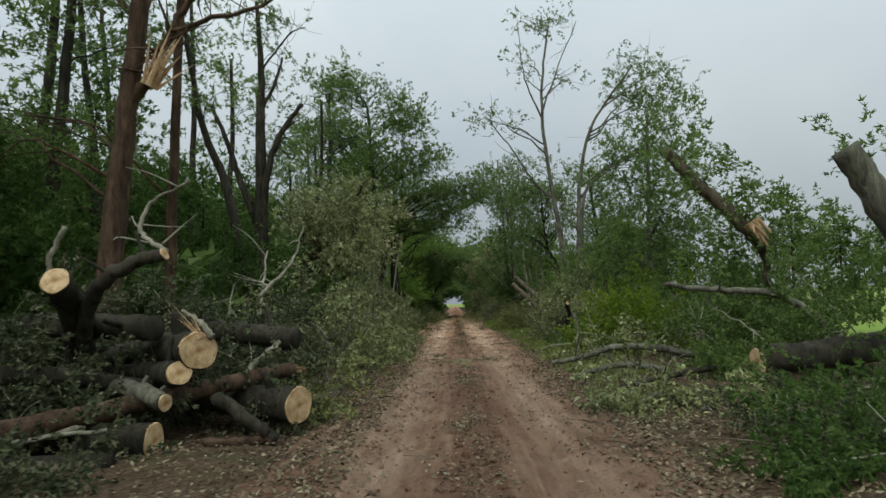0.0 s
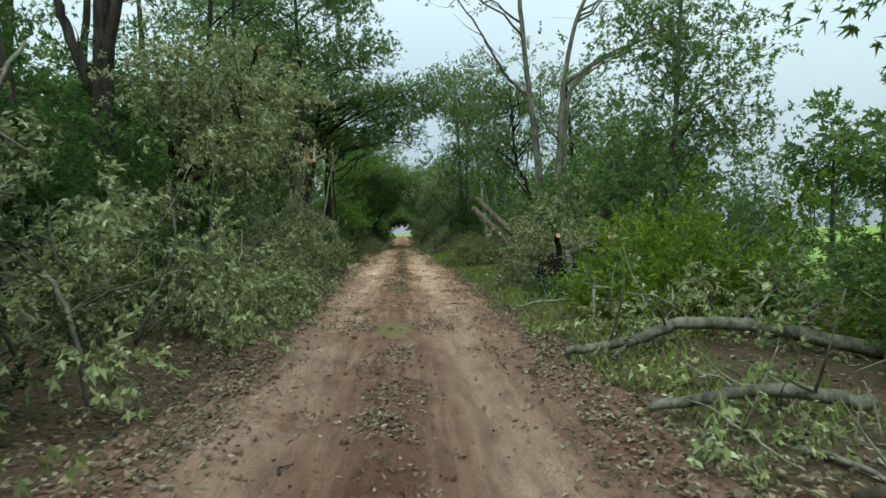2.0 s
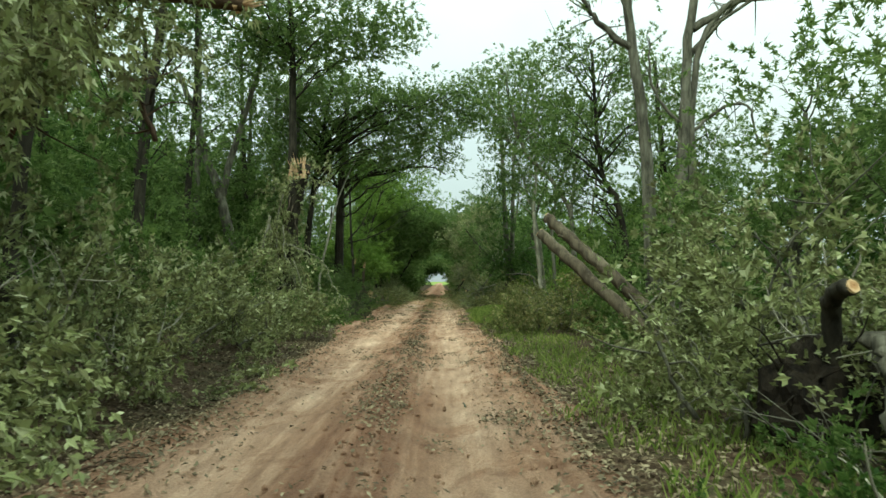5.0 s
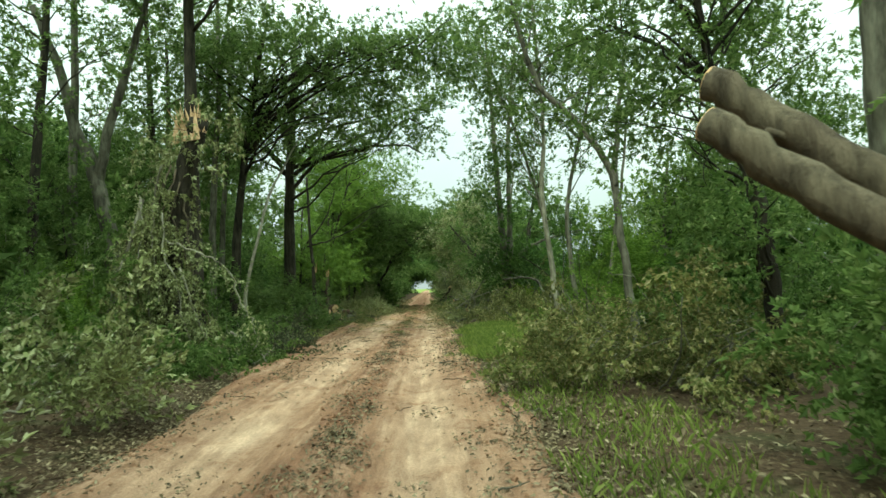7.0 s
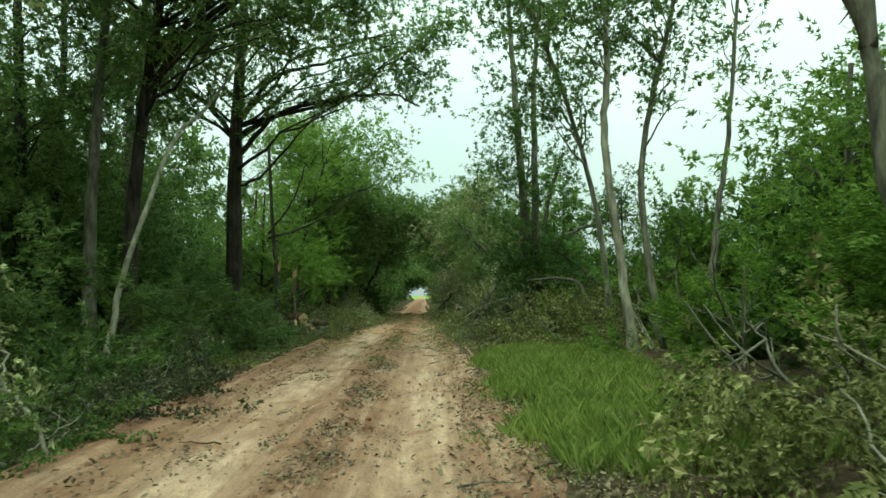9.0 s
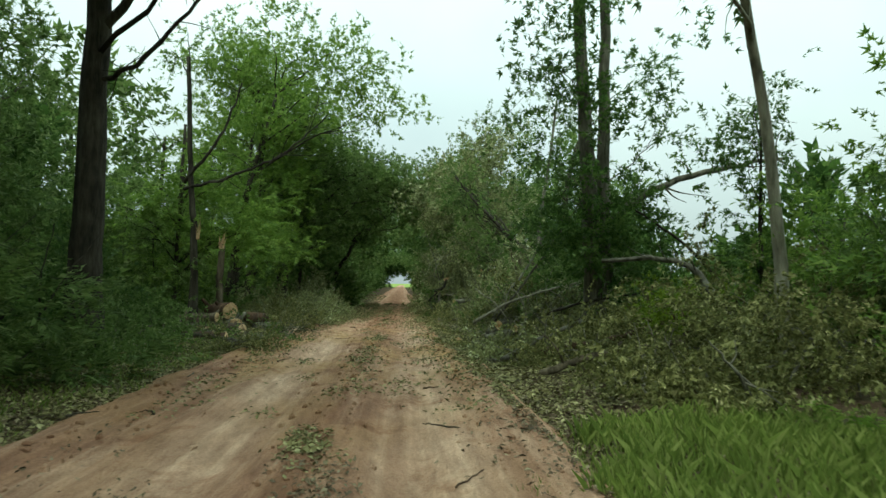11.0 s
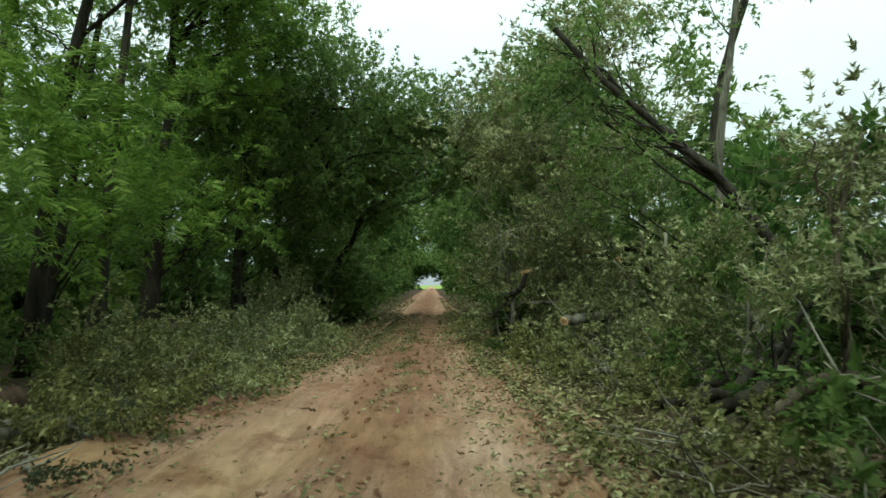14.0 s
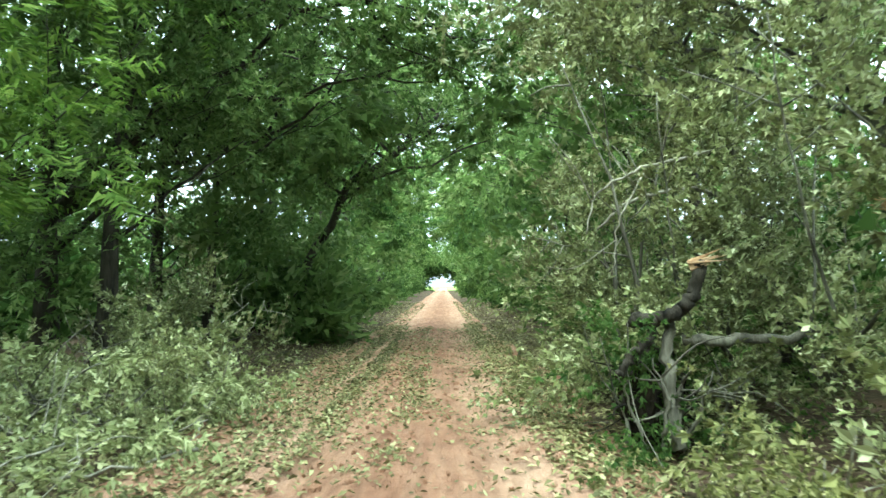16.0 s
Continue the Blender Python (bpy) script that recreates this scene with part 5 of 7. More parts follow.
def uprooted(first, limbs, dark_mass, seed, label):
    """A torn-out stump: one sawn limb, other limbs (points, r0, r1, bark), and a ragged near-black root mass that also
    stands in for the shadowed hollow (centre, radii).
    """
    e = log("uprooted_stump", first[0], first[1], first[2], label, seed, BARK_DARK, (True, False), 0, "stump")
    inv = Matrix.Translation(-Vector(e.location))
    for k, (pts, r0, r1, bark) in enumerate(limbs):
        rng = np.random.default_rng(seed + k)
        o = part("limb", stem_object("limb", [tube(curve(pts, 7, rng, 0.02), r0, r1, 10, rng, 0.05)], bark), e)
        o.matrix_parent_inverse = inv
    (cx, cy, cz), (ax, ay, az) = dark_mass
    lump = bmesh.new()
    bmesh.ops.create_icosphere(lump, subdivisions=4, radius=1.0)
    for v in lump.verts:
        q = v.co.copy()
        f = 1 + 0.25 * noise.noise(q * 2.3) + 0.15 * noise.noise(q * 6.0)
        v.co = Vector((cx + q.x * ax * f, cy + q.y * ay * f, max(0.0, cz + q.z * az * f)))
    me = bpy.data.meshes.new("root_shade_mass")
    lump.to_mesh(me)
    lump.free()
    me.materials.append(ROOT_SHADE)
    o = part("root_shade_mass", new("root_shade_mass", me), e, "near-black root mass standing in for the shaded hollow")
    o.matrix_parent_inverse = inv
    rng = np.random.default_rng(seed + 20)
    for _ in range(44):
        d = unit(rng.normal(0, 1, 3) * (1, 0.8, 0.8))
        a = np.array([cx, cy, cz]) + d * (ax, ay, az) * 0.8
        b = a + d * rng.uniform(0.15, 0.4) + rng.normal(0, 0.08, 3)
        b[2] = max(b[2], 0.05)
        o = part("root", stem_object("root", [tube(curve([a, (a + b) / 2 + rng.normal(0, 0.05, 3), b], 4, rng), rng.uniform(0.008, 0.022), 0.004, 5, rng, 0.1)], ROOT_SHADE), e)
        o.matrix_parent_inverse = inv
    return e


uprooted(([(4.22, 23.45, 1.42), (4.24, 23.68, 1.37), (4.32, 23.9, 1.15), (4.42, 24.05, 0.6)], 0.056, 0.075),
         [([(4.45, 23.5, 1.05), (4.46, 23.4, 0.75), (4.42, 23.35, 0.38), (4.4, 23.3, 0.0)], 0.06, 0.05, BARK_GREY), ([(4.4, 23.6, 0.98), (4.75, 23.5, 1.12), (5.05, 23.5, 1.2)], 0.07, 0.08, BARK_GREY)],
         ((4.38, 24.15, 0.44), (0.5, 0.3, 0.52)), 250, "uprooted stump with one limb sawn short")
log("log", [(5.33, 23.4, 1.41), (5.24, 23.7, 1.3), (4.9, 24.1, 0.9), (4.6, 24.4, 0.2)], 0.085, 0.12, "grey limb sawn off beside the stump", 252, BARK_GREY)
crown_stump = uprooted(([(3.09, 72.9, 1.60), (3.04, 72.9, 1.38), (2.92, 72.9, 1.20), (2.72, 72.95, 1.12), (2.52, 73.0, 1.13)], 0.05, 0.062),
         [([(2.95, 73.0, 0.95), (3.5, 73.0, 0.95), (4.3, 73.1, 1.0)], 0.05, 0.035, BARK_GREY), ([(2.85, 73.0, 1.1), (2.8, 72.9, 0.6), (2.84, 72.8, 0.1)], 0.045, 0.06, BARK_GREY), ([(2.7, 73.0, 1.05), (2.5, 72.9, 0.8), (2.35, 72.8, 0.7)], 0.04, 0.03, BARK_DARK)],
         ((2.8, 73.3, 0.45), (0.3, 0.22, 0.42)), 257, "uprooted stump under the fallen crown, one limb sawn")
splinters(crown_stump, (3.09, 72.88, 1.6), (0.6, -0.25, 0.2), 0.06, 0.24, 258, 8)
log("log", [(4.46, 27.15, 1.45), (5.0, 27.3, 1.25), (6.2, 27.6, 0.8)], 0.06, 0.08, "thin sawn limb end in the hedge", 253, BARK_GREY)
bare_limb([(2.9, 21.4, 0.1), (3.6, 21.2, 0.22), (4.6, 21.0, 0.2)], 0.02, 0.03, "pale limb lying along the verge grass", 254)
LEAN = "pair of broken trees in the hedge"
log("broken_tree", [(3.05, 30.4, 2.30), (3.5, 30.0, 1.8), (4.3, 29.2, 0.9), (5.05, 28.4, 0.02)], 0.088, 0.115, "broken-off trunk leaning towards the road", 255, BARK_BROWN, (True, False), 1, "tree", LEAN)
log("broken_tree", [(3.22, 30.75, 2.60), (3.7, 30.4, 2.1), (4.6, 29.7, 1.1), (5.5, 29.0, 0.02)], 0.095, 0.12, "broken-off trunk leaning towards the road", 256, BARK_BROWN, (True, False), 1, "tree", LEAN)
tree("tree", [([(5.95, 33.2, 0), (5.78, 33.0, 2.8), (5.65, 32.9, 4.9), (5.4, 32.9, 6.8), (5.15, 32.9, 10.0), (5.3, 32.9, 12.8), (5.7, 32.9, 15.0)], 0.17, 0.04)],
     [(5.7, 32.9, 15.6, 1.9, 1.5, 0.4, 60), (4.4, 32.9, 13.3, 0.9, 0.8, 1.0, 18), (6.4, 32.9, 12.8, 0.8, 0.8, 0.9, 12), (2.9, 32.9, 10.4, 1.6, 0.8, 0.7, 26), (5.2, 32.8, 8.0, 0.7, 0.7, 0.7, 22)],
     LEAF_OAK, BARK_GREY, "tall thin tree with a small flat crown", 260, 0.85, "broad", 1.0,
     limbs=[([(5.45, 32.9, 6.4), (4.75, 32.9, 7.0), (4.4, 32.9, 7.5), (3.4, 32.9, 9.2), (2.4, 32.9, 10.6)], 0.085, 0.02), ([(5.15, 32.9, 10.3), (4.4, 32.9, 12.4), (4.2, 32.9, 15.0)], 0.05, 0.015), ([(5.2, 32.9, 10.8), (6.1, 32.9, 13.0), (7.1, 32.9, 15.2)], 0.05, 0.015)])
tree("tree", [([(6.25, 33.4, 0), (6.43, 33.2, 2.8), (6.6, 33.2, 4.4), (6.83, 33.2, 7.2), (7.6, 33.2, 10.0), (9.7, 33.2, 12.8)], 0.19, 0.04), ([(6.6, 33.4, 0), (6.71, 33.2, 3.3), (7.05, 33.2, 6.7), (8.4, 33.2, 8.0), (10.4, 33.4, 8.8)], 0.11, 0.03)],
     [(9.8, 33.3, 12.4, 1.5, 1.4, 1.2, 140), (11.0, 33.3, 10.8, 1.4, 1.3, 1.2, 130), (9.0, 33.3, 10.0, 1.3, 1.3, 0.9, 40), (11.2, 33.3, 8.6, 1.3, 1.3, 1.0, 90)],
     LEAF_OAK, BARK_GREY, "grey forked tree with many bare limbs showing", 261, 0.9, "broad", 0.4, thin=1.2,
     limbs=[([(6.75, 33.2, 4.6), (7.4, 33.2, 5.2), (8.0, 33.2, 5.3), (8.3, 33.2, 4.4)], 0.05, 0.02), ([(6.85, 33.2, 7.0), (7.8, 33.2, 7.6), (9.4, 33.2, 8.4), (10.6, 33.2, 9.8)], 0.09, 0.02), ([(6.6, 33.2, 4.8), (6.0, 33.2, 5.6), (5.9, 33.2, 6.8)], 0.05, 0.015)])
tree("tree", [([(6.2, 35.9, 0), (6.05, 35.8, 2.0), (5.8, 35.7, 3.5), (5.4, 35.7, 4.4), (5.2, 35.7, 7.4)], 0.12, 0.04)],
     [(5.3, 35.7, 6.6, 1.1, 1.1, 1.2, 130), (5.2, 35.7, 4.2, 1.2, 1.1, 1.2, 170), (4.1, 35.6, 5.4, 0.8, 0.8, 1.0, 90), (4.0, 35.8, 7.2, 0.6, 0.6, 0.7, 36), (5.6, 35.7, 2.4, 0.9, 1.0, 0.8, 90), (6.3, 35.7, 5.2, 0.7, 0.8, 0.8, 60)],
     LEAF_OAK, BARK_DARK, "leafy tree crowded in the hedge", 262, 0.72, density=1.0)
tree("tree", [([(7.6, 25.2, 0), (7.6, 25.2, 3.0), (7.9, 25.2, 8.5)], 0.13, 0.04)], [(7.2, 25.0, 3.0, 1.6, 1.4, 1.2, 190), (8.0, 25.0, 4.6, 1.4, 1.3, 1.2, 160), (7.3, 25.2, 6.2, 1.3, 1.2, 1.2, 130), (8.3, 25.2, 7.8, 1.1, 1.0, 0.9, 80), (9.2, 25.0, 5.8, 1.0, 1.0, 0.9, 70)],
     LEAF_OAK, BARK_GREY, "young leafy tree at the pasture edge", 263, 0.9, keep=0.4, heart=0.1)
tree("tree", [([(10.4, 44.6, 0), (10.3, 44.5, 3.0), (9.9, 44.4, 6.0), (9.6, 44.3, 10)], 0.2, 0.07)],
     [(9.4, 44.0, 4.2, 1.4, 1.3, 1.1, 130), (10.6, 44.0, 5.2, 1.5, 1.3, 1.2, 140), (9.2, 44.0, 6.8, 1.6, 1.4, 1.2, 120), (10.8, 44.2, 7.6, 1.6, 1.4, 1.2, 120), (9.8, 44.2, 9.4, 1.7, 1.4, 1.0, 110), (12.0, 44.2, 5.8, 1.3, 1.3, 1.4, 90), (11.8, 44.2, 3.4, 1.2, 1.2, 1.0, 80), (10.2, 44.0, 2.6, 1.4, 1.2, 0.9, 90)],
     LEAF_OAK, BARK_DARK, "dense leafy tree at the back of the hedge", 265, 1.0, keep=0.35, heart=0.08)
tree("tree", [([(7.6, 30.5, 0), (7.5, 30.4, 2.2), (7.7, 30.3, 4.4)], 0.12, 0.04)], [(6.9, 30.2, 2.8, 1.4, 1.4, 1.0, 130), (8.2, 30.4, 3.5, 1.5, 1.4, 0.9, 120), (9.4, 30.6, 3.5, 1.5, 1.4, 0.9, 110), (8.0, 30.4, 4.9, 0.7, 0.7, 0.5, 30), (10.4, 30.6, 3.9, 1.3, 1.2, 0.9, 60)],
     LEAF_OAK, BARK_GREY, "small leafy tree behind the leaning trunks", 264, 1.0)
tree("tree", [([(6.15, 41.5, 0), (6.0, 41.5, 0.9), (5.82, 41.5, 2.6), (5.7, 41.5, 3.9), (5.0, 41.5, 5.05), (4.2, 41.5, 5.9), (3.7, 41.5, 7.6)], 0.11, 0.05)], [(4.6, 41.5, 7.0, 1.2, 1.2, 0.8, 50), (3.7, 41.5, 8.4, 1.2, 1.2, 0.7, 40), (6.2, 41.5, 6.4, 0.9, 0.9, 0.8, 30)],
     LEAF_OAK, BARK_GREY, "bent grey tree leaning out of the hedge", 266, 0.95, keep=1.0, limbs=[([(5.75, 41.5, 3.6), (5.85, 41.5, 4.8), (6.1, 41.5, 6.2)], 0.08, 0.03)])
tree("tree", [([(8.3, 46.0, 0), (8.3, 46.0, 2.0), (8.6, 46, 5.0)], 0.12, 0.04)], [(8.0, 45.6, 2.8, 1.4, 1.2, 1.0, 120), (8.8, 45.8, 4.4, 1.3, 1.2, 0.9, 100)], LEAF_BRIGHT, BARK_GREY, "young fresh green tree at the pasture edge", 267, 1.0)
for k, (pts, r, blobs) in enumerate((
        ([(6.1, 50, 0), (5.95, 50, 1.5), (5.66, 50, 4.7), (5.8, 50, 7.0), (5.6, 50, 11.5)], 0.12, [(5.6, 50, 11.0, 1.5, 1.3, 1.1, 150), (4.6, 50, 8.9, 1.1, 1.0, 1.0, 120), (6.4, 50, 9.2, 1.1, 1.0, 0.9, 90), (5.2, 50, 7.2, 0.8, 0.7, 0.8, 55)]),
        ([(6.9, 54.4, 0), (6.5, 54.2, 3.8), (5.4, 53.6, 7.5), (3.8, 53, 11.5)], 0.10, [(3.6, 53, 11.2, 1.5, 1.3, 1.1, 170), (4.6, 53, 9.0, 1.1, 1.0, 1.0, 120), (5.2, 53, 6.6, 0.9, 0.8, 1.0, 90)]),
        ([(6.9, 50.6, 0), (6.6, 50.5, 4.1), (7.4, 50.5, 7.5), (8.0, 50.4, 10)], 0.09, [(7.8, 50.4, 9.6, 1.2, 1.1, 0.9, 130), (6.9, 50.4, 7.6, 0.9, 0.8, 0.8, 100), (7.5, 50.4, 6.2, 0.7, 0.7, 0.7, 40)]),
        ([(7.6, 50, 0), (8.0, 50, 2.6), (8.4, 50, 4.8), (8.9, 50, 8.6)], 0.09, [(8.9, 50, 8.8, 0.9, 0.9, 0.7, 50), (8.6, 50, 7.0, 0.6, 0.6, 0.6, 26)]))):
    tree("tree", [(pts, r, r * 0.4)], blobs, LEAF_OAK, BARK_PALE if k in (0, 1) else BARK_GREY, "slender pale-trunked tree with a thin crown", 270 + k, 0.95, keep=1.0, group="slender hedge trees")
for k, (x, y, h, blobs) in enumerate(((9.6, 57.4, 3.0, ((-0.8, 1.3, 110), (0.8, 1.7, 110), (-0.2, 2.4, 90))), (10.8, 61.0, 2.4, ((-0.8, 0.9, 110), (0.8, 1.2, 110), (0.0, 1.6, 70))),
                                     (9.0, 53.4, 3.8, ((-0.6, 1.8, 110), (0.6, 2.6, 110), (0.0, 3.4, 80))), (13.0, 58.0, 3.6, ((-0.6, 1.8, 100), (0.6, 2.6, 80))))):
    tree("tree", [([(x, y, 0), (x + 0.1, y, h * 0.5), (x + 0.3, y, h)], 0.1, 0.03)], [(x + dx, y - 0.2, z, 1.3, 1.2, 0.9, n) for dx, z, n in blobs], (LEAF_BRIGHT, LEAF_OAK)[k % 2], BARK_GREY, "young leafy tree behind the hedge", 280 + k, 1.05, group="young trees at the pasture edge", heart=0.1)

tree("tree", [([(8.2, 57.4, 0), (8.15, 57.4, 2.4), (8.2, 57.4, 4.5)], 0.05, 0.02)], [(8.2, 57.4, 2.6, 0.5, 0.5, 0.8, 60), (8.1, 57.4, 3.8, 0.5, 0.5, 0.7, 60), (8.3, 57.4, 5.0, 0.4, 0.4, 0.5, 30)], LEAF_DARK, BARK_DARK, "small dark-leaved tree behind the brush heap", 268, 0.68, keep=0.5)

# ---- second clearing: fallen crowns, ivy-clad tree, log heaps ----
# dark leaf tone is ivy's own and also paints its backlit side
ivy = tree("tree", [([(5.45, 59, 0), (5.35, 59, 2.2), (5.2, 59, 4.6), (5.0, 59, 9.5), (4.8, 59, 14)], 0.27, 0.05), ([(5.6, 59.1, 1.4), (5.62, 59.1, 4.0), (5.75, 59.1, 9.0), (6.2, 59.1, 13)], 0.19, 0.05)],
           [(5.4, 58.7, 1.9, 1.0, 0.8, 1.1, 150), (4.8, 58.6, 3.3, 0.8, 0.6, 0.9, 70), (5.9, 58.5, 3.1, 0.6, 0.5, 0.8, 50), (5.4, 58.4, 4.3, 0.8, 0.5, 0.7, 44), (4.0, 58.8, 5.4, 1.0, 1.0, 1.1, 50), (4.7, 58.7, 6.9, 0.8, 0.7, 0.8, 56), (6.1, 58.8, 5.6, 0.5, 0.5, 0.5, 22), (7.3, 58.6, 4.6, 0.6, 0.5, 0.5, 24), (6.8, 58.8, 6.2, 1.4, 1.2, 1.0, 8), (5.4, 59, 8.4, 1.8, 1.8, 1.2, 26), (4.6, 59, 11.4, 1.6, 1.6, 1.4, 50), (6.6, 59, 11.0, 1.5, 1.5, 1.2, 40)],
           LEAF_DARK, BARK_GREY, "thick twin-stemmed grey tree with ivy round its foot", 300, 1.0, keep=0.3, thin=0.6,
           limbs=[([(5.5, 59, 2.5), (6.6, 58.8, 3.4), (8.2, 58.6, 3.9), (9.4, 58.6, 4.1)], 0.11, 0.03)])
FALL = "fallen crowns beside the road"
for k, (x, y, ax, ay, h, n, leaf, size, kind) in enumerate((
        (4.6, 57.2, 1.2, 1.6, 0.5, 420, LEAF_OLIVE, 0.78, "droop"), (4.6, 52.9, 0.9, 1.1, 0.5, 420, LEAF_OLIVE, 0.75, "droop"), (6.0, 53.4, 1.1, 1.2, 1.0, 520, LEAF_OLIVE, 0.78, "droop"), (4.6, 62.4, 1.3, 1.6, 1.1, 420, LEAF_OAK, 1.0, "broad"), (6.2, 62.6, 1.7, 2.4, 2.2, 520, LEAF_OAK, 1.0, "broad"),
        (5.4, 55.4, 1.8, 2.0, 0.9, 840, LEAF_OLIVE, 0.75, "droop"), (7.3, 56.2, 1.9, 2.2, 1.7, 900, LEAF_OLIVE, 0.8, "droop"), (4.6, 58.2, 1.1, 1.4, 0.4, 360, LEAF_OLIVE, 0.75, "droop"),
        (6.0, 66.8, 1.6, 1.7, 2.0, 520, LEAF_OAK, 1.0, "broad"), (5.4, 69.9, 1.6, 1.5, 2.2, 900, LEAF_WILT, 0.8, "broad"), (4.8, 72.8, 1.6, 1.8, 5.6, 1500, LEAF_WILT, 0.84, "broad"),
        (6.6, 71.6, 1.5, 2.0, 2.7, 560, LEAF_OAK, 1.0, "broad"), (4.6, 77.2, 1.6, 1.8, 5.4, 1300, LEAF_WILT, 0.88, "broad"), (6.8, 76.0, 1.9, 2.4, 3.6, 560, LEAF_OAK, 1.0, "broad"),
        (2.85, 73.1, 0.5, 0.4, 0.8, 240, LEAF_DARK, 0.6, "droop"), (3.2, 70.4, 0.7, 1.5, 0.18, 200, LEAF_OLIVE, 0.66, "droop"), (5.2, 64.8, 0.9, 0.8, 1.7, 260, LEAF_DARK, 0.9, "broad"), (6.7, 65.2, 1.3, 1.2, 2.9, 420, LEAF_DARK, 1.0, "broad"), (3.6, 67.0, 0.7, 1.6, 0.18, 180, LEAF_OLIVE, 0.66, "droop"), (3.9, 61.3, 0.6, 0.6, 0.9, 120, LEAF_WILT, 0.85, "broad"), (4.9, 60.6, 0.8, 0.6, 1.0, 150, LEAF_WILT, 0.85, "broad"), (3.4, 63.6, 0.8, 1.6, 0.2, 200, LEAF_OLIVE, 0.64, "droop"), (3.2, 57.6, 0.6, 2.0, 0.2, 160, LEAF_WILT, 0.9, "droop"), (3.7, 69.4, 1.0, 1.6, 0.4, 360, LEAF_OLIVE, 0.68, "droop"), (3.6, 75.4, 0.9, 1.6, 0.8, 260, LEAF_WILT, 0.9, "droop"), (5.0, 80.6, 1.8, 2.4, 3.4, 600, LEAF_OAK, 1.1, "broad"),
        (-2.8, 66.8, 1.1, 2.0, 0.45, 520, LEAF_OLIVE, 0.66, "droop"), (-3.4, 70.6, 1.7, 2.2, 0.6, 640, LEAF_WILT, 0.72, "droop"), (-3.0, 74.6, 1.6, 2.0, 0.8, 760, LEAF_WILT, 0.78, "droop"),
        # dark-leaved heap at y 60.6 fills in the shaded hollow under the tree
        (-3.4, 78.2, 1.5, 2.0, 1.3, 520, LEAF_WILT, 1.0, "broad"), (-4.8, 61.0, 0.8, 1.4, 0.4, 200, LEAF_OAK, 0.9, "droop"), (-3.9, 58.4, 0.8, 1.3, 0.35, 240, LEAF_OAK, 0.85, "droop"), (-4.7, 59.6, 0.9, 1.2, 0.5, 240, LEAF_OAK, 0.9, "broad"), (-4.0, 55.6, 0.9, 1.5, 0.3, 260, LEAF_OAK, 0.85, "broad"), (-3.3, 61.0, 0.4, 0.6, 0.28, 90, LEAF_OAK, 0.75, "droop"), (-3.9, 62.4, 0.5, 0.4, 0.3, 90, LEAF_OAK, 0.75, "droop"), (6.9, 60.6, 1.5, 1.2, 1.6, 420, LEAF_DARK, 1.0, "droop"), (9.6, 58.4, 1.6, 1.8, 1.2, 300, LEAF_DARK, 1.0, "droop"),
        (3.5, 74.9, 1.4, 1.5, 5.4, 1300, LEAF_WILT, 0.84, "broad"), (4.8, 67.6, 1.3, 1.2, 1.9, 760, LEAF_WILT, 0.76, "broad"), (-2.3, 70.0, 0.9, 1.5, 0.4, 320, LEAF_WILT, 0.68, "droop"), (-1.9, 73.2, 0.8, 1.6, 0.4, 240, LEAF_PALE, 0.85, "droop"), (-3.4, 68.8, 1.2, 1.2, 0.35, 320, LEAF_OLIVE, 0.66, "droop"), (-5.0, 72.4, 1.4, 2.0, 0.8, 480, LEAF_WILT, 0.75, "broad"),
        (3.2, 59.0, 0.7, 0.4, 0.06, 130, LEAF_OLIVE, 0.52, "droop"), (5.3, 59.7, 0.8, 0.5, 0.4, 300, LEAF_OLIVE, 0.65, "droop"), (4.6, 61.4, 0.9, 0.6, 1.7, 420, LEAF_OLIVE, 0.68, "droop"), (5.6, 60.8, 0.9, 0.6, 2.3, 460, LEAF_WILT, 0.7, "droop"), (6.8, 59.6, 1.0, 0.7, 1.2, 360, LEAF_WILT, 0.7, "droop"),
        (5.7, 54.7, 0.9, 0.8, 0.9, 340, LEAF_LIME, 0.7, "droop"), (6.7, 56.0, 1.0, 0.9, 1.5, 340, LEAF_LIME, 0.72, "droop"), (3.75, 69.85, 0.4, 0.4, 0.8, 200, LEAF_WILT, 0.7, "droop"), (4.5, 70.2, 0.6, 0.5, 0.95, 240, LEAF_WILT, 0.7, "droop"),
        (-2.35, 42.3, 0.55, 0.9, 0.35, 260, LEAF_OAK, 0.62, "droop"), (-2.4, 44.4, 0.6, 1.3, 0.45, 380, LEAF_DULL, 0.65, "droop"), (-2.5, 46.8, 0.6, 1.3, 0.45, 340, LEAF_DULL, 0.65, "droop"), (-3.1, 43.2, 0.7, 1.0, 0.7, 340, LEAF_OAK, 0.7, "droop"), (-5.6, 40.4, 0.9, 0.9, 1.2, 300, LEAF_BRIGHT, 0.8, "fine"), (-6.6, 41.4, 1.1, 1.0, 2.4, 380, LEAF_BRIGHT, 0.85, "fine"), (-7.4, 43.2, 1.1, 1.0, 3.6, 380, LEAF_BRIGHT, 0.9, "fine"),
        (-2.1, 59.4, 0.5, 1.2, 0.12, 220, LEAF_OLIVE, 0.6, "droop"), (-1.9, 61.8, 0.4, 1.0, 0.06, 90, LEAF_OAK, 0.52, "droop"), (-2.0, 65.9, 0.6, 1.1, 0.3, 300, LEAF_OLIVE, 0.62, "droop"), (-1.95, 63.4, 0.4, 0.8, 0.06, 80, LEAF_DULL, 0.52, "droop"), (-1.9, 67.9, 0.6, 1.2, 0.22, 280, LEAF_WILT, 0.62, "droop"))):
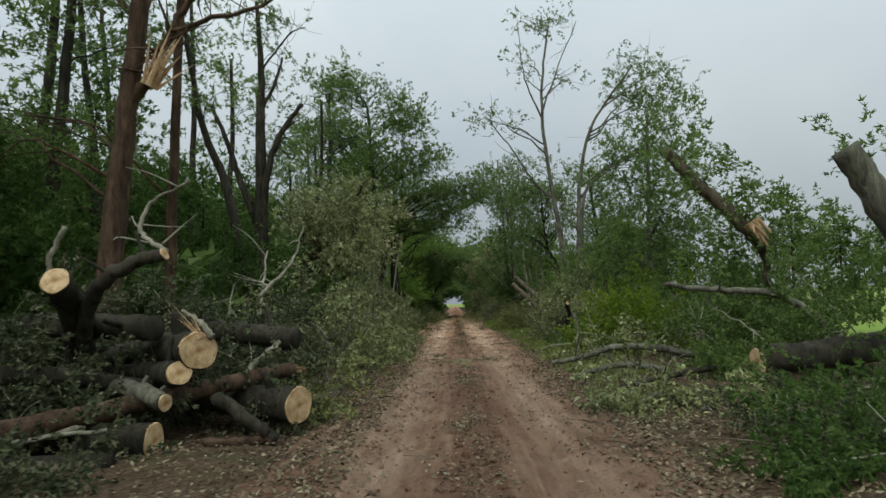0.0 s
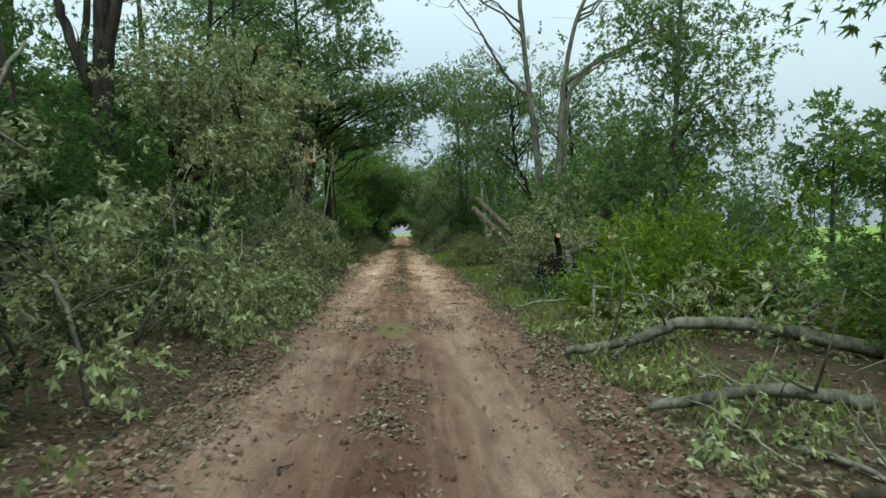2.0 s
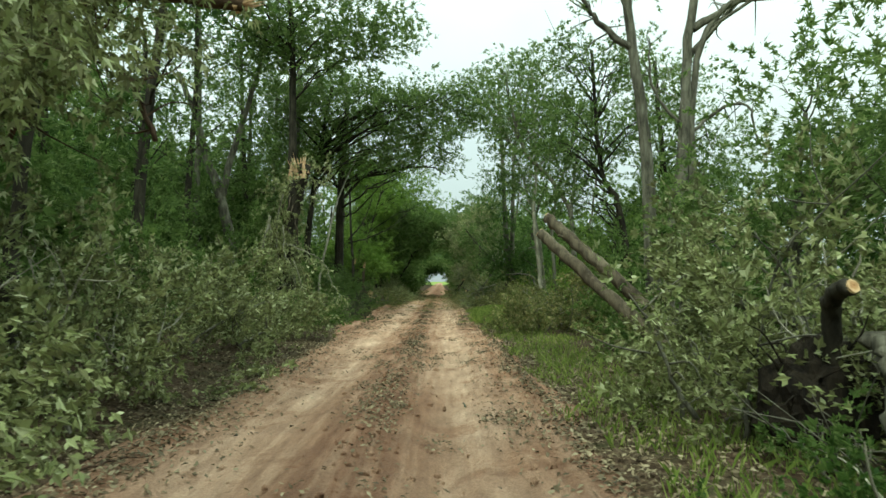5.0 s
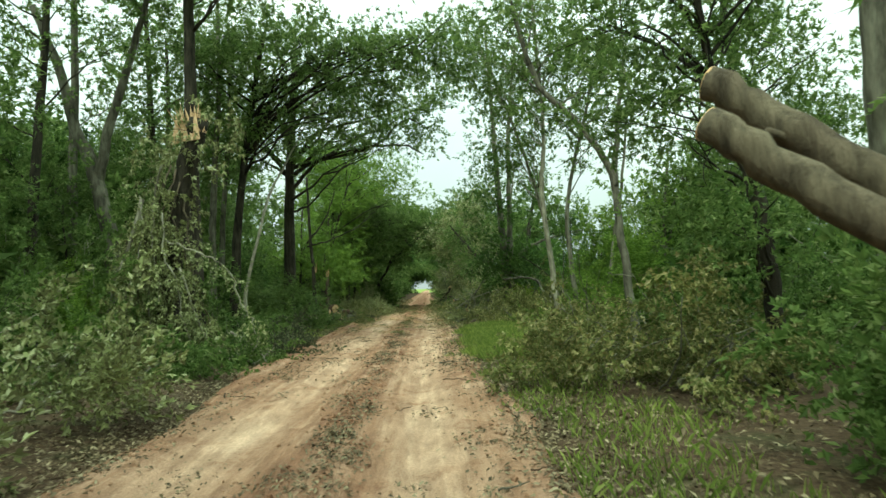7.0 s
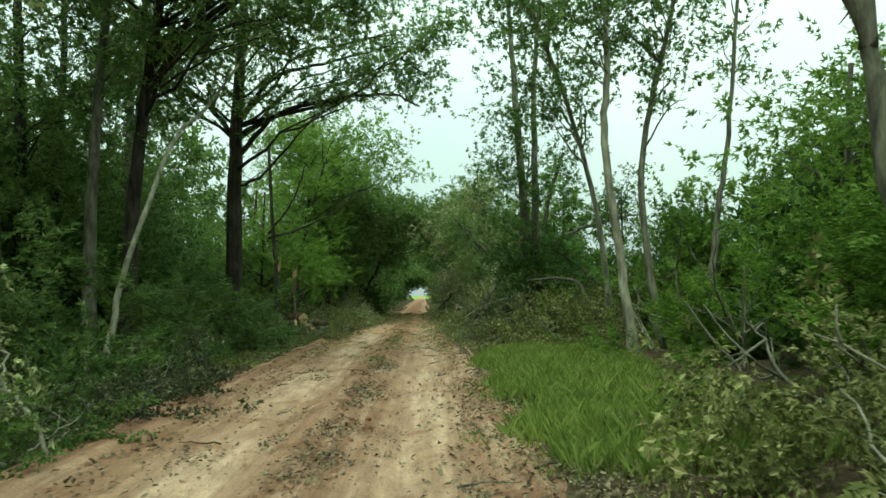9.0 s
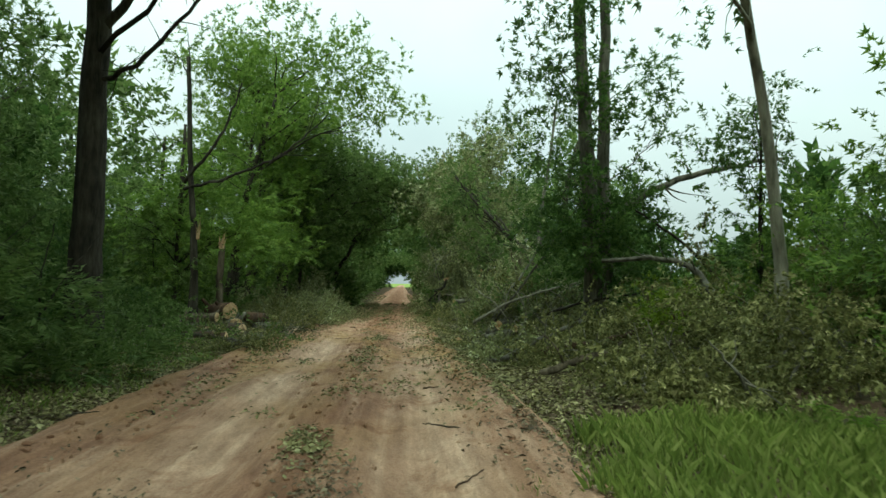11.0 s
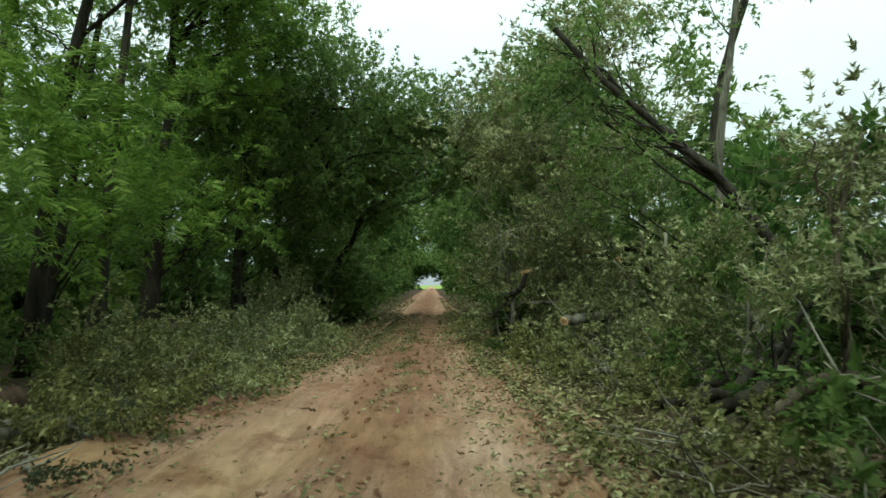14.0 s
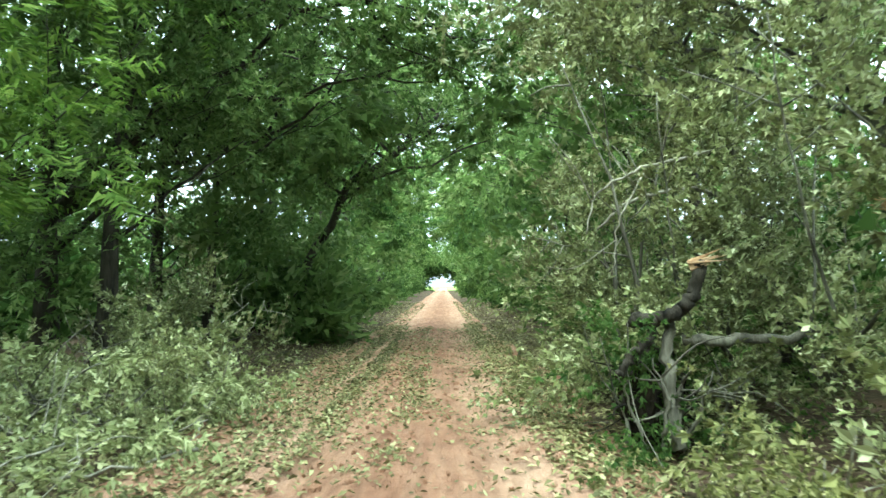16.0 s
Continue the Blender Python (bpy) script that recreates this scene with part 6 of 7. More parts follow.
    shrub("brush_heap", (x, y, 0), (ax, ay, h), n, leaf, (BARK_GREY, BARK_PALE)[k % 2], "pale green crown of a fallen tree, leaves wilting" if leaf is LEAF_WILT else "low heap of faded leafy branches by the road" if leaf is LEAF_PALE else "olive heap of dying cut branches by the road" if leaf is LEAF_OLIVE else "dull dark heap of brush at the road edge" if leaf is LEAF_DULL else ("dark leaves hanging round an uprooted stump" if x < 4 else "dark drooping tangle of broken boughs") if leaf is LEAF_DARK else "green tangle of fallen leafy limbs", 320 + k, size, kind,
          "brush heap", FALL, 9)
CUTS = "sawn limbs in the fallen crowns"
log("log", [(3.55, 60.6, 0.43), (4.0, 61.3, 0.55), (5.2, 62.2, 1.0)], 0.11, 0.13, "grey sawn limb end facing the road", 350, BARK_GREY, group=CUTS)
log("log", [(3.85, 60.1, 0.40), (4.3, 60.5, 0.42), (5.3, 61.0, 0.5)], 0.085, 0.1, "thin grey sawn limb end facing the road", 351, BARK_GREY, group=CUTS)
log("log", [(3.25, 60.5, 0.12), (3.7, 60.7, 0.2), (4.2, 60.9, 0.25)], 0.11, 0.12, "short thick log lying in the leaf litter", 352, BARK_GREY, (False, False), 0, group=CUTS)
log("log", [(3.18, 69.35, 0.76), (3.8, 69.9, 0.78), (4.8, 70.6, 0.8)], 0.075, 0.10, "sawn limb with a pale round end", 353, BARK_GREY, group=CUTS)
log("log", [(4.19, 69.6, 1.90), (4.8, 70.1, 1.85), (5.9, 70.9, 1.4)], 0.05, 0.08, "sawn limb end high in the fallen crown", 354, BARK_DARK, group=CUTS)
log("log", [(4.13, 69.6, 1.72), (4.7, 70.0, 1.55), (5.6, 70.6, 1.1)], 0.05, 0.07, "thin sawn limb end high in the fallen crown", 357, BARK_DARK, group=CUTS)
torn_limb = log("log", [(4.34, 72.4, 1.94), (4.9, 72.6, 1.9), (5.8, 72.9, 1.5)], 0.08, 0.1, "limb with a torn orange end in the fallen crown", 358, BARK_DARK, (False, False), 1, group=CUTS)
splinters(torn_limb, (4.4, 72.4, 1.94), (-0.9, -0.2, 0.15), 0.09, 0.35, 359, 12)
log("log", [(4.40, 70.45, 1.55), (4.5, 70.9, 1.3), (4.7, 71.4, 0.5), (4.6, 71.6, 0.0)], 0.09, 0.15, "dark bent limb sawn off above the road", 355, BARK_DARK, group=CUTS)
log("log", [(5.2, 54.0, 0.42), (5.7, 54.6, 0.5), (6.6, 55.4, 0.6)], 0.08, 0.09, "thin sawn log in the brush", 356, BARK_DARK, group=CUTS)
for k, (pts, r0, r1, bark, lab) in enumerate((
        ([(3.3, 60.8, 0.25), (3.73, 61.5, 0.9), (4.6, 62.0, 2.0), (5.0, 61.9, 2.8)], 0.045, 0.02, BARK_GREY, "long grey limb slanting up into the fallen crown"),
        ([(3.4, 61.0, 0.4), (4.0, 60.3, 1.3), (4.6, 59.6, 2.3), (5.1, 58.8, 3.2)], 0.032, 0.014, BARK_GREY, "grey bough slanting up to the ivy-clad trunk"),
        ([(3.9, 60.6, 0.2), (4.6, 59.6, 0.8), (5.4, 58.6, 1.1), (6.6, 57.8, 1.3)], 0.035, 0.018, BARK_DARK, "dark bough lying low under the tree"),
        ([(8.3, 57.6, 0.2), (7.6, 57.8, 1.4), (6.8, 58.0, 2.3), (6.0, 58.2, 2.9)], 0.045, 0.02, BARK_DARK, "dark broken bough leaning on the trunk"),
        ([(3.2, 61.0, 0.15), (4.2, 60.8, 0.62), (5.4, 60.4, 0.95)], 0.05, 0.03, BARK_PALE, "pale limb lying in the brush"),
        ([(4.99, 57.2, 1.84), (5.94, 57.0, 1.89), (6.45, 56.6, 1.7), (6.6, 56.0, 1.2), (7.2, 55.6, 0.3)], 0.04, 0.075, BARK_GREY, "grey limb arching over the brush heap"),
        ([(3.6, 55.9, 0.3), (4.6, 55.3, 0.55), (5.6, 55.0, 0.95)], 0.06, 0.04, BARK_RED, "split reddish limb in the brush heap"),
        ([(3.2, 58.3, 0.1), (3.6, 58.2, 0.35), (3.75, 58.2, 0.9), (3.5, 58.2, 1.3)], 0.025, 0.012, BARK_PALE, "thin pale sapling standing in the litter"),
        ([(2.95, 60.3, 1.3), (3.35, 60.3, 1.02), (3.7, 60.3, 0.6)], 0.012, 0.02, BARK_PALE, "pale bare branch hanging over the logs"),
        ([(3.2, 68.8, 0.12), (3.9, 69.0, 0.2), (4.8, 69.5, 0.2)], 0.05, 0.08, BARK_GREY, "grey limb among the litter"),
        ([(2.95, 71.0, 0.12), (3.5, 70.5, 0.25), (3.9, 70.0, 0.15)], 0.045, 0.06, BARK_GREY, "crooked grey limb among the litter"),
        ([(4.5, 68.5, 2.05), (4.54, 68.5, 1.43), (4.4, 68.5, 0.6), (4.36, 68.5, 0.05)], 0.022, 0.03, BARK_PALE, "thin pale bent stem by the brush"),
        ([(2.95, 60.6, 0.5), (3.8, 60.5, 0.98), (4.7, 60.4, 1.27), (6.2, 60.6, 1.6)], 0.042, 0.02, BARK_PALE, "long grey limb resting on the brush"),
        ([(2.7, 59.6, 0.08), (3.4, 59.7, 0.16), (4.4, 59.5, 0.2)], 0.05, 0.06, BARK_GREY, "grey limb flat in the leaf litter"),
        ([(3.0, 56.4, 0.1), (3.6, 56.8, 0.35), (4.6, 57.0, 0.75)], 0.05, 0.035, BARK_GREY, "grey limb lying on the leafy heap"),
        ([(3.3, 54.6, 0.1), (4.1, 54.4, 0.4), (5.2, 54.0, 0.6)], 0.06, 0.05, BARK_BROWN, "brown limb lying through the leafy heap"),
        ([(3.5, 65.0, 0.08), (3.9, 64.7, 0.38), (4.5, 64.9, 0.42), (5.2, 64.6, 0.30)], 0.06, 0.09, BARK_DARK, "dark crooked limb in the tangle by the road"),
        ([(3.7, 64.4, 0.10), (4.3, 64.3, 0.55), (4.9, 64.0, 0.45), (5.5, 63.6, 0.9)], 0.05, 0.08, BARK_BROWN, "brown crooked limb in the tangle by the road"),
        ([(3.4, 65.8, 0.10), (4.0, 65.5, 0.25), (4.6, 65.6, 0.65), (5.3, 65.4, 0.9)], 0.05, 0.075, BARK_DARK, "dark limb rising out of the tangle"),
        ([(3.9, 66.3, 0.08), (4.4, 65.7, 0.45), (4.8, 65.0, 0.30), (5.0, 64.2, 0.06)], 0.055, 0.07, BARK_DARK, "dark bent limb across the tangle"),
        ([(4.2, 64.9, 0.05), (4.3, 65.0, 0.6), (4.7, 65.2, 1.1), (5.3, 65.1, 1.5)], 0.04, 0.02, BARK_DARK, "dark branch standing out of the tangle"),
        ([(3.6, 73.9, 2.7), (2.95, 73.9, 2.55), (2.5, 73.9, 2.3), (2.35, 73.8, 1.9)], 0.02, 0.007, BARK_PALE, "thin pale branch hanging over the stump"),
        ([(2.95, 73.9, 2.5), (2.7, 73.9, 2.0), (2.62, 73.9, 1.5)], 0.014, 0.006, BARK_PALE, "thin pale twig hanging over the stump"),
        ([(3.5, 68.6, 0.12), (4.2, 68.5, 0.3), (5.2, 68.3, 0.25)], 0.045, 0.06, BARK_GREY, "grey limb half sunk in green litter"),
        ([(4.54, 68.5, 1.35), (4.62, 68.5, 1.0), (4.7, 68.5, 0.7), (4.8, 68.5, 0.05)], 0.02, 0.025, BARK_PALE, "forked pale stem beside the brush"),
        ([(2.95, 67.5, 0.2), (3.8, 67.5, 0.25), (4.9, 67.4, 0.3)], 0.04, 0.06, BARK_GREY, "grey limb across the green litter"),
        ([(3.3, 67.9, 0.1), (4.0, 68.1, 0.3), (4.8, 68.2, 0.35)], 0.03, 0.05, BARK_BROWN, "brown limb half sunk in green litter"),
        ([(3.7, 77.2, 5.9), (4.05, 76.2, 4.7), (4.4, 76, 3.9), (5.0, 75.8, 2.0), (5.3, 75.6, 0)], 0.085, 0.14, BARK_DARK, "grey leaning trunk with a snapped top"),
        ([(2.6, 74.4, 2.0), (3.0, 74.4, 2.3), (3.7, 74.4, 2.4), (4.4, 74.8, 2.1)], 0.012, 0.03, BARK_PALE, "thin pale branches hanging towards the road"),
        ([(-2.2, 60.2, 0.08), (-3.0, 60.5, 0.2), (-3.9, 60.3, 0.25)], 0.03, 0.04, BARK_GREY, "grey branch at the foot of the wood"),
        ([(-1.95, 42.1, 0.05), (-2.3, 42.4, 0.4), (-3.0, 43.0, 0.7)], 0.02, 0.03, BARK_PALE, "pale crooked branch reaching towards the road"),
        ([(-2.0, 24.8, 0.1), (-2.6, 25.4, 0.6), (-3.0, 26.2, 1.5)], 0.02, 0.035, BARK_PALE, "pale bare stick in the brush heap"),
        ([(-1.95, 14.5, 0.1), (-2.1, 14.6, 0.7), (-2.4, 14.8, 1.2), (-3.0, 15.0, 1.4)], 0.018, 0.026, BARK_GREY, "thin grey forked branch hanging from the brush"),
        ([(-3.4, 14.0, 1.9), (-2.9, 14.6, 2.6), (-2.75, 15.2, 3.4)], 0.045, 0.015, BARK_PALE, "pale branch rising out of the brush"))):
    bare_limb(pts, r0, r1, lab, 370 + k, bark, 5)
tree("tree", [([(4.75, 64.8, 0), (4.7, 64.7, 1.0), (4.68, 64.7, 1.8), (4.95, 64.7, 2.6)], 0.036, 0.014)], [(4.9, 64.7, 2.4, 0.5, 0.5, 0.35, 50), (4.6, 64.6, 1.7, 0.5, 0.5, 0.5, 50)], LEAF_WILT, BARK_BROWN, "small thin tree with few wilting leaves", 345, 0.66, keep=0.5,
     limbs=[([(4.68, 64.7, 1.8), (4.55, 64.7, 2.2), (4.5, 64.7, 2.6)], 0.02, 0.009)])
tree("leaning_tree", [([(6.6, 68.6, 0), (6.2, 68.6, 1.7), (5.4, 68.6, 2.8), (4.98, 68.6, 3.2), (4.0, 69.0, 4.3), (3.1, 69.4, 5.5)], 0.10, 0.045)],
     [(3.4, 69.1, 5.1, 0.6, 0.5, 0.5, 50), (4.0, 68.8, 3.4, 0.4, 0.4, 0.4, 22), (3.3, 70.2, 4.7, 0.5, 0.5, 0.6, 30), (3.6, 70.2, 3.7, 0.5, 0.5, 0.5, 26), (4.4, 69.8, 2.6, 0.8, 0.6, 0.5, 70)], LEAF_OAK, BARK_DARK, "dark leafy tree leaning over with a snapped top", 346, 0.9)
tree("fallen_tree", [([(7.4, 75.6, 0), (6.6, 75.4, 2.6), (5.4, 75.2, 4.8), (4.2, 75.0, 6.6)], 0.18, 0.06)],
     [(4.2, 75.0, 6.3, 1.5, 1.3, 1.1, 190), (5.4, 74.6, 7.0, 1.2, 1.2, 0.9, 80), (3.1, 76.0, 5.3, 1.1, 1.2, 1.0, 130), (5.6, 74.0, 4.4, 1.0, 1.0, 0.8, 80), (4.6, 74.2, 4.9, 1.2, 1.1, 0.9, 120)], LEAF_WILT, BARK_GREY,
     "tall toppled tree whose pale wilting crown leans to the road", 347, 1.0, "broad", 0.4, heart=0.05)
SMALL = "small heap of sawn logs below the wood"
log("log", [(-3.47, 63.85, 0.62), (-3.9, 64.4, 0.62), (-4.3, 64.9, 0.55)], 0.23, 0.21, "short sawn log on top of the small heap", 390, BARK_RED, group=SMALL)
log("log", [(-3.77, 63.65, 0.32), (-4.2, 63.9, 0.3), (-4.8, 64.2, 0.28)], 0.13, 0.13, "thin sawn log in the small heap", 391, BARK_GREY, group=SMALL)
log("log", [(-3.25, 63.6, 0.22), (-3.5, 64.1, 0.22), (-3.8, 64.6, 0.22)], 0.22, 0.2, "mossy grey log at the heap's foot", 392, BARK_GREY, group=SMALL)
log("log", [(-3.55, 62.9, 0.17), (-4.0, 63.0, 0.17), (-4.5, 63.2, 0.17)], 0.15, 0.15, "grey log lying across the heap's front", 393, BARK_GREY, group=SMALL)
log("log", [(-3.5, 61.9, 0.17), (-3.9, 62.2, 0.17), (-4.4, 62.4, 0.16)], 0.17, 0.16, "reddish sawn log half covered by leaves", 394, BARK_RED, group=SMALL)
log("log", [(-2.95, 64.6, 0.15), (-2.7, 65.0, 0.14), (-2.4, 65.5, 0.12)], 0.12, 0.1, "grey log rolled beside the small heap", 395, BARK_GREY, (False, False), 0, group=SMALL)

log("log", [(-3.0, 63.3, 0.16), (-3.5, 63.5, 0.17), (-4.1, 63.6, 0.2)], 0.16, 0.15, "mossy brown log at the front of the small heap", 396, BARK_BROWN, group=SMALL)
log("log", [(-3.15, 64.5, 0.42), (-3.0, 64.9, 0.4), (-2.8, 65.4, 0.35)], 0.15, 0.14, "dark log behind the small heap", 397, BARK_RED, (False, False), 0, group=SMALL)
log("log", [(-2.72, 60.6, 0.16), (-3.3, 60.7, 0.17), (-4.2, 60.9, 0.18)], 0.13, 0.12, "reddish sawn log lying by the road edge", 398, BARK_RED, group=SMALL)
log("log", [(-3.1, 61.3, 0.16), (-3.8, 61.5, 0.17), (-4.6, 61.6, 0.18)], 0.13, 0.13, "grey log lying in the green litter", 399, BARK_GREY, group=SMALL)
log("log", [(-3.7, 63.4, 0.47), (-4.2, 63.6, 0.45), (-4.9, 63.8, 0.4)], 0.13, 0.13, "brown sawn log on the small heap", 389, BARK_BROWN, group=SMALL)

# ---- bright maples and the dark avenue that closes over the road ----
AVENUE = "avenue trees closing over the road"
for k, (pts, r, blobs, leaf, kind, size) in enumerate((
        ([(-6.0, 66.5, 0), (-5.8, 66.4, 2), (-5.6, 66.3, 6.4)], 0.11, [(-4.8, 66.0, 3.8, 1.5, 1.3, 0.7, 85), (-4.0, 65.8, 2.6, 1.4, 1.2, 0.6, 90), (-5.8, 66.0, 2.2, 1.2, 1.2, 0.8, 80), (-3.4, 66.2, 3.2, 1.0, 1.0, 0.4, 40), (-5.2, 66.6, 4.9, 1.3, 1.2, 0.5, 70), (-6.9, 66.2, 3.6, 1.4, 1.3, 0.7, 80)], LEAF_BRIGHT, "fine", 1.0),
        ([(-5.4, 70.0, 0), (-4.9, 70.0, 2.5), (-4.3, 70.0, 6)], 0.12, [(-4.0, 69.6, 4.4, 1.4, 1.4, 0.8, 110), (-3.6, 69.2, 2.6, 1.2, 1.2, 0.6, 90), (-5.2, 69.8, 5.6, 1.5, 1.4, 0.9, 75)], LEAF_BRIGHT, "fine", 1.0),
        ([(-5.0, 69.2, 0), (-4.4, 69.0, 4), (-3.2, 68.5, 8)], 0.14, [(-0.9, 68.2, 9.0, 1.5, 1.4, 1.1, 90), (-2.6, 68.4, 9.9, 1.6, 1.4, 1.0, 80), (0.5, 68.6, 7.9, 1.0, 1.1, 0.7, 50), (-3.2, 68.2, 7.6, 1.8, 1.6, 1.0, 80), (-5.0, 68.4, 7.2, 1.6, 1.4, 1.0, 80)], LEAF_BRIGHT, "broad", 1.1),
        ([(-5.6, 75.0, 0), (-5.3, 75.0, 4), (-4.8, 75.0, 10)], 0.18, [(-4.3, 74.6, 10.4, 1.6, 1.4, 0.9, 90), (-6.6, 74.8, 11.0, 1.6, 1.4, 0.9, 90), (-2.2, 74.6, 8.8, 1.4, 1.3, 0.9, 90), (-4.6, 75, 6.0, 2.0, 1.8, 1.3, 151), (-3.6, 75, 8.6, 2.0, 1.8, 1.3, 151), (-6.2, 75, 9.2, 1.8, 1.8, 1.3, 110), (-4.2, 74.6, 3.6, 1.6, 1.5, 0.9, 120)], LEAF_BRIGHT, "fine", 1.2),
        ([(-6.5, 80.0, 0), (-6.5, 80.0, 5), (-6.0, 80.0, 11)], 0.2, [(-5.6, 79.6, 5.0, 2.2, 2.0, 1.3, 151), (-4.0, 79.8, 7.4, 2.2, 2.0, 1.3, 151), (-5.8, 80, 9.6, 2.2, 2.0, 1.2, 110), (-1.9, 80, 7.4, 1.6, 1.5, 1.0, 130), (0.0, 80.6, 6.9, 1.6, 1.3, 0.9, 140), (1.8, 80.8, 6.8, 1.5, 1.3, 0.8, 130), (-0.8, 86, 7.3, 1.8, 1.6, 0.8, 90), (0.9, 88, 7.4, 2.2, 1.7, 0.9, 110)], LEAF_OAK, "broad", 1.25),
        ([(-2.9, 85.5, 0), (-2.7, 85.3, 2.0), (-2.0, 85.2, 3.1), (-1.5, 85.1, 4.2), (-0.3, 85.0, 4.9), (0.9, 85.0, 6.0)], 0.14, [(-1.3, 84.8, 4.6, 1.3, 1.0, 0.7, 90), (-1.8, 85.4, 6.4, 2.2, 1.8, 1.3, 141), (0.6, 85.2, 6.2, 2.0, 1.6, 1.0, 110), (2.6, 86, 7.0, 1.9, 1.6, 0.9, 100), (-3.8, 85.2, 6.0, 1.5, 1.3, 0.9, 70), (-2.4, 87.0, 7.4, 1.9, 1.6, 0.9, 90)], LEAF_OAK, "broad", 1.2),
        ([(9.2, 78.0, 0), (9.3, 78.0, 4), (9.5, 78.0, 6.2), (9.9, 78.0, 7.9), (10.8, 78.0, 10.4)], 0.22, [(9.4, 78.0, 9.6, 1.4, 1.2, 0.9, 30), (11.2, 78.0, 10.0, 1.3, 1.2, 0.9, 30), (8.4, 78.0, 7.4, 0.8, 0.8, 0.7, 16)], LEAF_OAK, "broad", 0.95),
        ([(6.9, 72.1, 0), (6.87, 72, 3.8), (7.25, 72, 6.2), (7.6, 72, 9)], 0.11, [(7.4, 72, 7.4, 1.1, 1.1, 0.8, 16), (6.4, 72, 6.0, 0.8, 0.8, 0.7, 14), (7.9, 72, 9.4, 1.0, 1.0, 0.7, 12)], LEAF_OAK, "broad", 0.95),
        ([(6.0, 80.0, 0), (5.6, 80.0, 4), (4.6, 80.0, 8)], 0.18, [(4.6, 79.6, 6.6, 1.8, 1.8, 1.3, 151), (3.5, 80.2, 7.2, 1.5, 1.5, 0.9, 120), (6.0, 79.6, 5.6, 1.8, 1.8, 1.4, 131), (6.6, 80, 9.2, 1.8, 1.6, 1.1, 90)], LEAF_OAK, "broad", 1.2))):
    tree("tree", [(pts, r, r * 0.4)], blobs, leaf, BARK_DARK if k != 7 else BARK_GREY, ("bright green layered maple below the wood", "broad green roadside tree in full leaf")[0 if leaf in (LEAF_BRIGHT, LEAF_LIME) else 1], 400 + k, size, kind, 0.3, group=AVENUE, heart=0.06)

for k, (pts, blobs, leaf) in enumerate((
        ([(-5.6, 72.4, 0), (-5.2, 72.3, 4), (-4.6, 72.2, 9.5)], [(-5.8, 72.0, 10.4, 1.8, 1.7, 1.1, 170), (-4.2, 72.0, 9.0, 1.6, 1.6, 1.1, 160)], LEAF_BRIGHT),
        ([(-4.6, 78.4, 0), (-4.3, 78.3, 4), (-3.4, 78.2, 9)], [(-3.2, 78.2, 8.8, 1.8, 1.7, 1.3, 190), (-1.8, 78.2, 7.0, 1.5, 1.5, 1.1, 140), (-4.6, 78.0, 6.0, 1.8, 1.6, 1.3, 160), (-4.8, 78.2, 10.2, 1.7, 1.6, 1.1, 140), (-3.2, 78.0, 4.0, 1.4, 1.4, 1.0, 110)], LEAF_OAK))):
    tree("tree", [(pts, 0.16, 0.05)], blobs, leaf, BARK_DARK, "tall full-crowned tree in the closing wood", 440 + k, 1.15, "broad", 0.3, group=AVENUE, heart=0.04)
for k, (x, y, leaf) in enumerate(((-5.6, 82.6, LEAF_OAK), (-4.9, 88.4, LEAF_OAK), (-6.8, 77.6, LEAF_OAK), (-7.9, 72.6, LEAF_BRIGHT))):
    tree("tree", [([(x, y, 0), (x + 0.1, y, 3.5), (x + 0.4, y, 7.5)], 0.17, 0.06)], [(x + dx, y + dy, z, 1.8, 1.6, 1.2, n) for dx, dy, z, n in ((0.6, 0, 2.6, 85), (-0.8, 0.3, 4.2, 75), (1.2, -0.3, 5.2, 85), (0.0, 0.2, 6.8, 75), (1.6, 0.3, 7.8, 65))[:2 if leaf is LEAF_BRIGHT else 5]],
         leaf, BARK_DARK, "dense dark tree crowding the avenue" if leaf is LEAF_DARK else "dense green tree crowding the avenue", 430 + k, 1.3, "broad", 0.4, group=AVENUE, heart=0.05)

